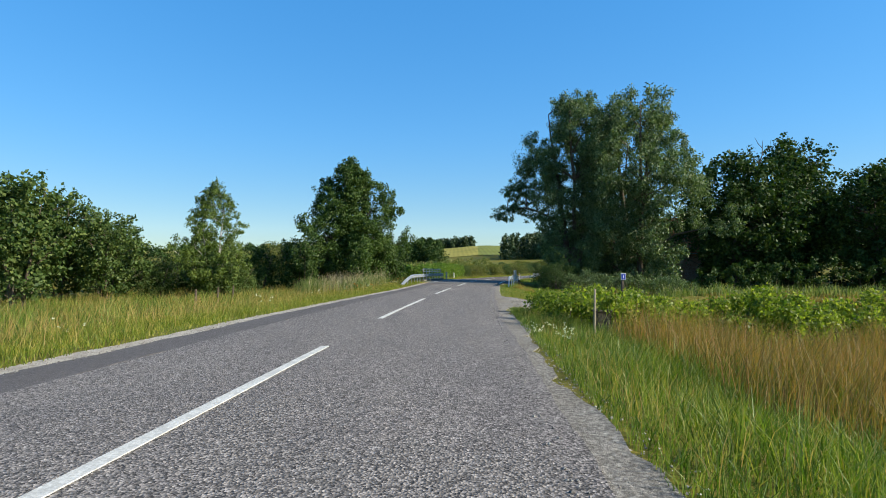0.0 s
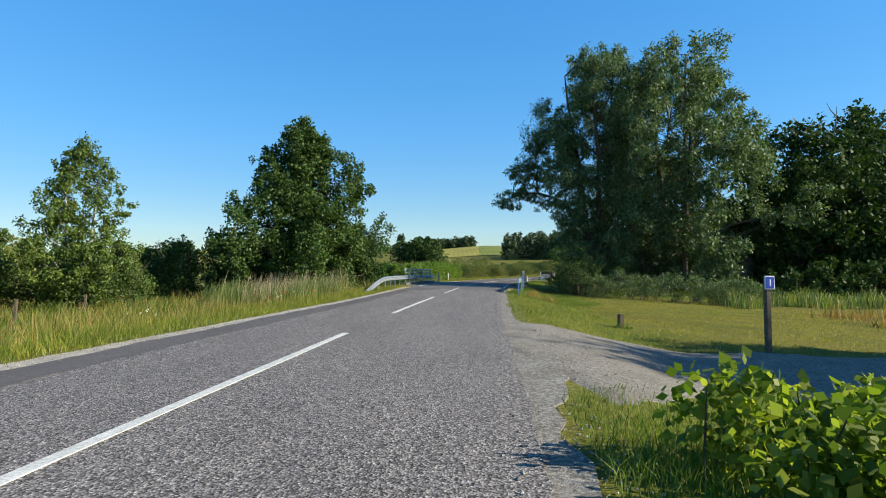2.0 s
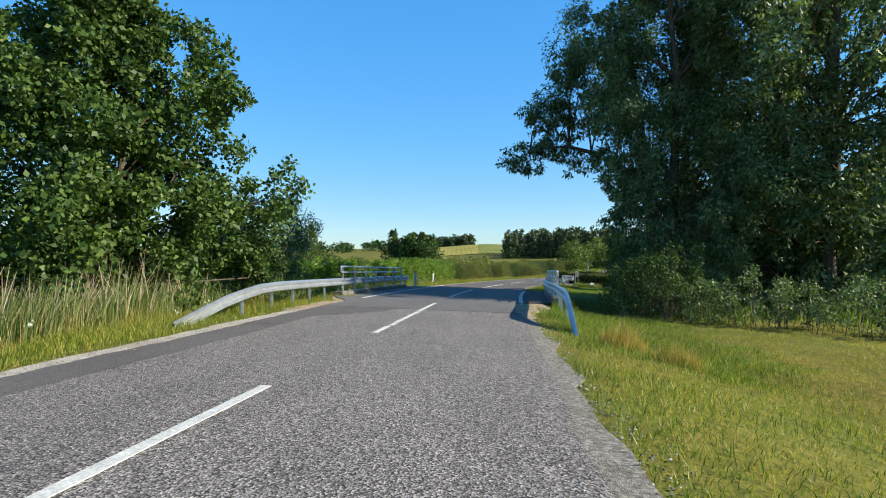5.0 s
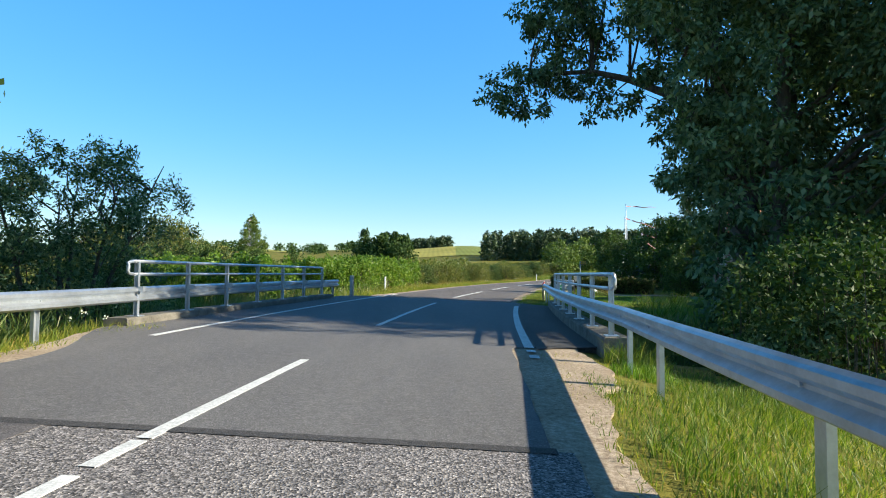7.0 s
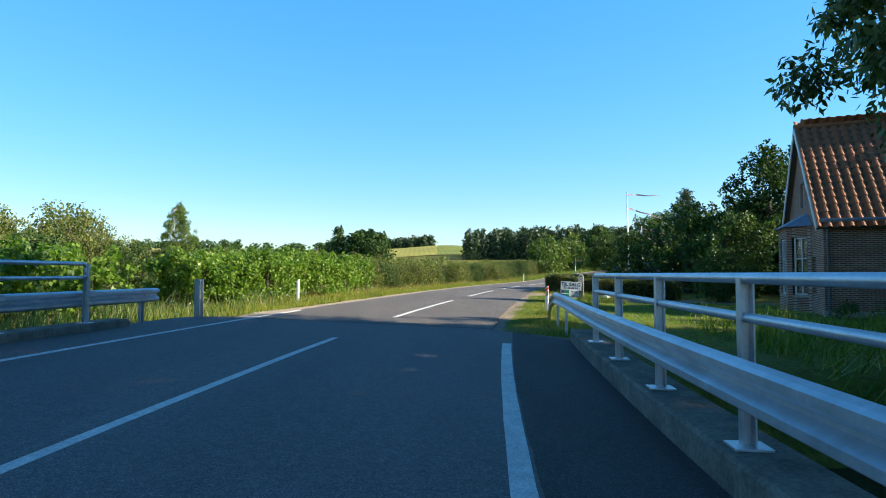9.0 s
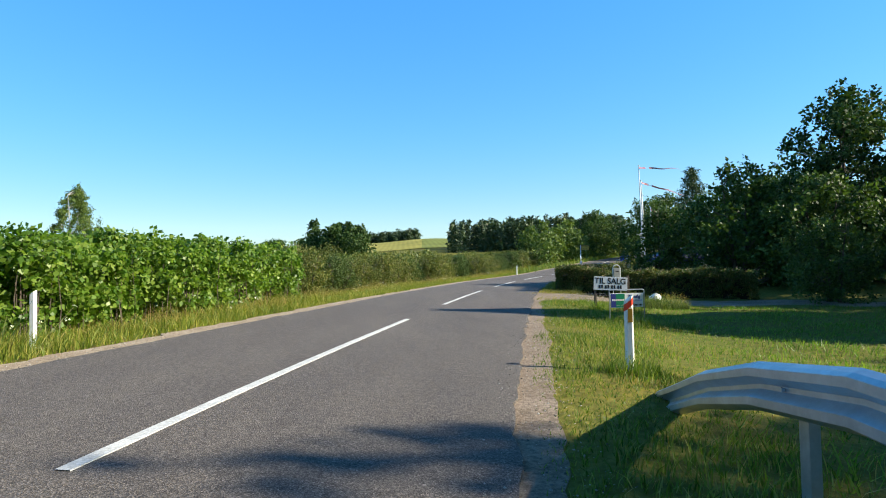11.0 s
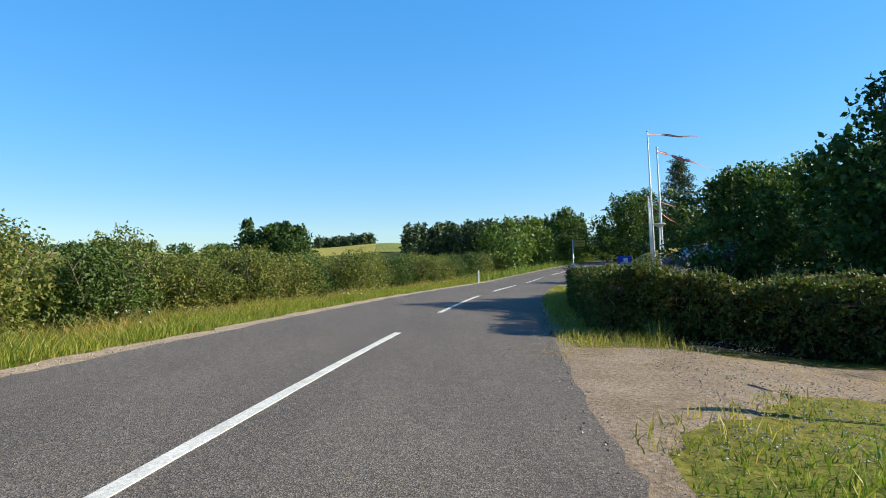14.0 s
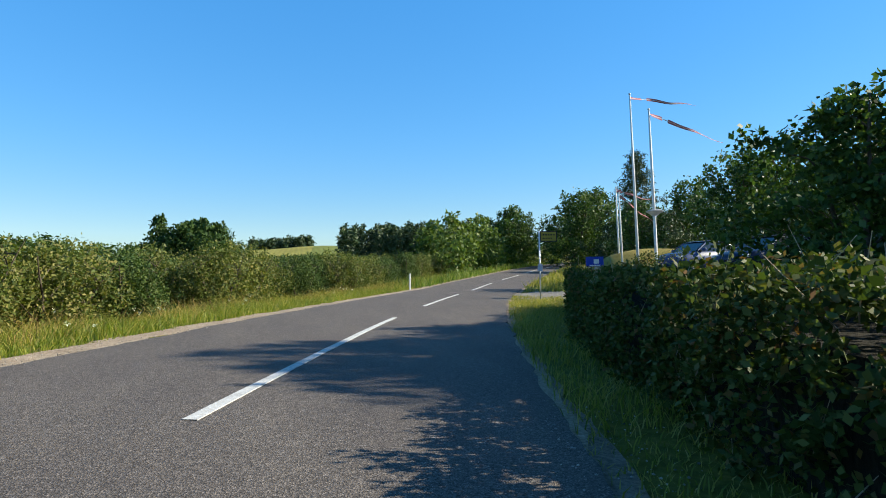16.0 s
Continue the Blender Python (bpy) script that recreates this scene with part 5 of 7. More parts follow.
def build_house(x, y, turn):
    z = float(ground_z(x + 3, y + 2)) - 0.15
    top = thing("brick_house", x, y, z, turn, "old red brick house with a steep pantile roof", "house")
    W, L, H, G, T = 6.2, 11.0, 3.2 - z * 0.6, 4.1, 0.35
    # local: the gable wall lies on x=0 facing -x, the long wall on y=0 facing -y
    g = wall_with_holes(W, H, T, [(1.2, 1.75, 1.0, 2.4), (4.5, 5.05, 1.0, 2.4), (2.75, 3.1, H + 0.85, H + 1.85), (3.1, 3.45, H + 0.85, H + 1.85)], G)
    bmesh.ops.transform(g, matrix=Matrix(((0, 1, 0, 0), (-1, 0, 0, W), (0, 0, 1, 0), (0, 0, 0, 1))), verts=g.verts)
    bmesh.ops.recalc_face_normals(g, faces=g.faces)
    part("gable_wall", g, M_BRICK, top)
    f = wall_with_holes(L - T, H, T, [(2.0, 3.1, 0.95, 2.35), (6.2, 7.3, 0.95, 2.35)])
    bmesh.ops.translate(f, vec=(T, 0, 0), verts=f.verts)
    part("long_wall", f, M_BRICK, top)
    for n, box in (("rear_wall", (T + (L - T) / 2, W - T / 2, L - T, T)), ("far_gable", (L - T / 2 + 0.36, W / 2, T, W - 0.02))):
        part(n, box_bm(box[2] if n == "rear_wall" else T, box[3], H, (box[0], box[1], 0)), M_BRICK, top)
    for xx in (2.55, 6.75):
        window(top, pose(xx, 0.14, 0.97), 1.08, 1.36)
    window(top, pose(0.14, 3.1, H + 0.87, 0, 0, -90), 0.68, 0.96)
    # plinth, cornice, gutter
    part("plinth", box_bm(L + 0.1, 0.08, 0.4, (L / 2, -0.045, 0), 0.01), M_CONCRETE, top)
    part("cornice", box_bm(L + 0.1, 0.1, 0.16, (L / 2, -0.055, H - 0.17), 0.01), M_BRICK, top, "corbelled brick cornice")
    mesh_part("gutter", tube([(-0.15, -0.3, H + 0.02), (L + 0.2, -0.3, H + 0.0)], 0.06, 8), M_LEAD, top, "grey metal gutter", True)
    mesh_part("downpipe", tube([(0.12, -0.3, H), (0.12, -0.1, H - 0.35), (0.12, -0.1, 0.1)], 0.04, 8), M_LEAD, top, "grey downpipe", True)
    # bay on the gable
    pts = [(0.0, 4.5), (-0.75, 3.95), (-0.75, 2.25), (0.0, 1.7)]
    bayob = part("bay", box_bm(0.62, 1.62, 0.3, (-0.34, 3.1, -0.05), 0.01), M_CONCRETE, top, "brick bay with pilasters")
    for (ax, ay), (bx, by) in zip(pts, pts[1:]):
        d = Vector((bx - ax, by - ay, 0))
        n = Vector((d.y, -d.x, 0)).normalized()
        for nm, u0, u1, z0, z1 in (("apron", 0, 1, 0, 0.9), ("lintel", 0, 1, 3.2, 3.6), ("pilaster", 0, 0.2, 0.9, 3.2), ("pilaster", 0.8, 1, 0.9, 3.2)):
            bay = bmesh.new()
            p0, p1 = Vector((ax, ay, 0)) + d * u0, Vector((ax, ay, 0)) + d * u1
            vs = [bay.verts.new((p.x + q.x, p.y + q.y, zz)) for zz in (z0, z1) for q in (Vector(), -n * 0.2) for p in (p0, p1)]
            for fc in ((0, 1, 5, 4), (3, 2, 6, 7), (0, 2, 3, 1), (4, 5, 7, 6), (0, 4, 6, 2), (1, 3, 7, 5)):
                bay.faces.new([vs[i] for i in fc])
            bmesh.ops.recalc_face_normals(bay, faces=bay.faces)
            part(nm, bay, M_BRICK, bayob)
    window(bayob, pose(-0.64, 3.1, 0.9, 0, 0, -90), 1.0, 2.28)
    for (ax, ay), (bx, by) in ((pts[0], pts[1]), (pts[2], pts[3])):
        mx, my = (ax + bx) / 2, (ay + by) / 2
        a = math.degrees(math.atan2(by - ay, bx - ax))
        window(bayob, pose(mx * 0.8 + 0.04, my - 0.05 * (1 if my > 3.1 else -1), 0.9, 0, 0, a), 0.55, 2.28)
    bm = bmesh.new()
    lo = [bm.verts.new(p) for p in ((-0.02, 4.75, 3.61), (-0.95, 4.08, 3.61), (-0.95, 2.12, 3.61), (-0.02, 1.45, 3.61))]
    hi = [bm.verts.new(p) for p in ((-0.02, 4.0, 4.15), (-0.06, 3.8, 4.15), (-0.06, 2.4, 4.15), (-0.02, 2.2, 4.15))]
    for i in range(3):
        bm.faces.new((lo[i], lo[i + 1], hi[i + 1], hi[i]))
    bm.faces.new(lo[::-1])
    bm.faces.new(hi)
    bm.faces.new((lo[3], lo[0], hi[0], hi[3]))
    bmesh.ops.recalc_face_normals(bm, faces=bm.faces)
    part("bay_roof", bm, M_LEAD, bayob, "grey sheet-metal bay roof")
    # roof: boards under curved tiles
    slope = math.atan2(G, W / 2)
    run = math.hypot(G, W / 2) + 0.45
    ridge = H + G + 0.12
    for side in (-1, 1):
        bm = box_bm(L + 0.5, run, 0.06, (0, 0, 0))
        m = Matrix.Translation((L / 2, W / 2, ridge)) @ Matrix.Rotation(-side * slope, 4, "X") @ Matrix.Translation((0, side * run / 2, -0.09))
        bmesh.ops.transform(bm, matrix=m, verts=bm.verts)
        part("roof", bm, M_WOOD, top)
    mesh_part("ridge", tube([(-0.25, W / 2, ridge + 0.02), (L + 0.25, W / 2, ridge + 0.02)], 0.11, 8), M_TILE, top, "clay ridge tiles", True)
    tw, tl = 0.33, 0.37
    u = np.linspace(0, 1, 7)
    prof = np.stack([u * tw * 1.06, 0.048 * np.cos(u * 2 * np.pi - 0.6)], 1)
    v = np.array([(a, bb, h + 0.03 * (1 - bb / tl) + dz) for dz in (0.0, -0.014) for bb in (0.0, tl * 1.08) for a, h in prof])
    q = []
    for i in range(6):
        q += [[i, i + 1, 7 + i + 1, 7 + i], [14 + i, 21 + i, 21 + i + 1, 14 + i + 1], [i, 14 + i, 14 + i + 1, i + 1], [7 + i, 7 + i + 1, 21 + i + 1, 21 + i]]
    q += [[0, 7, 21, 14], [6, 20, 27, 13]]
    tile = mesh_np("tile", v, q, M_TILE)
    rows, cols = int(run / tl), int((L + 0.4) / tw)
    front = Matrix.Translation((-0.22, W / 2, ridge)) @ Matrix.Rotation(slope, 4, "X") @ Matrix.Translation((0, -run, -0.0))
    rest = []
    for r in range(rows + 1):
        for c in range(cols):
            m = front @ Matrix.Translation((c * tw, r * tl, 0.0))
            if c < 19 and r <= rows:
                ob = new("tile", tile)
                ob.parent = top
                ob.matrix_basis = m
            else:
                mm = np.array(m)
                rest.append((v @ mm[:3, :3].T + mm[:3, 3], np.array(q)))
    back = Matrix.Translation((L + 0.22, W / 2, ridge)) @ Matrix.Rotation(math.pi, 4, "Z") @ Matrix.Rotation(slope, 4, "X") @ Matrix.Translation((0, -run, 0))
    for r in range(rows + 1):
        for c in range(cols):
            mm = np.array(back @ Matrix.Translation((c * tw, r * tl, 0)))
            rest.append((v @ mm[:3, :3].T + mm[:3, 3], np.array(q)))
    tagged(mesh_part("tiles", join(rest), M_TILE, top), kind="stuff")
    # barge boards
    for side in (-1, 1):
        bm = box_bm(0.04, run, 0.2, (0, 0, 0))
        m = Matrix.Translation((-0.24, W / 2, ridge)) @ Matrix.Rotation(-side * slope, 4, "X") @ Matrix.Translation((0, side * run / 2, -0.17))
        bmesh.ops.transform(bm, matrix=m, verts=bm.verts)
        part("barge_board", bm, M_FRAME, top)
    top.scale = (1.16, 1.16, 1.16)
    part("chimney", box_bm(0.5, 0.5, 1.3, (L * 0.55, W / 2, ridge - 0.5), 0.02), M_BRICK, top)


build_house(22.3, 80.6, -25)


# ---- drives ----
def drape(name, line, widths, mat, label, lift=0.02, step=0.25, ragged=0.15, seed=3):
    """A strip of surfacing laid on the ground along a bent line."""
    rng = np.random.default_rng(seed)
    p = np.asarray(line, float)
    t = np.concatenate([[0], np.cumsum(np.linalg.norm(np.diff(p, axis=0), axis=1))])
    u = np.arange(0, t[-1] + step, step)
    c = np.stack([np.interp(u, t, p[:, k]) for k in (0, 1)], 1)
    d = np.gradient(c, axis=0)
    d /= np.linalg.norm(d, axis=1, keepdims=True)
    n = np.stack([d[:, 1], -d[:, 0]], 1)
    w = np.interp(u, t, widths) / 2
    wl, wr = w + rng.normal(size=len(u)) * ragged * 0.5, w + rng.normal(size=len(u)) * ragged * 0.5
    cols = []
    for k in np.linspace(-1, 1, 31):
        out = 0.35 if abs(k) == 1 else 0.0
        q = c + n * np.where(k < 0, k * (wl + out), k * (wr + out))[:, None]
        edge = -0.11 if abs(k) == 1 else 0.0
        cols.append(np.column_stack([q, ground_z(q[:, 0], q[:, 1]) + lift + edge]))
    P = np.stack(cols, 1)
    P[0, :, 2] -= 0.12
    m = P.shape[1]
    i, j = np.meshgrid(np.arange(len(u) - 1), np.arange(m - 1), indexing="ij")
    q = np.stack([i * m + j, i * m + j + 1, (i + 1) * m + j + 1, (i + 1) * m + j], -1).reshape(-1, 4)
    return tagged(part(name, mesh_np(name, P.reshape(-1, 3), q, mat, True), None), label, "driveway", kind="structure")


drape("driveway_lawn", [(2.0, 23.6), (3.4, 23.9), (5.5, 24.2), (10, 24.4), (20, 23.5), (45, 20)], [9.5, 7.8, 5.4, 3.8, 3.2, 3.0], M_GRAVEL, "grey gravel driveway beside the lawn")
drape("driveway_hedge", [(10.9, 93.9), (12.6, 94.2), (14.5, 94.7), (16.2, 94.4), (18.5, 93.3), (24, 90.6), (40, 84.5)], [6.4, 4.6, 3.2, 2.7, 2.5, 2.3, 2.3], M_DRIVE, "sandy driveway along the hedge")
drape("car_park", [(24.5, 127), (28, 124), (33, 120.5), (46, 114)], [8, 8, 9, 9], M_GRAVEL, "gravel car park behind the hedge")


# ---- grass ----
def scatter(rng, s0, s1, o0, o1, n, keep=None):
    s, o = rng.uniform(s0, s1, n), rng.uniform(o0, o1, n)
    p = at_road(s, o)
    xy = p[:, :2]
    if keep is not None:
        k = keep(xy[:, 0], xy[:, 1], s, o)
        xy, s, o = xy[k], s[k], o[k]
    return xy, s, o


def patchy(x, y, f=0.8, ph=0.0):
    return 0.5 + 0.25 * np.sin(f * x + 1.7 * np.sin(f * 0.6 * y + ph) + ph) + 0.25 * np.sin(f * 1.4 * y + 1.3 * np.sin(f * 0.9 * x))


def off_drive(x, y):
    """True away from the two driveways and the car park."""
    d1 = np.abs(y - np.interp(x, [2, 3.4, 5.5, 10, 20, 45], [23.6, 23.9, 24.2, 24.4, 23.5, 20])) > np.interp(x, [2, 3.4, 5.5, 10, 20], [4.6, 3.75, 2.6, 1.85, 1.6])
    d2 = np.abs(y - np.interp(x, [10.9, 12.6, 14.5, 16.2, 18.5, 24, 40], [93.9, 94.2, 94.7, 94.4, 93.3, 90.6, 84.5])) > np.interp(x, [10.9, 12.6, 14.5, 16.2, 18.5], [3.1, 2.2, 1.55, 1.3, 1.2])
    d3 = np.abs(y - np.interp(x, [24.5, 28, 33, 46], [127, 124, 120.5, 114])) > np.interp(x, [22, 24.6, 46], [0.2, 3.6, 4.2])
    return (d1 | (x < 1)) & (d2 | (x < 9)) & (d3 | (x < 23))


def grass(name, label, seed, s0, s1, o0, o1, n, h, w, mat, lean=0.25, single=False, clump=0.5, f=0.8, fade=None, thin=0.0):
    rng = np.random.default_rng(seed)

    def ragged_edge(ss, oo):
        """Thins the growth out unevenly at its two ends and on the side away from the road."""
        far, near = (o0, o1) if abs(o0) > abs(o1) else (o1, o0)
        out = (far - oo) / (far - near) + 0.10 * np.sin(ss * 0.9 + seed) + 0.06 * np.sin(ss * 2.3)
        end = np.minimum(ss - s0, s1 - ss) / 2.5 + 0.5 * np.sin(oo * 1.3 + seed)
        return (out > 0.28 * rng.random(len(ss)) ** 1.5) & (end > rng.random(len(ss)) - 0.2)
    xy, s, o = scatter(rng, s0, s1, o0, o1, n, lambda x, y, ss, oo: off_drive(x, y) & (patchy(x, y, f, seed) > thin * rng.random(len(x))) & ragged_edge(ss, oo))
    z = ground_z(xy[:, 0], xy[:, 1]) - 0.02
    hh = h * (1 - clump + 2 * clump * patchy(xy[:, 0], xy[:, 1], f * 1.7, seed))
    if fade:
        hh = hh * np.interp(np.abs(o), fade[0], fade[1])
    v, q = blades(xy, z, hh, w, rng, lean, single=single)
    return tagged(part(name, mesh_np(name, v, q, mat), None), label, "grass", kind="stuff")


V_FADE = ([3.4, 4.0, 5.0, 6.5], [0.14, 0.4, 0.75, 1.0])
grass("verge_grass", "uneven green verge grass along the road", 1, -9, 48, -8.5, -3.72, 64000, 0.32, 0.013, M_VERGE, 0.42, fade=V_FADE)
grass("verge_straw", "dry flowering grass stems in the verge", 2, -7, 46, -9.5, -4.6, 9000, 0.62, 0.010, M_STRAW, 0.25, fade=V_FADE, thin=0.7)
grass("meadow_grass", "long rough meadow grass", 3, -7, 46, -30, -7.5, 26000, 0.44, 0.035, M_GRASS, 0.4, True)
grass("meadow_straw", "dry golden grass over the meadow", 4, -7, 46, -32, -6.8, 26000, 0.54, 0.022, M_STRAW, 0.35, True, thin=0.7)
grass("verge_grass_east", "green verge grass along the road", 5, -10, 12, 3.42, 6.2, 40000, 0.22, 0.008, M_GRASS, 0.35, fade=([3.2, 3.8, 5], [0.4, 0.75, 1.0]))
grass("verge_straw_east", "dry stems among the verge grass", 25, -8, 10.5, 3.6, 6.5, 3000, 0.34, 0.006, M_STRAW, 0.35)
grass("tall_grass", "tall golden flowering grass beside the road", 6, -3.6, 3.9, 5.2, 18, 30000, 0.80, 0.009, M_RUST, 0.22, clump=0.3)
grass("tall_grass_green", "green undergrowth of the tall grass", 7, -9, 3.6, 4.2, 17, 46000, 0.36, 0.009, M_GRASS, 0.35)
grass("field_grass", "reddish dry grass on the far side of the drive", 8, 10, 33, 17, 44, 16000, 0.55, 0.05, M_RUST, 0.3, True, thin=0.6)
grass("lawn", "short mown lawn with dry patches", 9, 16.5, 47, 3.4, 20, 76000, 0.085, 0.016, M_LAWN, 0.5, True, clump=0.35, fade=([3.2, 3.9, 5], [0.7, 1.0, 0.9]))
grass("lawn_tufts", "longer tufts along the lawn's edge", 10, 16, 43, 3.4, 7.5, 24000, 0.10, 0.009, M_GRASS, 0.45)
grass("rail_grass", "lush grass under the guard rail", 11, 33.5, 46.0, 3.75, 9, 26000, 0.15, 0.011, M_GRASS, 0.4)
grass("rail_grass", "lush grass beside the bridge end", 27, 43.5, 49.0, 4.85, 9, 9000, 0.16, 0.011, M_GRASS, 0.4)
grass("bank_grass", "overgrown grass on the stream bank", 12, 46.5, 72, 9, 30, 12000, 0.55, 0.04, M_GRASS, 0.4, True)
grass("bank_grass_west", "overgrown grass on the stream bank", 13, 38, 72, -20, -5.3, 17000, 0.65, 0.03, M_REED, 0.35, True)
grass("house_lawn", "shaded green lawn beside the house", 14, 63, 86, 4.6, 17, 42000, 0.09, 0.018, M_TURF, 0.45, True)
grass("sign_grass", "long verge grass round the signs", 15, 62.5, 84, 3.05, 5.4, 20000, 0.10, 0.012, M_GRASS, 0.4, fade=([3.1, 3.6, 4.4], [0.4, 0.8, 1.0]))
grass("sign_straw", "dry stems in the verge grass", 16, 62.5, 84, 3.6, 6.8, 1600, 0.15, 0.009, M_STRAW, 0.45)
grass("hedge_grass", "grass strip between the road and the hedge", 17, 83.5, 124, 2.95, 5.4, 20000, 0.15, 0.012, M_LAWN, 0.45)
grass("far_verge", "tall green and dry verge grass beyond the bridge", 18, 63.5, 128, -10, -3.95, 80000, 0.36, 0.016, M_VERGE, 0.42, fade=([3.7, 4.4, 6], [0.2, 0.6, 1.0]))
grass("far_verge_straw", "golden flowering grass beyond the bridge", 19, 66, 150, -11, -5.3, 40000, 0.56, 0.011, M_STRAW, 0.5, fade=([5, 6.5, 8], [0.5, 0.85, 1.0]), thin=0.5)
grass("bend_verge", "verge grass along the climbing bend", 20, 128, 200, -10, -3.6, 9000, 0.6, 0.05, M_GRASS, 0.3, True)
grass("bend_verge_east", "verge grass along the climbing bend", 21, 122, 200, 3.2, 9, 8000, 0.4, 0.05, M_LAWN, 0.3, True)
grass("reeds", "tall pale reeds beside the road", 22, 29, 41, -12, -6.4, 12000, 0.98, 0.022, M_REED, 0.16, clump=0.25)
M_PLUME = leafy("reed_plume", [(0.0, (0.30, 0.24, 0.17)), (1.0, (0.55, 0.47, 0.37))], 0.8, 0.3, 0.1)
grass("reed_plumes", "pale feathery plumes of old reeds", 26, 30, 42, -11, -6.6, 2200, 1.35, 0.026, M_PLUME, 0.14, clump=0.2)
grass("reeds_east", "reeds and nettles along the stream", 23, 38, 44, 17, 40, 6000, 0.7, 0.05, M_REED, 0.2)
grass("scrub_grass", "rank growth between the scrub", 24, 84, 175, -60, -10, 16000, 0.7, 0.07, M_REED, 0.4, True)


def flowers(name, label, seed, spots, n, mat, z, size=0.05):
    rng = np.random.default_rng(seed)
    cs = []
    for x, y, r in spots:
        a, d = rng.random(n) * 6.28, r * np.sqrt(rng.random(n))
        xx, yy = x + d * np.cos(a), y + d * np.sin(a)
        cs.append(np.column_stack([xx, yy, ground_z(xx, yy) + z * (0.6 + 0.6 * rng.random(n))]))
    c = np.vstack(cs)
    v, q = leaves(c, np.full((len(c), 3), 0.025), 6, size, size * 0.8, rng, -0.1)
    tagged(part(name, mesh_np(name, v, q, mat), None), label, "flowers", kind="stuff")


M_POPPY = leafy("poppy_petal", [(0.0, (0.55, 0.08, 0.01)), (1.0, (0.75, 0.20, 0.03))], 0.6, 0.3)
M_DAISY = leafy("white_petal", [(0.0, (0.7, 0.7, 0.6)), (1.0, (0.85, 0.85, 0.8))], 0.6, 0.3)
flowers("poppies", "orange-red poppies in the verge", 1, [tuple(at_road(30.5, -6.4)[:2]) + (0.7,), tuple(at_road(27.5, -6.3)[:2]) + (0.6,), tuple(at_road(43.6, -5.9)[:2]) + (0.6,)], 7, M_POPPY, 0.62, 0.05)
flowers("daisies", "white flowering weeds at the road's edge", 2, [(2.18, 10.0, 0.16), (2.5, 9.9, 0.2), (2.75, 10.1, 0.16)], 9, M_DAISY, 0.34, 0.024)
flowers("yarrow", "white umbels scattered in the verge", 3, [tuple(at_road(float(q), -float(o))[:2]) + (0.5,) for q, o in zip(np.linspace(-2, 118, 26), 5.2 + 1.4 * np.sin(np.arange(26) * 2.3))], 4, M_DAISY, 0.5, 0.035)


# ---- leafy banks and the hedge ----
def bank(name, label, seed, line, width, height, n, leaf, mat, category="shrub", core=True, wobble=0.25, per=140, stemmy=0.0, base=0.0):
    """A long mass of leaves over a dark twiggy heart, following a line on the ground."""
    rng = np.random.default_rng(seed)
    p = np.asarray(line, float)
    t = np.concatenate([[0], np.cumsum(np.linalg.norm(np.diff(p, axis=0), axis=1))])
    top = thing(name, p[0, 0], p[0, 1], float(ground_z(*p[0])), 0, label, category)
    u = rng.uniform(0, t[-1], n)
    d = np.stack([np.interp(u, t, np.gradient(p[:, k], t)) for k in (0, 1)], 1)
    d /= np.linalg.norm(d, axis=1, keepdims=True)
    nn = np.stack([d[:, 1], -d[:, 0]], 1)
    c = np.stack([np.interp(u, t, p[:, k]) for k in (0, 1)], 1)
    a = rng.uniform(-1, 1, n)
    wl = 0.5 * np.interp(u, t, np.broadcast_to(width, t.shape)) * (1 + wobble * np.sin(u * 1.1 + seed) * 0.6)
    hl = np.interp(u, t, np.broadcast_to(height, t.shape)) * (1 + wobble * 0.5 * np.sin(u * 1.7 + 2 * seed) + wobble * 0.3 * np.sin(u * 3.9))
    lim = hl * (1 - np.abs(a) ** 3 * (0.15 + 0.5 * stemmy))
    zz = lim * rng.random(n) ** 0.62
    xy = c + nn * (a * wl)[:, None]
    cr = 0.2 + 0.1 * rng.random(n)
    g = ground_z(xy[:, 0], xy[:, 1])
    cen = np.column_stack([xy, g + np.maximum(zz - cr * 0.4, 0.1 + base)]) - np.array([[p[0, 0], p[0, 1], float(ground_z(*p[0]))]])
    v, q = leaves(cen, np.stack([cr, cr, cr], 1), per, leaf[0], leaf[1], rng, 0.15, hollow=0.3)
    part("foliage", mesh_np("foliage", v, q, mat), mat, top)
    tw = []
    for i in range(0, n, 2):
        b = cen[i] * np.array([1, 1, 0]) + np.array([rng.normal() * 0.1, rng.normal() * 0.1, g[i] - float(ground_z(*p[0])) - 0.1])
        tw.append(tube([b, (b + cen[i]) / 2 + rng.normal(size=3) * 0.05, cen[i] + np.array([0, 0, 0.15])], [0.014, 0.01, 0.004], 4, False))
    tagged(part("undergrowth", mesh_np("undergrowth", *join(tw), M_BARK), M_BARK, top), kind="stuff")
    return top


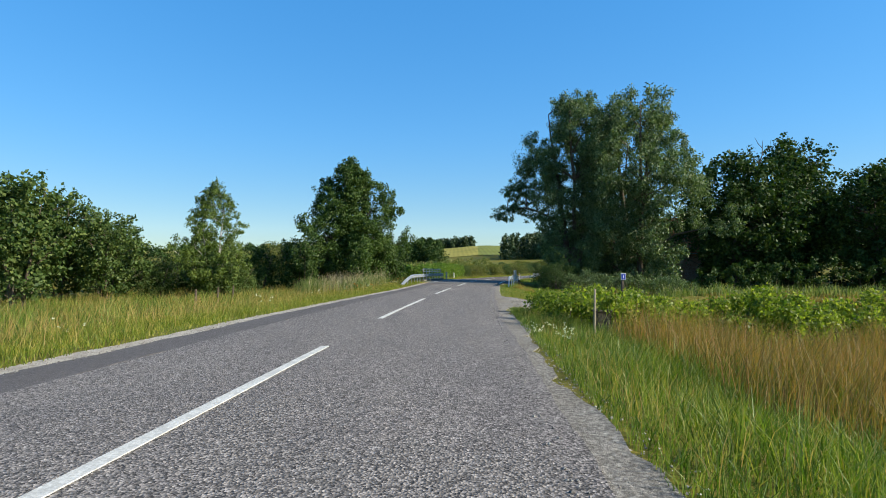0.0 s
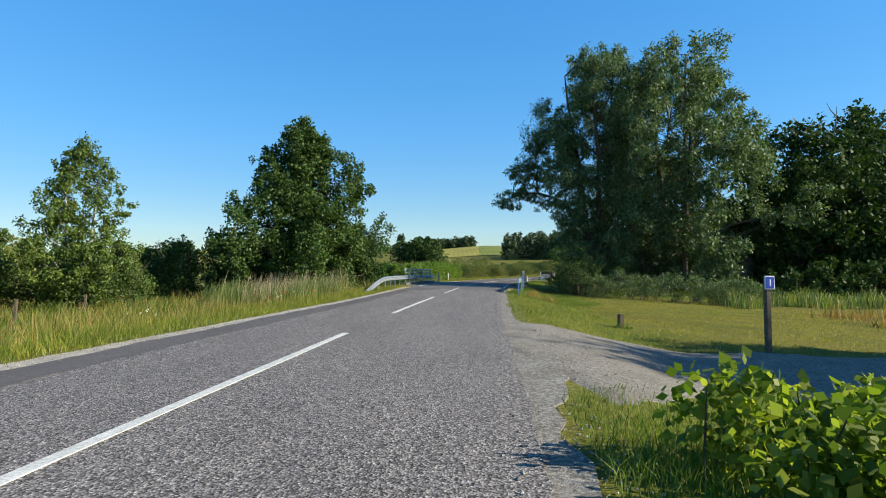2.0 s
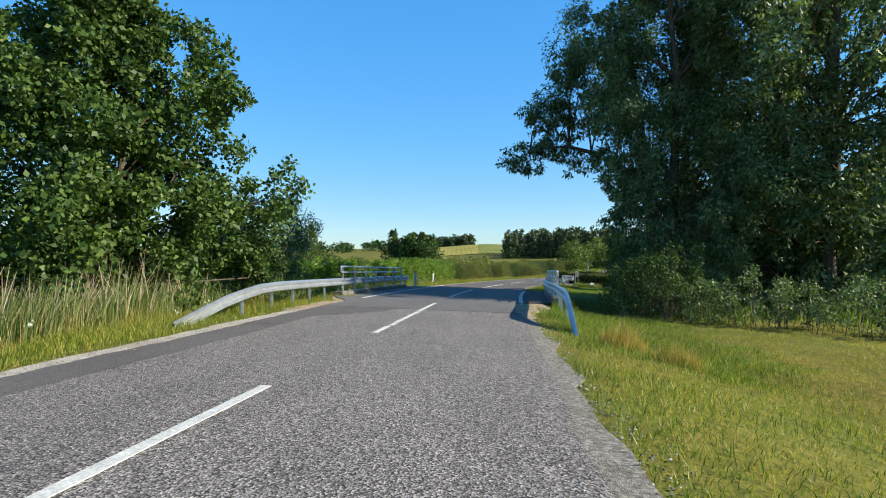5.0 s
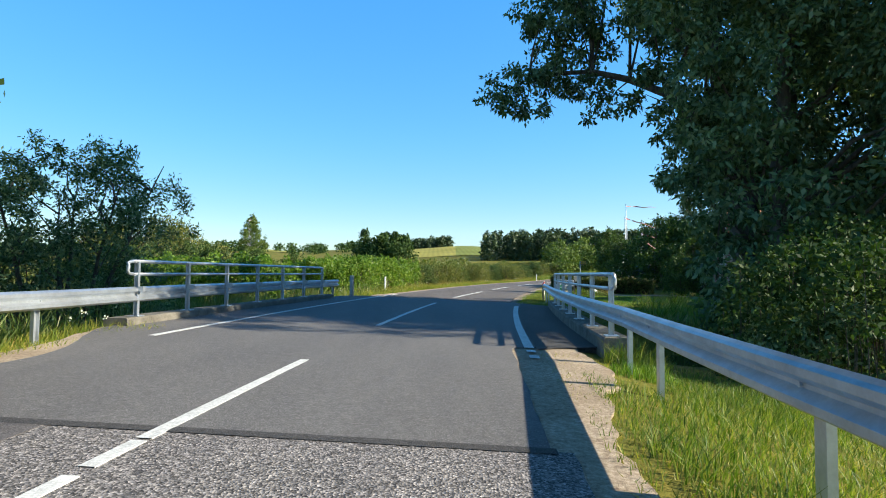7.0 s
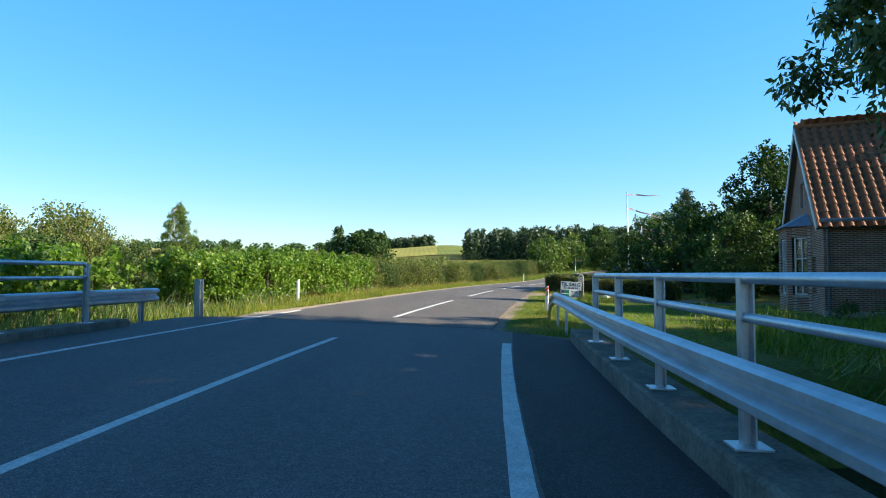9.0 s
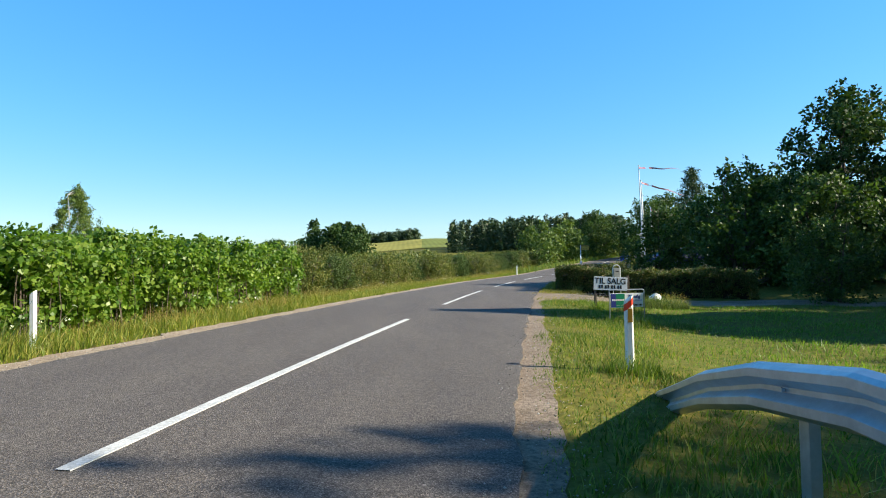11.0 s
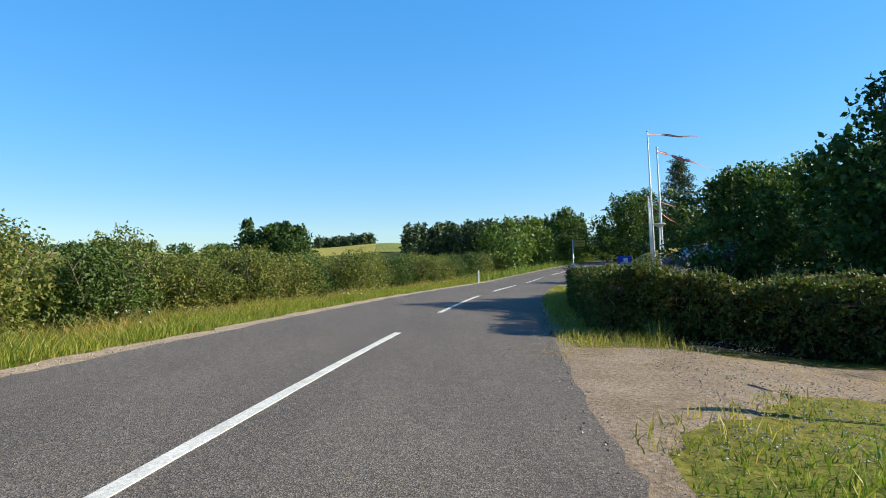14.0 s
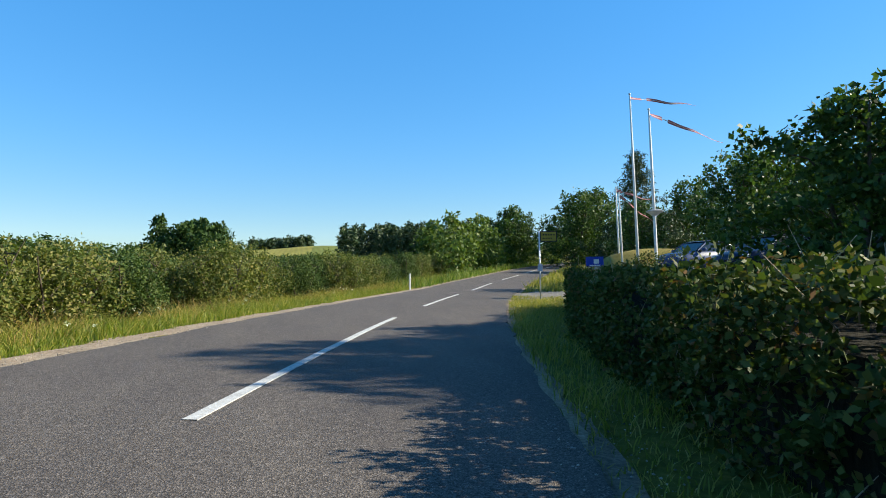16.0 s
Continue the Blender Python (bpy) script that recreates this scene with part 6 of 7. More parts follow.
bank("knotweed_bank", "dense bright green knotweed thicket beside the road", 4, [tuple(at_road(q, o)[:2]) for q, o in ((68.5, -9.3), (74, -9.3), (80, -9.2), (84, -9.4), (86.5, -10.2))], [3.4, 4.8, 4.8, 4.4, 3.0], [2.4, 2.85, 2.8, 2.7, 2.4], 1700, (0.125, 0.10), M_KNOT, per=64, wobble=0.12)
bank("knotweed_bank", "dense green knotweed thicket behind the railing", 9, [(-4.2, 74.5), (-8, 76), (-12, 80), (-16, 86)], [3.5, 4, 4.5, 4], [2.3, 2.5, 2.7, 2.6], 420, (0.16, 0.12), M_KNOT, per=60)
bank("bramble_patch", "light green leafy bramble patch in the verge", 5, [(4.1, 18.0), (4.9, 16.6), (6.4, 15.9), (8.6, 15.6), (14, 15.4)], [3.4, 5.0, 6.2, 6.6, 6.4], [0.75, 1.0, 1.12, 1.15, 1.1], 430, (0.085, 0.062), M_BRAMBLE, per=150, wobble=0.45)
def hedge(name, label, seed, line, width, height, n, leaf, per):
    """A clipped hedge: leaves on the sides and top of a core coloured as inner shade, with stray shoots."""
    rng = np.random.default_rng(seed)
    p = np.asarray(line, float)
    t = np.concatenate([[0], np.cumsum(np.linalg.norm(np.diff(p, axis=0), axis=1))])
    o = np.array([p[0, 0], p[0, 1], float(ground_z(*p[0]))])
    top = thing(name, *o, 0, label, "hedge")

    def frame_at(u):
        d = np.stack([np.interp(u, t, np.gradient(p[:, k], t)) for k in (0, 1)], 1)
        d /= np.linalg.norm(d, axis=1, keepdims=True)
        return np.stack([np.interp(u, t, p[:, k]) for k in (0, 1)], 1), np.stack([d[:, 1], -d[:, 0]], 1)
    u = rng.uniform(0, t[-1], n)
    c, nn = frame_at(u)
    a, z = rng.uniform(-1, 1, n), height * rng.random(n) ** 0.8
    kind = rng.random(n)
    a = np.where(kind > 0.42, np.sign(a) * (1 - 0.08 * rng.random(n)), a)
    z = np.where(kind <= 0.42, height - 0.04 * rng.random(n), z)
    wave = 1 + 0.05 * np.sin(u * 2.1 + seed) + 0.045 * np.sin(u * 5.3) + 0.03 * np.sin(u * 11.7)
    # leaves over both ends too
    ends = rng.random(n) < 0.07
    u = np.where(ends, np.where(rng.random(n) < 0.5, 0.04, t[-1] - 0.04), u)
    c, nn = frame_at(u)
    a, z = np.where(ends, rng.uniform(-1, 1, n), a), np.where(ends, height * rng.random(n), z)
    xy = c + nn * (a * width / 2 * wave)[:, None]
    cen = np.column_stack([xy, ground_z(xy[:, 0], xy[:, 1]) + z * wave]) - o
    cr = 0.09 + 0.06 * rng.random(n)
    v, q = leaves(cen, np.stack([cr, cr, cr], 1), per, leaf[0], leaf[1], rng, 0.0, hollow=0.2)
    part("foliage", mesh_np("foliage", v, q, M_HEDGE), M_HEDGE, top)
    su = np.linspace(0.3, t[-1] - 0.3, 30)
    cc, _ = frame_at(su)
    path = np.column_stack([cc, ground_z(cc[:, 0], cc[:, 1])]) - o
    # a solid box, near black to stand for the shade inside the hedge
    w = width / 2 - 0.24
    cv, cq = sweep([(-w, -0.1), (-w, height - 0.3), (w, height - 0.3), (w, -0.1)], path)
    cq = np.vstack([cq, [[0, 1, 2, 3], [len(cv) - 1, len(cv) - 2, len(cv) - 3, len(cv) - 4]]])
    part("core", mesh_np("core", cv, cq, M_HEDGE_SHADE), M_HEDGE_SHADE, top)
    shoots = []
    for i in range(520):
        k = rng.integers(n)
        b = cen[k]
        up = np.array([rng.normal() * 0.1, rng.normal() * 0.1, 0.14 + 0.16 * rng.random()]) if kind[k] <= 0.42 else np.array([rng.normal() * 0.05, rng.normal() * 0.05, 0.06 + 0.16 * rng.random()])
        shoots.append(tube([b - up * 0.6, b, b + up], [0.0045, 0.004, 0.002], 4, False))
    tagged(part("stray_shoot", mesh_np("stray_shoot", *join(shoots), M_STAKE), M_STAKE, top), kind="stuff")


# inner shade put into the colour: almost black, with a bark grain
M_HEDGE_SHADE = bark("hedge_inner_shade", (0.008, 0.008, 0.005), (0.022, 0.02, 0.012), (0.05, 0.04, 0.026), 22)
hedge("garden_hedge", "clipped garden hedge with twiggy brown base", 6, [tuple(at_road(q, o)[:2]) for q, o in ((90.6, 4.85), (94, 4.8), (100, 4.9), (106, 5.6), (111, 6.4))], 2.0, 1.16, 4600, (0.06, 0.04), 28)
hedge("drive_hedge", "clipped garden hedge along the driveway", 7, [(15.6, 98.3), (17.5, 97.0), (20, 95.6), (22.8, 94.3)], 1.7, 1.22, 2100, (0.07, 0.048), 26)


def litter(name, label, seed, spots, n, mat):
    """Dry clippings and straw lying on the ground."""
    rng = np.random.default_rng(seed)
    k = rng.integers(0, len(spots), n)
    sp = np.array(spots)[k]
    x, y = sp[:, 0] + rng.normal(size=n) * sp[:, 2], sp[:, 1] + rng.normal(size=n) * sp[:, 2] * 0.6
    base = np.column_stack([x, y, ground_z(x, y) + 0.03 + 0.05 * rng.random(n)])
    v, q = leaves(base, np.full((n, 3), 0.01), 1, 0.22, 0.012, rng, 0.0, outward=0.0)
    v[:, 2] = np.repeat(base[:, 2], 4) + (v[:, 2] - np.repeat(base[:, 2], 4)) * 0.22
    tagged(part(name, mesh_np(name, v, q, mat), None), label, "litter", kind="stuff")


litter("straw_litter", "dry straw and clippings under the hedge", 3, [(14.6, 96.4, 0.7), (16, 95.6, 0.7), (17.5, 94.8, 0.7), (15.3, 94.6, 1.1), (13.2, 95.5, 0.6), (13.4, 84.6, 0.8), (12.9, 83.0, 0.5), (18.5, 94, 0.9)], 1500, M_STRAW)
bank("red_shrub", "low reddish shrub at the end of the hedge", 8, [(25.4, 117.6), (27.0, 118.6), (28.8, 118.8)], 1.6, 1.35, 60, (0.09, 0.06), M_HEDGE, per=70)
bank("low_shrubs", "low shaded shrubs behind the hedge", 10, [(18.5, 102), (22.0, 107.0), (24.8, 111)], [3.2, 4.2, 4.0], [1.05, 1.15, 1.1], 240, (0.09, 0.06), M_HEDGE, per=60)
bank("stream_thicket", "dark thicket of nettles and willow at the stream", 12, [(9.3, 56.6), (11.5, 56.2), (14.6, 53.6), (18, 51), (22, 49.5)], [1.8, 2.6, 3.2, 3.2, 3.0], [1.3, 1.8, 2.0, 1.8, 1.4], 330, (0.12, 0.05), M_WILLOW, per=60)
bank("stream_thicket", "dark overgrown thicket below the willows", 13, [(9.6, 55.2), (11.5, 57), (12.4, 60), (13.0, 62)], [2.6, 3.6, 3.6, 3.0], [2.0, 3.0, 3.2, 2.6], 330, (0.12, 0.06), M_DARKLEAF, per=60)
bank("stream_thicket", "dark thicket along the wood's edge", 14, [(24, 53), (30, 55), (40, 56), (55, 54), (75, 48)], [3, 4, 4, 5, 5], [2.2, 3.0, 3.0, 3.2, 3.2], 320, (0.26, 0.18), M_DARKLEAF, per=36)
bank("house_shrubs", "shaded shrubs growing against the house", 15, [(21.6, 79.4), (25.5, 77.6), (31, 75.0)], [1.2, 1.6, 1.8], [0.7, 0.9, 1.2], 90, (0.10, 0.06), M_ALDER, per=50)


# ---- flagpoles, lamp, bus stop, info board ----
def pennant(parent, z, length, seed, sag):
    """A long narrow streamer, red with a white cross stripe, curling in the wind."""
    rng = np.random.default_rng(seed)
    n = 26
    u = np.linspace(0, 1, n)
    x = 0.07 + length * u
    yv = 0.12 * np.sin(u * 9 + seed) * u
    zc = z - sag * u - 0.10 * np.sin(u * 11 + seed * 2) * u
    half = 0.10 * (1 - u) ** 0.8 + 0.012
    out = {"red": [], "white": []}
    rows = [(-1, -0.22, "red"), (-0.22, 0.22, "white"), (0.22, 1, "red")]
    for a, b, col in rows:
        v, q = [], []
        for k in range(n):
            roll = 1.1 * math.sin(u[k] * 7 + seed)
            for m in (a, b):
                v.append((x[k], yv[k] + half[k] * m * math.sin(roll) * 0.7, zc[k] + half[k] * m * math.cos(roll * 0.7)))
        for k in range(n - 1):
            if col == "red" and 4 <= k <= 5:
                continue
            q.append([2 * k, 2 * k + 2, 2 * k + 3, 2 * k + 1])
        off = np.array([0, 0.004, 0])
        V = np.vstack([np.array(v) - off, np.array(v) + off])
        Q = np.vstack([np.array(q), np.array(q)[:, ::-1] + len(v)])
        out[col].append((V, Q))
    pen = mesh_part("pennant", join(out["red"]), M_FLAGRED, parent, "red pennant streaming in the wind")
    mesh_part("white_stripe", join(out["white"]), M_FLAGWHITE, pen)


M_FLAGRED = plain("red_cloth", (0.55, 0.12, 0.12), 0.8, 0, 0.1, 8)
M_FLAGWHITE = plain("white_cloth", (0.8, 0.8, 0.8), 0.8, 0, 0.05, 8)


def flagpole(x, y, topz, length, seed, sag, turn=0):
    z = float(ground_z(x, y))
    h = topz - z
    top = thing("flagpole", x, y, z, turn, "white flagpole flying a long red and white pennant", "flagpole", "flagpoles")
    mesh_part("pole", tube([(0, 0, -0.2), (0, 0, h * 0.5), (0, 0, h)], [0.085, 0.07, 0.04], 12), M_WHITE, top, smooth=True)
    bm = bmesh.new()
    bmesh.ops.create_uvsphere(bm, u_segments=10, v_segments=6, radius=0.07)
    bmesh.ops.translate(bm, vec=(0, 0, h + 0.05), verts=bm.verts)
    part("finial", bm, M_WHITE, top)
    mesh_part("cord", tube([(0.1, 0, 1.2), (0.1, 0.01, h * 0.6), (0.06, 0, h - 0.1)], 0.006, 4), M_WHITE, top)
    pennant(top, h - 0.2, length, seed, sag)
    top.matrix_basis = pose(x, y, z, 0, -1.3, turn)


flagpole(32.05, 126.2, 11.5, 4.4, 1, 0.25)
flagpole(30.45, 122.3, 9.3, 4.2, 2, 1.3)
flagpole(39.6, 140.0, 8.4, 3.4, 3, 0.9)
flagpole(38.6, 138.0, 7.6, 3.2, 4, 2.4)


def street_lamp(x, y, topz):
    z = float(ground_z(x, y))
    h = topz - z
    top = thing("bowl_lamp", x, y, z, 0, "white street lamp with a shallow bowl head", "street lamp")
    mesh_part("pole", tube([(0, 0, -0.2), (0, 0, h - 0.3)], [0.06, 0.045], 10), M_WHITE, top, smooth=True)
    bm = bmesh.new()
    bmesh.ops.create_cone(bm, cap_ends=True, segments=20, radius1=0.1, radius2=0.42, depth=0.2)
    bmesh.ops.translate(bm, vec=(0, 0, h - 0.25), verts=bm.verts)
    part("bowl", bm, M_WHITE, top)
    bm = bmesh.new()
    bmesh.ops.create_cone(bm, cap_ends=True, segments=20, radius1=0.43, radius2=0.3, depth=0.07)
    bmesh.ops.translate(bm, vec=(0, 0, h - 0.11), verts=bm.verts)
    part("cover", bm, plain("lamp_grey", (0.5, 0.5, 0.5), 0.4), top)


street_lamp(29.55, 121.1, 4.15)


def bus_stop(x, y):
    z = float(ground_z(x, y))
    h = 3.1 - z
    top = thing("bus_stop_sign", x, y, z, -12, "slim bus stop pole with a framed yellow sign", "sign")
    mesh_part("pole", tube([(0, 0, -0.2), (0, 0, h)], 0.035, 8), M_STEEL, top, smooth=True)
    fr = bmesh.new()
    box_bm(0.82, 0.05, 0.04, (0.42, 0, h - 0.06), bm=fr)
    box_bm(0.82, 0.05, 0.04, (0.42, 0, h - 0.52), bm=fr)
    box_bm(0.04, 0.05, 0.42, (0.05, 0, h - 0.48), bm=fr)
    box_bm(0.04, 0.05, 0.42, (0.81, 0, h - 0.48), bm=fr)
    part("frame", fr, M_BLACK, top, "dark sign frame")
    pan = part("panel", box_bm(0.71, 0.03, 0.41, (0.43, 0, h - 0.475), 0.003), plain("dull_yellow", (0.42, 0.30, 0.04), 0.5), top, "yellow sign panel")
    bars(pan, 0.14, 0.74, h - 0.2, 0.07, 5, M_BLACK, -0.018)
    bars(pan, 0.14, 0.6, h - 0.36, 0.05, 6, M_BLACK, -0.018)
    part("timetable", box_bm(0.22, 0.03, 0.34, (0.0, -0.045, 1.3), 0.004), M_GREYP, top, "timetable case")


bus_stop(23.85, 121.8)


def info_board(x, y, turn=0):
    z = float(ground_z(x, y))
    top = thing("info_board", x, y, z, turn, "grey roadside board with a blue panel on top", "sign")
    g = plain("board_grey", (0.30, 0.31, 0.32), 0.6)
    part("stand", box_bm(1.0, 0.3, 1.25, (0, 0, -0.15), 0.02), g, top)
    pan = part("blue_panel", box_bm(1.15, 0.12, 0.66, (0, -0.02, 1.15), 0.01), M_BLUE, top)
    part("symbol", box_bm(0.34, 0.02, 0.3, (0.1, -0.09, 1.34), 0.005), M_WHITE, pan, "white symbol")
    part("label_bar", box_bm(0.7, 0.02, 0.06, (0, -0.09, 1.2)), M_WHITE, pan)


info_board(32.3, 131.5, -20)


# ---- parked cars ----
def car_paint(name, col):
    m, nt, b = material(name, 0.4, 0.0, 0.3)
    b.inputs["Base Color"].default_value = (*col, 1)
    b.inputs["Coat Weight"].default_value = 0.12
    b.inputs["Coat Roughness"].default_value = 0.05
    bump(nt, b, noise_tex(nt, coords(nt), 3, 2), 0.02, 0.01)
    return m


M_CARGLASS = plain("tinted_car_glass", (0.02, 0.025, 0.03), 0.06, 0, 0.05, 5, 0.7)
M_TYRE = plain("tyre_rubber", (0.02, 0.02, 0.02), 0.85)
M_RIM = plain("alloy_rim", (0.5, 0.5, 0.52), 0.35, 0.8)
M_LENS = plain("headlamp_lens", (0.65, 0.68, 0.72), 0.08, 0, 0.05, 6, 0.7)
M_TAIL = plain("tail_lamp", (0.35, 0.01, 0.01), 0.15)


def car(x, y, turn, paint, label, estate=False):
    """A car facing -x in its own frame: lofted body, glasshouse, wheels and lamps."""
    z = float(ground_z(x, y)) + 0.03
    top = thing("parked_car", x, y, z, turn, label, "car", "parked cars")
    # stations along the length: x, half width, sill z, shoulder z
    st = [(-2.2, 0.55, 0.42, 0.62), (-2.12, 0.76, 0.30, 0.72), (-1.7, 0.86, 0.22, 0.86), (-0.9, 0.89, 0.2, 0.98), (0.2, 0.90, 0.2, 1.0), (1.3, 0.89, 0.2, 1.02), (1.95, 0.84, 0.26, 1.0), (2.16, 0.72, 0.36, 0.9)]
    bm = bmesh.new()
    rings = []
    for sx, w, z0, z1 in st:
        pr = [(-w * 0.86, z0), (-w, z0 + 0.12), (-w * 1.0, (z0 + z1) / 2), (-w * 0.95, z1 - 0.06), (-w * 0.82, z1), (0, z1 + 0.03), (w * 0.82, z1), (w * 0.95, z1 - 0.06), (w, (z0 + z1) / 2), (w, z0 + 0.12), (w * 0.86, z0), (0, z0 - 0.02)]
        rings.append([bm.verts.new((sx, a, b)) for a, b in pr])
    for r0, r1 in zip(rings, rings[1:]):
        for i in range(12):
            bm.faces.new((r0[i], r1[i], r1[(i + 1) % 12], r0[(i + 1) % 12]))
    bm.faces.new(rings[0][::-1])
    bm.faces.new(rings[-1])
    bmesh.ops.recalc_face_normals(bm, faces=bm.faces)
    for f in bm.faces:
        f.smooth = True
    body = part("body", bm, paint, top)
    rear = 2.05 if estate else 1.7
    gs = [(-1.02, 0.80, 0.97, 0.99), (-0.25, 0.68, 1.0, 1.44), (0.6, 0.66, 1.0, 1.5), (rear - 0.75, 0.64, 1.0, 1.46), (rear, 0.68, 1.0, 1.04)]
    bm = bmesh.new()
    rings = []
    for sx, w, z0, z1 in gs:
        wb = 0.82
        rings.append([bm.verts.new(p) for p in ((sx, -wb, z0 - 0.03), (sx, -w, z1 - 0.05), (sx, -w * 0.85, z1), (sx, w * 0.85, z1), (sx, w, z1 - 0.05), (sx, wb, z0 - 0.03))])
    for r0, r1 in zip(rings, rings[1:]):
        for i in range(5):
            bm.faces.new((r0[i], r1[i], r1[i + 1], r0[i + 1]))
    bmesh.ops.recalc_face_normals(bm, faces=bm.faces)
    part("glasshouse", bm, M_CARGLASS, top, "dark tinted windows")
    bm = bmesh.new()
    rf = [(-0.3, 0.60, 1.435), (0.15, 0.62, 1.49), (0.6, 0.61, 1.515), (rear - 0.7, 0.58, 1.475)]
    lo = [[bm.verts.new((sx, a * w, zz + dz)) for a in (-1, -0.5, 0, 0.5, 1)] for dz in (0.0, 0.025) for sx, w, zz in rf]
    for base in (0, 4):
        for k in range(3):
            for i in range(4):
                bm.faces.new((lo[base + k][i], lo[base + k + 1][i], lo[base + k + 1][i + 1], lo[base + k][i + 1]))
    for k in range(3):
        for i in (0, 4):
            bm.faces.new((lo[k][i], lo[k + 1][i], lo[k + 5][i], lo[k + 4][i]))
    bmesh.ops.recalc_face_normals(bm, faces=bm.faces)
    part("roof", bm, paint, top)
    for side in (-1, 1):
        for a, b in (((-1.0, 0.815, 0.99), (-0.27, 0.69, 1.42)), ((0.42, 0.835, 1.0), (0.45, 0.69, 1.46)), ((rear - 0.02, 0.80, 1.02), (rear - 0.72, 0.665, 1.44))):
            mesh_part("pillar", tube([(a[0], side * a[1], a[2]), (b[0], side * b[1], b[2])], 0.03, 6), paint, top)
        part("mirror", box_bm(0.12, 0.2, 0.13, (-0.72, side * 0.95, 0.98), 0.03), paint, top)
        part("headlamp", box_bm(0.3, 0.3, 0.13, (-1.98, side * 0.62, 0.62), 0.04), M_LENS, body, "clear headlamp")
        part("tail_lamp", box_bm(0.14, 0.2, 0.2, (2.06, side * 0.68, 0.72), 0.03), M_TAIL, body, "red tail lamp")
        for wx in (-1.35, 1.3):
            bm = bmesh.new()
            bmesh.ops.create_cone(bm, cap_ends=True, segments=24, radius1=0.32, radius2=0.32, depth=0.21)
            bmesh.ops.transform(bm, matrix=pose(wx, side * 0.80, 0.30, 90, 0, 0), verts=bm.verts)
            bmesh.ops.bevel(bm, geom=[e for e in bm.edges if e.calc_face_angle(0) > 1], offset=0.03, segments=2, affect="EDGES")
            wheel = part("wheel", bm, M_TYRE, top)
            bm = bmesh.new()
            bmesh.ops.create_cone(bm, cap_ends=True, segments=20, radius1=0.2, radius2=0.2, depth=0.225)
            bmesh.ops.transform(bm, matrix=pose(wx, side * 0.80, 0.30, 90, 0, 0), verts=bm.verts)
            part("rim", bm, M_RIM, wheel)
    return top


car(30.9, 116.0, 8, car_paint("dark_blue_paint", (0.012, 0.02, 0.06)), "dark blue estate car parked behind the hedge", True)
car(32.4, 121.6, 8, car_paint("blue_paint", (0.02, 0.05, 0.16)), "blue hatchback parked beside the other car")


# ---- grassy bank behind the car park, field on the hill ----
def earth_bank():
    line = np.array([(37, 141), (43, 139), (50, 136.5)], float)
    u = np.linspace(0, 1, 24)
    c = np.stack([np.interp(u, [0, 0.5, 1], line[:, k]) for k in (0, 1)], 1)
    rows = []
    for k in np.linspace(-1, 1, 9):
        x, y = c[:, 0] + k * 0.6, c[:, 1] + k * 1.8
        rows.append(np.column_stack([x, y, ground_z(x, y) - 0.1 + 1.5 * (1 - abs(k) ** 2) * np.minimum(1, 6 * np.minimum(u, 1 - u) + 0.2)]))
    P = np.stack(rows, 1)
    i, j = np.meshgrid(np.arange(23), np.arange(8), indexing="ij")
    q = np.stack([i * 9 + j, (i + 1) * 9 + j, (i + 1) * 9 + j + 1, i * 9 + j + 1], -1).reshape(-1, 4)
    m = gravelly("dry_turf", (0.20, 0.17, 0.04), (0.34, 0.28, 0.08), (0.42, 0.33, 0.12))
    tagged(part("earth_bank", mesh_np("earth_bank", P.reshape(-1, 3), q, m, True), None), "low bank of dry yellow turf", "bank", kind="structure")


earth_bank()


def hill_field(name, a0, a1, r0, r1, col, label):
    rr, aa = np.meshgrid(np.linspace(r0, r1, 24), np.linspace(a0, a1, 24), indexing="ij")
    x, y = 5 + rr * np.sin(np.radians(aa)), 60 + rr * np.cos(np.radians(aa))
    v = np.stack([x, y, ground_z(x, y) + 0.35], -1).reshape(-1, 3)
    i, j = np.meshgrid(np.arange(23), np.arange(23), indexing="ij")
    q = np.stack([i * 24 + j, i * 24 + j + 1, (i + 1) * 24 + j + 1, (i + 1) * 24 + j], -1).reshape(-1, 4)
    m, nt, b = material(name + "_crop", 0.95, spec=0.1)
    w = nt.nodes.new("ShaderNodeTexWave")
    w.inputs["Scale"].default_value, w.inputs["Distortion"].default_value = 0.09, 1.5
    nt.links.new(coords(nt, (1, 0.35, 1)), w.inputs["Vector"])
    c = ramp(nt, w.outputs["Fac"], [(0.0, tuple(k * 0.9 for k in col)), (1.0, tuple(min(1, k * 1.06) for k in col))])
    n = ramp(nt, noise_tex(nt, coords(nt), 0.04, 6), [(0.3, (0.75, 0.8, 0.7)), (0.7, (1.1, 1.1, 1.0))])
    nt.links.new(mix(nt, 1.0, c, n, "MULTIPLY"), b.inputs["Base Color"])
    tagged(part(name, mesh_np(name, v, q, m, True), None), label, "field", kind="structure")


hill_field("field_yellow", -4.0, 2.2, 330, 520, (0.34, 0.30, 0.08), "yellow ripening crop field on the hillside")
hill_field("field_green", 2.2, 5.5, 330, 560, (0.20, 0.22, 0.06), "green field on the hillside")
hill_field("field_pale", -45, -14, 470, 660, (0.34, 0.32, 0.10), "pale cereal field on the far slope")


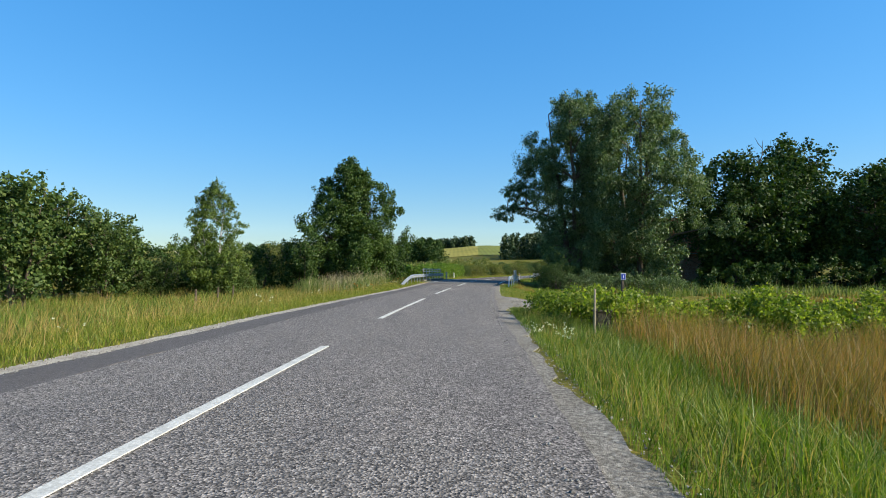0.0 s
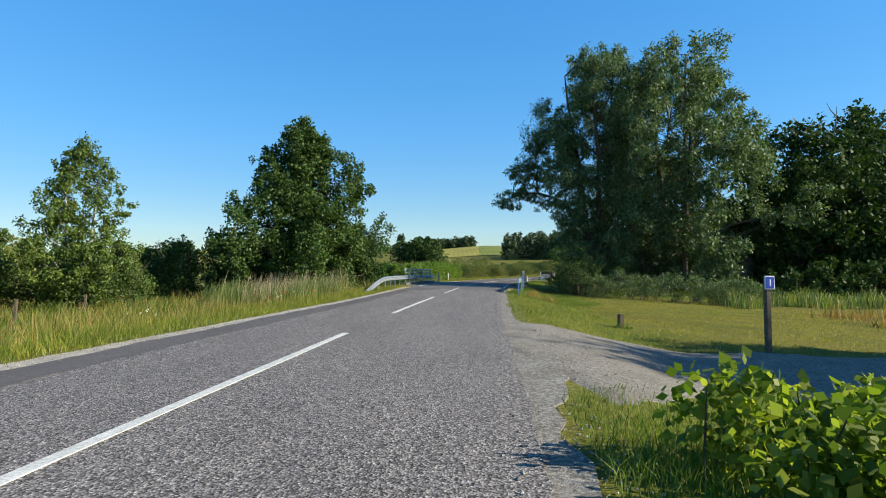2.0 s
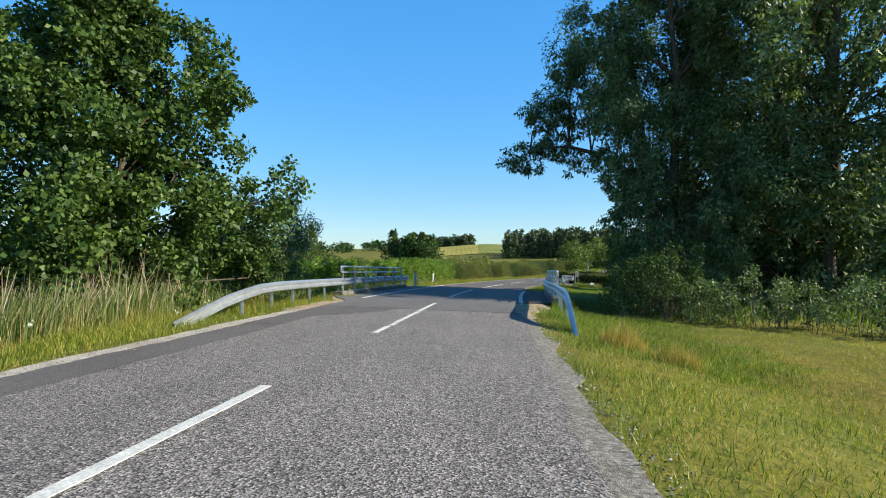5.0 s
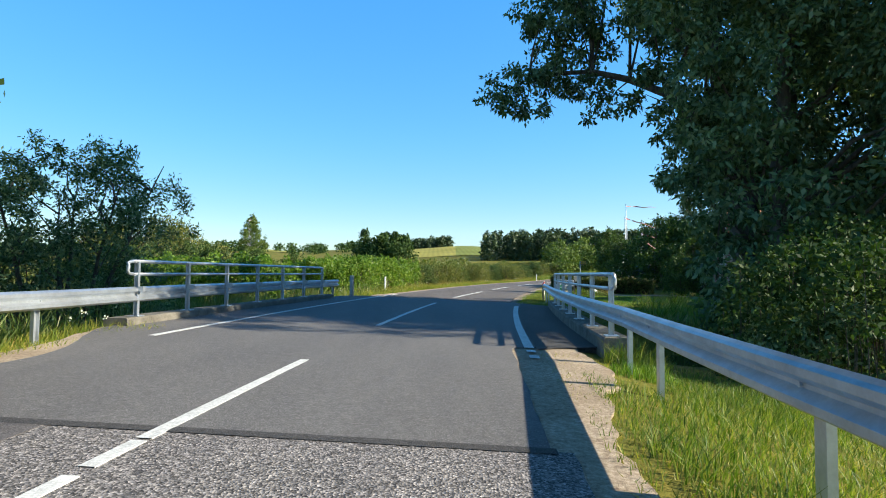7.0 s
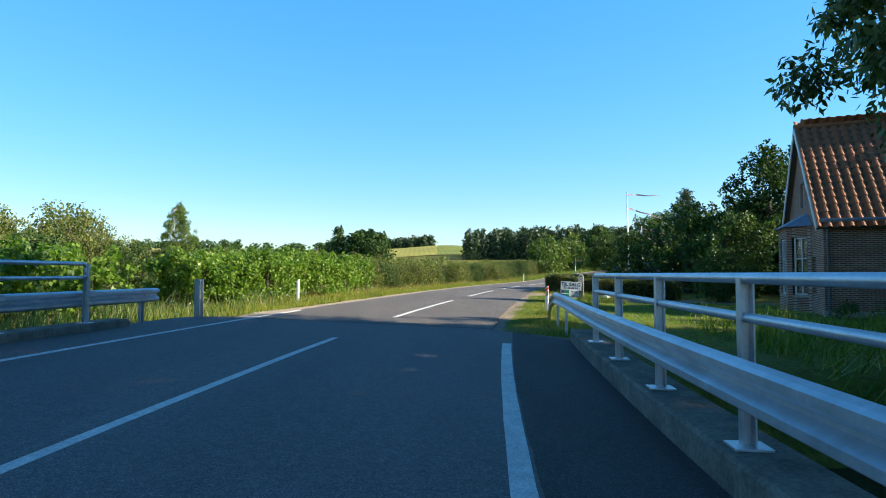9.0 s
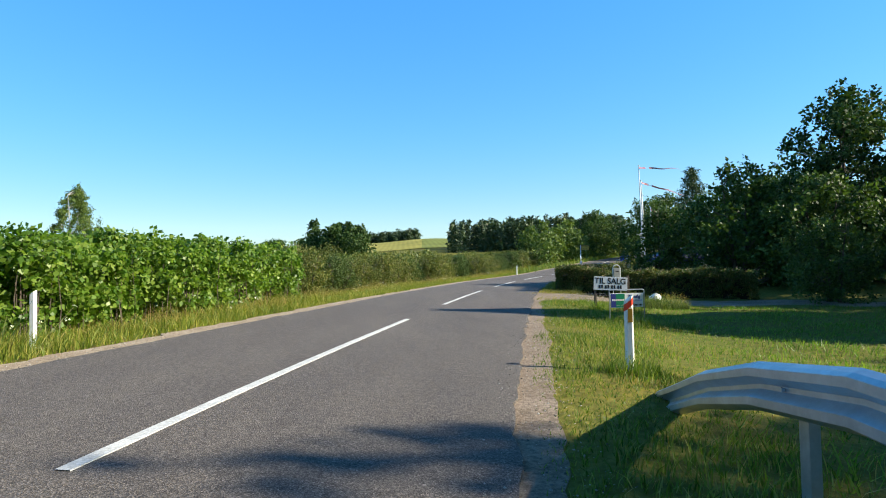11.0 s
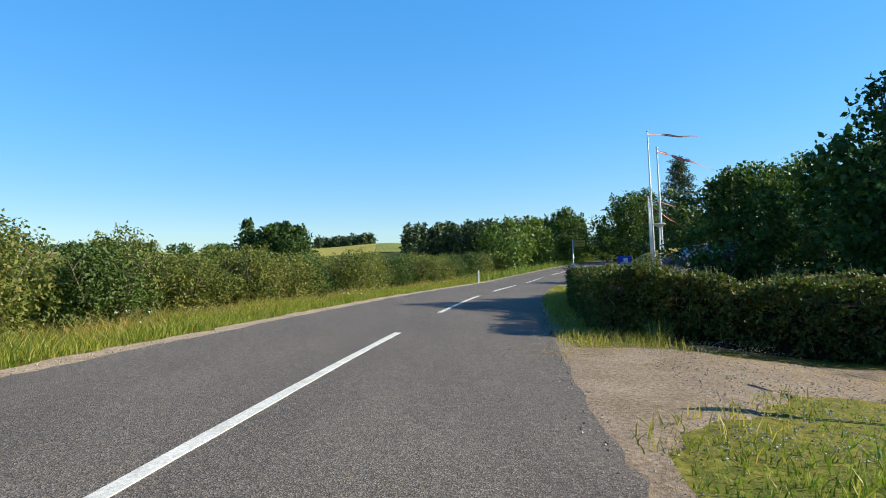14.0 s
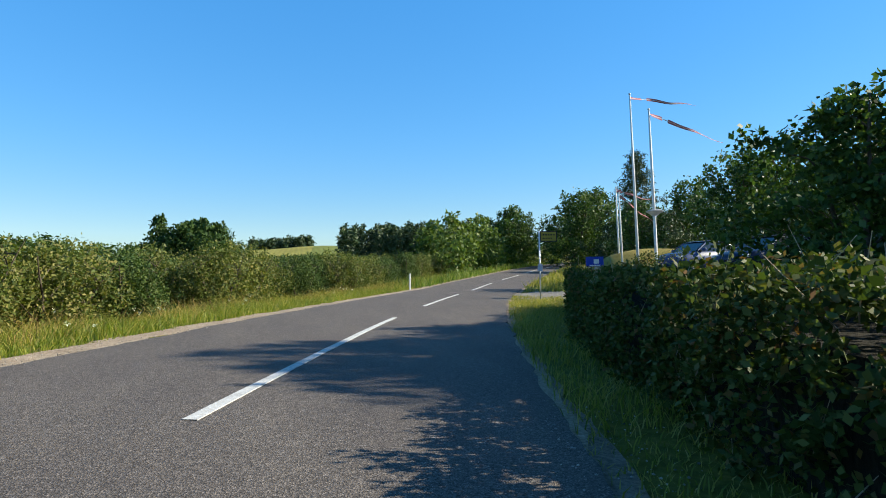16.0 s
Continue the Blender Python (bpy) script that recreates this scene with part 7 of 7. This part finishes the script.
# ---- loose stones along the road's edges ----
def loose_stones(name, label, seed, s0, s1, o0, o1, n, size, mat):
    """Small broken stones lying loose on the shoulder."""
    rng = np.random.default_rng(seed)
    s, o = rng.uniform(s0, s1, n), o0 + (o1 - o0) * rng.beta(2.2, 2.2, n)
    p = at_road(s, o)
    p[:, 2] = np.maximum(ground_z(p[:, 0], p[:, 1]) + 0.012, p[:, 2] - 0.028) + np.where((o > -3.3) & (o < 2.95), 0.028, 0.0)
    r = size * (0.35 + 0.9 * rng.random(n) ** 2.5)
    d = np.array([(1, 0, 0), (0, 1, 0), (-1, 0, 0), (0, -1, 0), (0, 0, 1), (0, 0, -1)], float)
    v = d[None] * rng.uniform(0.6, 1.2, (n, 6, 1)) * np.array([1, 1, 0.65]) * r[:, None, None]
    a = rng.random(n) * 6.283
    c, sn = np.cos(a)[:, None], np.sin(a)[:, None]
    v = np.stack([v[..., 0] * c - v[..., 1] * sn, v[..., 0] * sn + v[..., 1] * c, v[..., 2]], -1) + p[:, None]
    f = np.array([(0, 1, 4), (1, 2, 4), (2, 3, 4), (3, 0, 4), (1, 0, 5), (2, 1, 5), (3, 2, 5), (0, 3, 5)])
    q = (f[None] + 6 * np.arange(n)[:, None, None]).reshape(-1, 3)
    tagged(part(name, mesh_np(name, v.reshape(-1, 3), q, mat), None), label, "gravel", kind="stuff")


def stone_material():
    m, nt, b = material("loose_stone", 0.9, spec=0.2)
    nt.links.new(ramp(nt, island(nt), [(0.0, (0.10, 0.09, 0.085)), (0.5, (0.30, 0.28, 0.25)), (1.0, (0.55, 0.52, 0.47))]), b.inputs["Base Color"])
    return m


M_STONE = stone_material()
loose_stones("loose_gravel", "loose grey chippings along the lawn side of the road", 1, -7, 40, 2.75, 3.75, 9000, 0.018, M_STONE)
loose_stones("loose_gravel", "loose pale chippings along the meadow side of the road", 2, -7, 44, -3.85, -3.05, 3000, 0.013, M_STONE)
loose_stones("loose_gravel", "loose sandy stones on the shoulder past the bridge", 3, 62, 96, 2.5, 3.7, 3500, 0.013, M_STONE)
loose_stones("loose_gravel", "loose sandy stones along the verge past the bridge", 4, 63, 115, -4.0, -3.1, 3000, 0.013, M_STONE)
loose_stones("loose_gravel", "loose chippings spread over the lawn driveway", 5, 11, 17, 2.8, 4.6, 2500, 0.012, M_STONE)
loose_stones("loose_gravel", "loose stones at the mouth of the hedge driveway", 6, 83.5, 90, 2.5, 6.5, 6000, 0.013, M_STONE)
tagged(ribbon("road_shoulder_hedge", 94, 104, (2.82, lambda s: 2.9 + 0.16 * np.exp(-((s - 97.0) / 2.6) ** 2)), M_SAND, -0.012, ragged=0.06, seed=31), "bare sandy patch at the road's edge by the hedge", "shoulder", kind="structure")


def tuft(x, y, r, n, h, mat, label, seed, w=0.012):
    """A clump of long grass round one spot."""
    rng = np.random.default_rng(seed)
    a, d = rng.random(n) * 6.283, r * np.sqrt(rng.random(n))
    xy = np.column_stack([x + d * np.cos(a), y + d * np.sin(a) * 0.7])
    hh = h * (1.1 - 0.6 * (d / r) ** 2) * (0.7 + 0.5 * rng.random(n))
    v, q = blades(xy, ground_z(xy[:, 0], xy[:, 1]) - 0.02, hh, w, rng, 0.35)
    tagged(part("grass_tuft", mesh_np("grass_tuft", v, q, mat), None), label, "grass", kind="stuff")


tuft(15.6, 91.0, 0.75, 1500, 0.40, M_GRASS, "long unmown grass round the letterbox stand", 1)
tuft(16.9, 90.8, 0.9, 1500, 0.42, M_REED, "rank weeds beside the letterbox stand", 2)
tuft(17.4, 91.2, 0.6, 400, 0.50, M_STRAW, "dry reddish grass beside the letterbox stand", 3)
tuft(15.4, 97.0, 0.26, 260, 0.42, M_REED, "tuft of pale grass against the hedge", 4)
tuft(5.9, 44.6, 0.5, 500, 0.5, M_STRAW, "dry brown weeds at the lawn's corner", 5)
tuft(6.6, 43.6, 0.5, 400, 0.4, M_STRAW, "dry brown weeds at the lawn's edge", 6)
tuft(6.9, 31.6, 0.3, 220, 0.2, M_GRASS, "unmown grass round the bollard", 7)
tuft(13.7, 83.9, 0.6, 700, 0.22, M_REED, "long grass round the sale sign", 8)
tuft(15.3, 90.5, 0.55, 900, 0.46, M_GRASS, "unmown grass in front of the letterbox stand", 9)
tuft(16.2, 90.3, 0.6, 800, 0.44, M_REED, "unmown weeds in front of the letterbox stand", 10)

tuft(9.82, 77.35, 0.45, 420, 0.24, M_GRASS, "uneven grass round the foot of the marker post", 11)
tuft(12.5, 83.6, 0.7, 800, 0.26, M_GRASS, "uncut grass in front of the sale sign", 12)
tuft(7.0, 55.85, 0.55, 700, 0.42, M_GRASS, "rank grass at the end of the concrete beam", 13)
tuft(6.75, 54.8, 0.55, 420, 0.26, M_TURF, "lush grass beside the bridge approach", 14)
tuft(4.2, 12.9, 0.5, 500, 0.42, M_REED, "rank grass round the utility cabinet", 15)
tuft(13.3, 88.2, 0.4, 420, 0.26, M_GRASS, "unmown grass round the board's post", 16)
tuft(14.35, 88.15, 0.5, 600, 0.3, M_REED, "unmown grass round the board's post", 17)
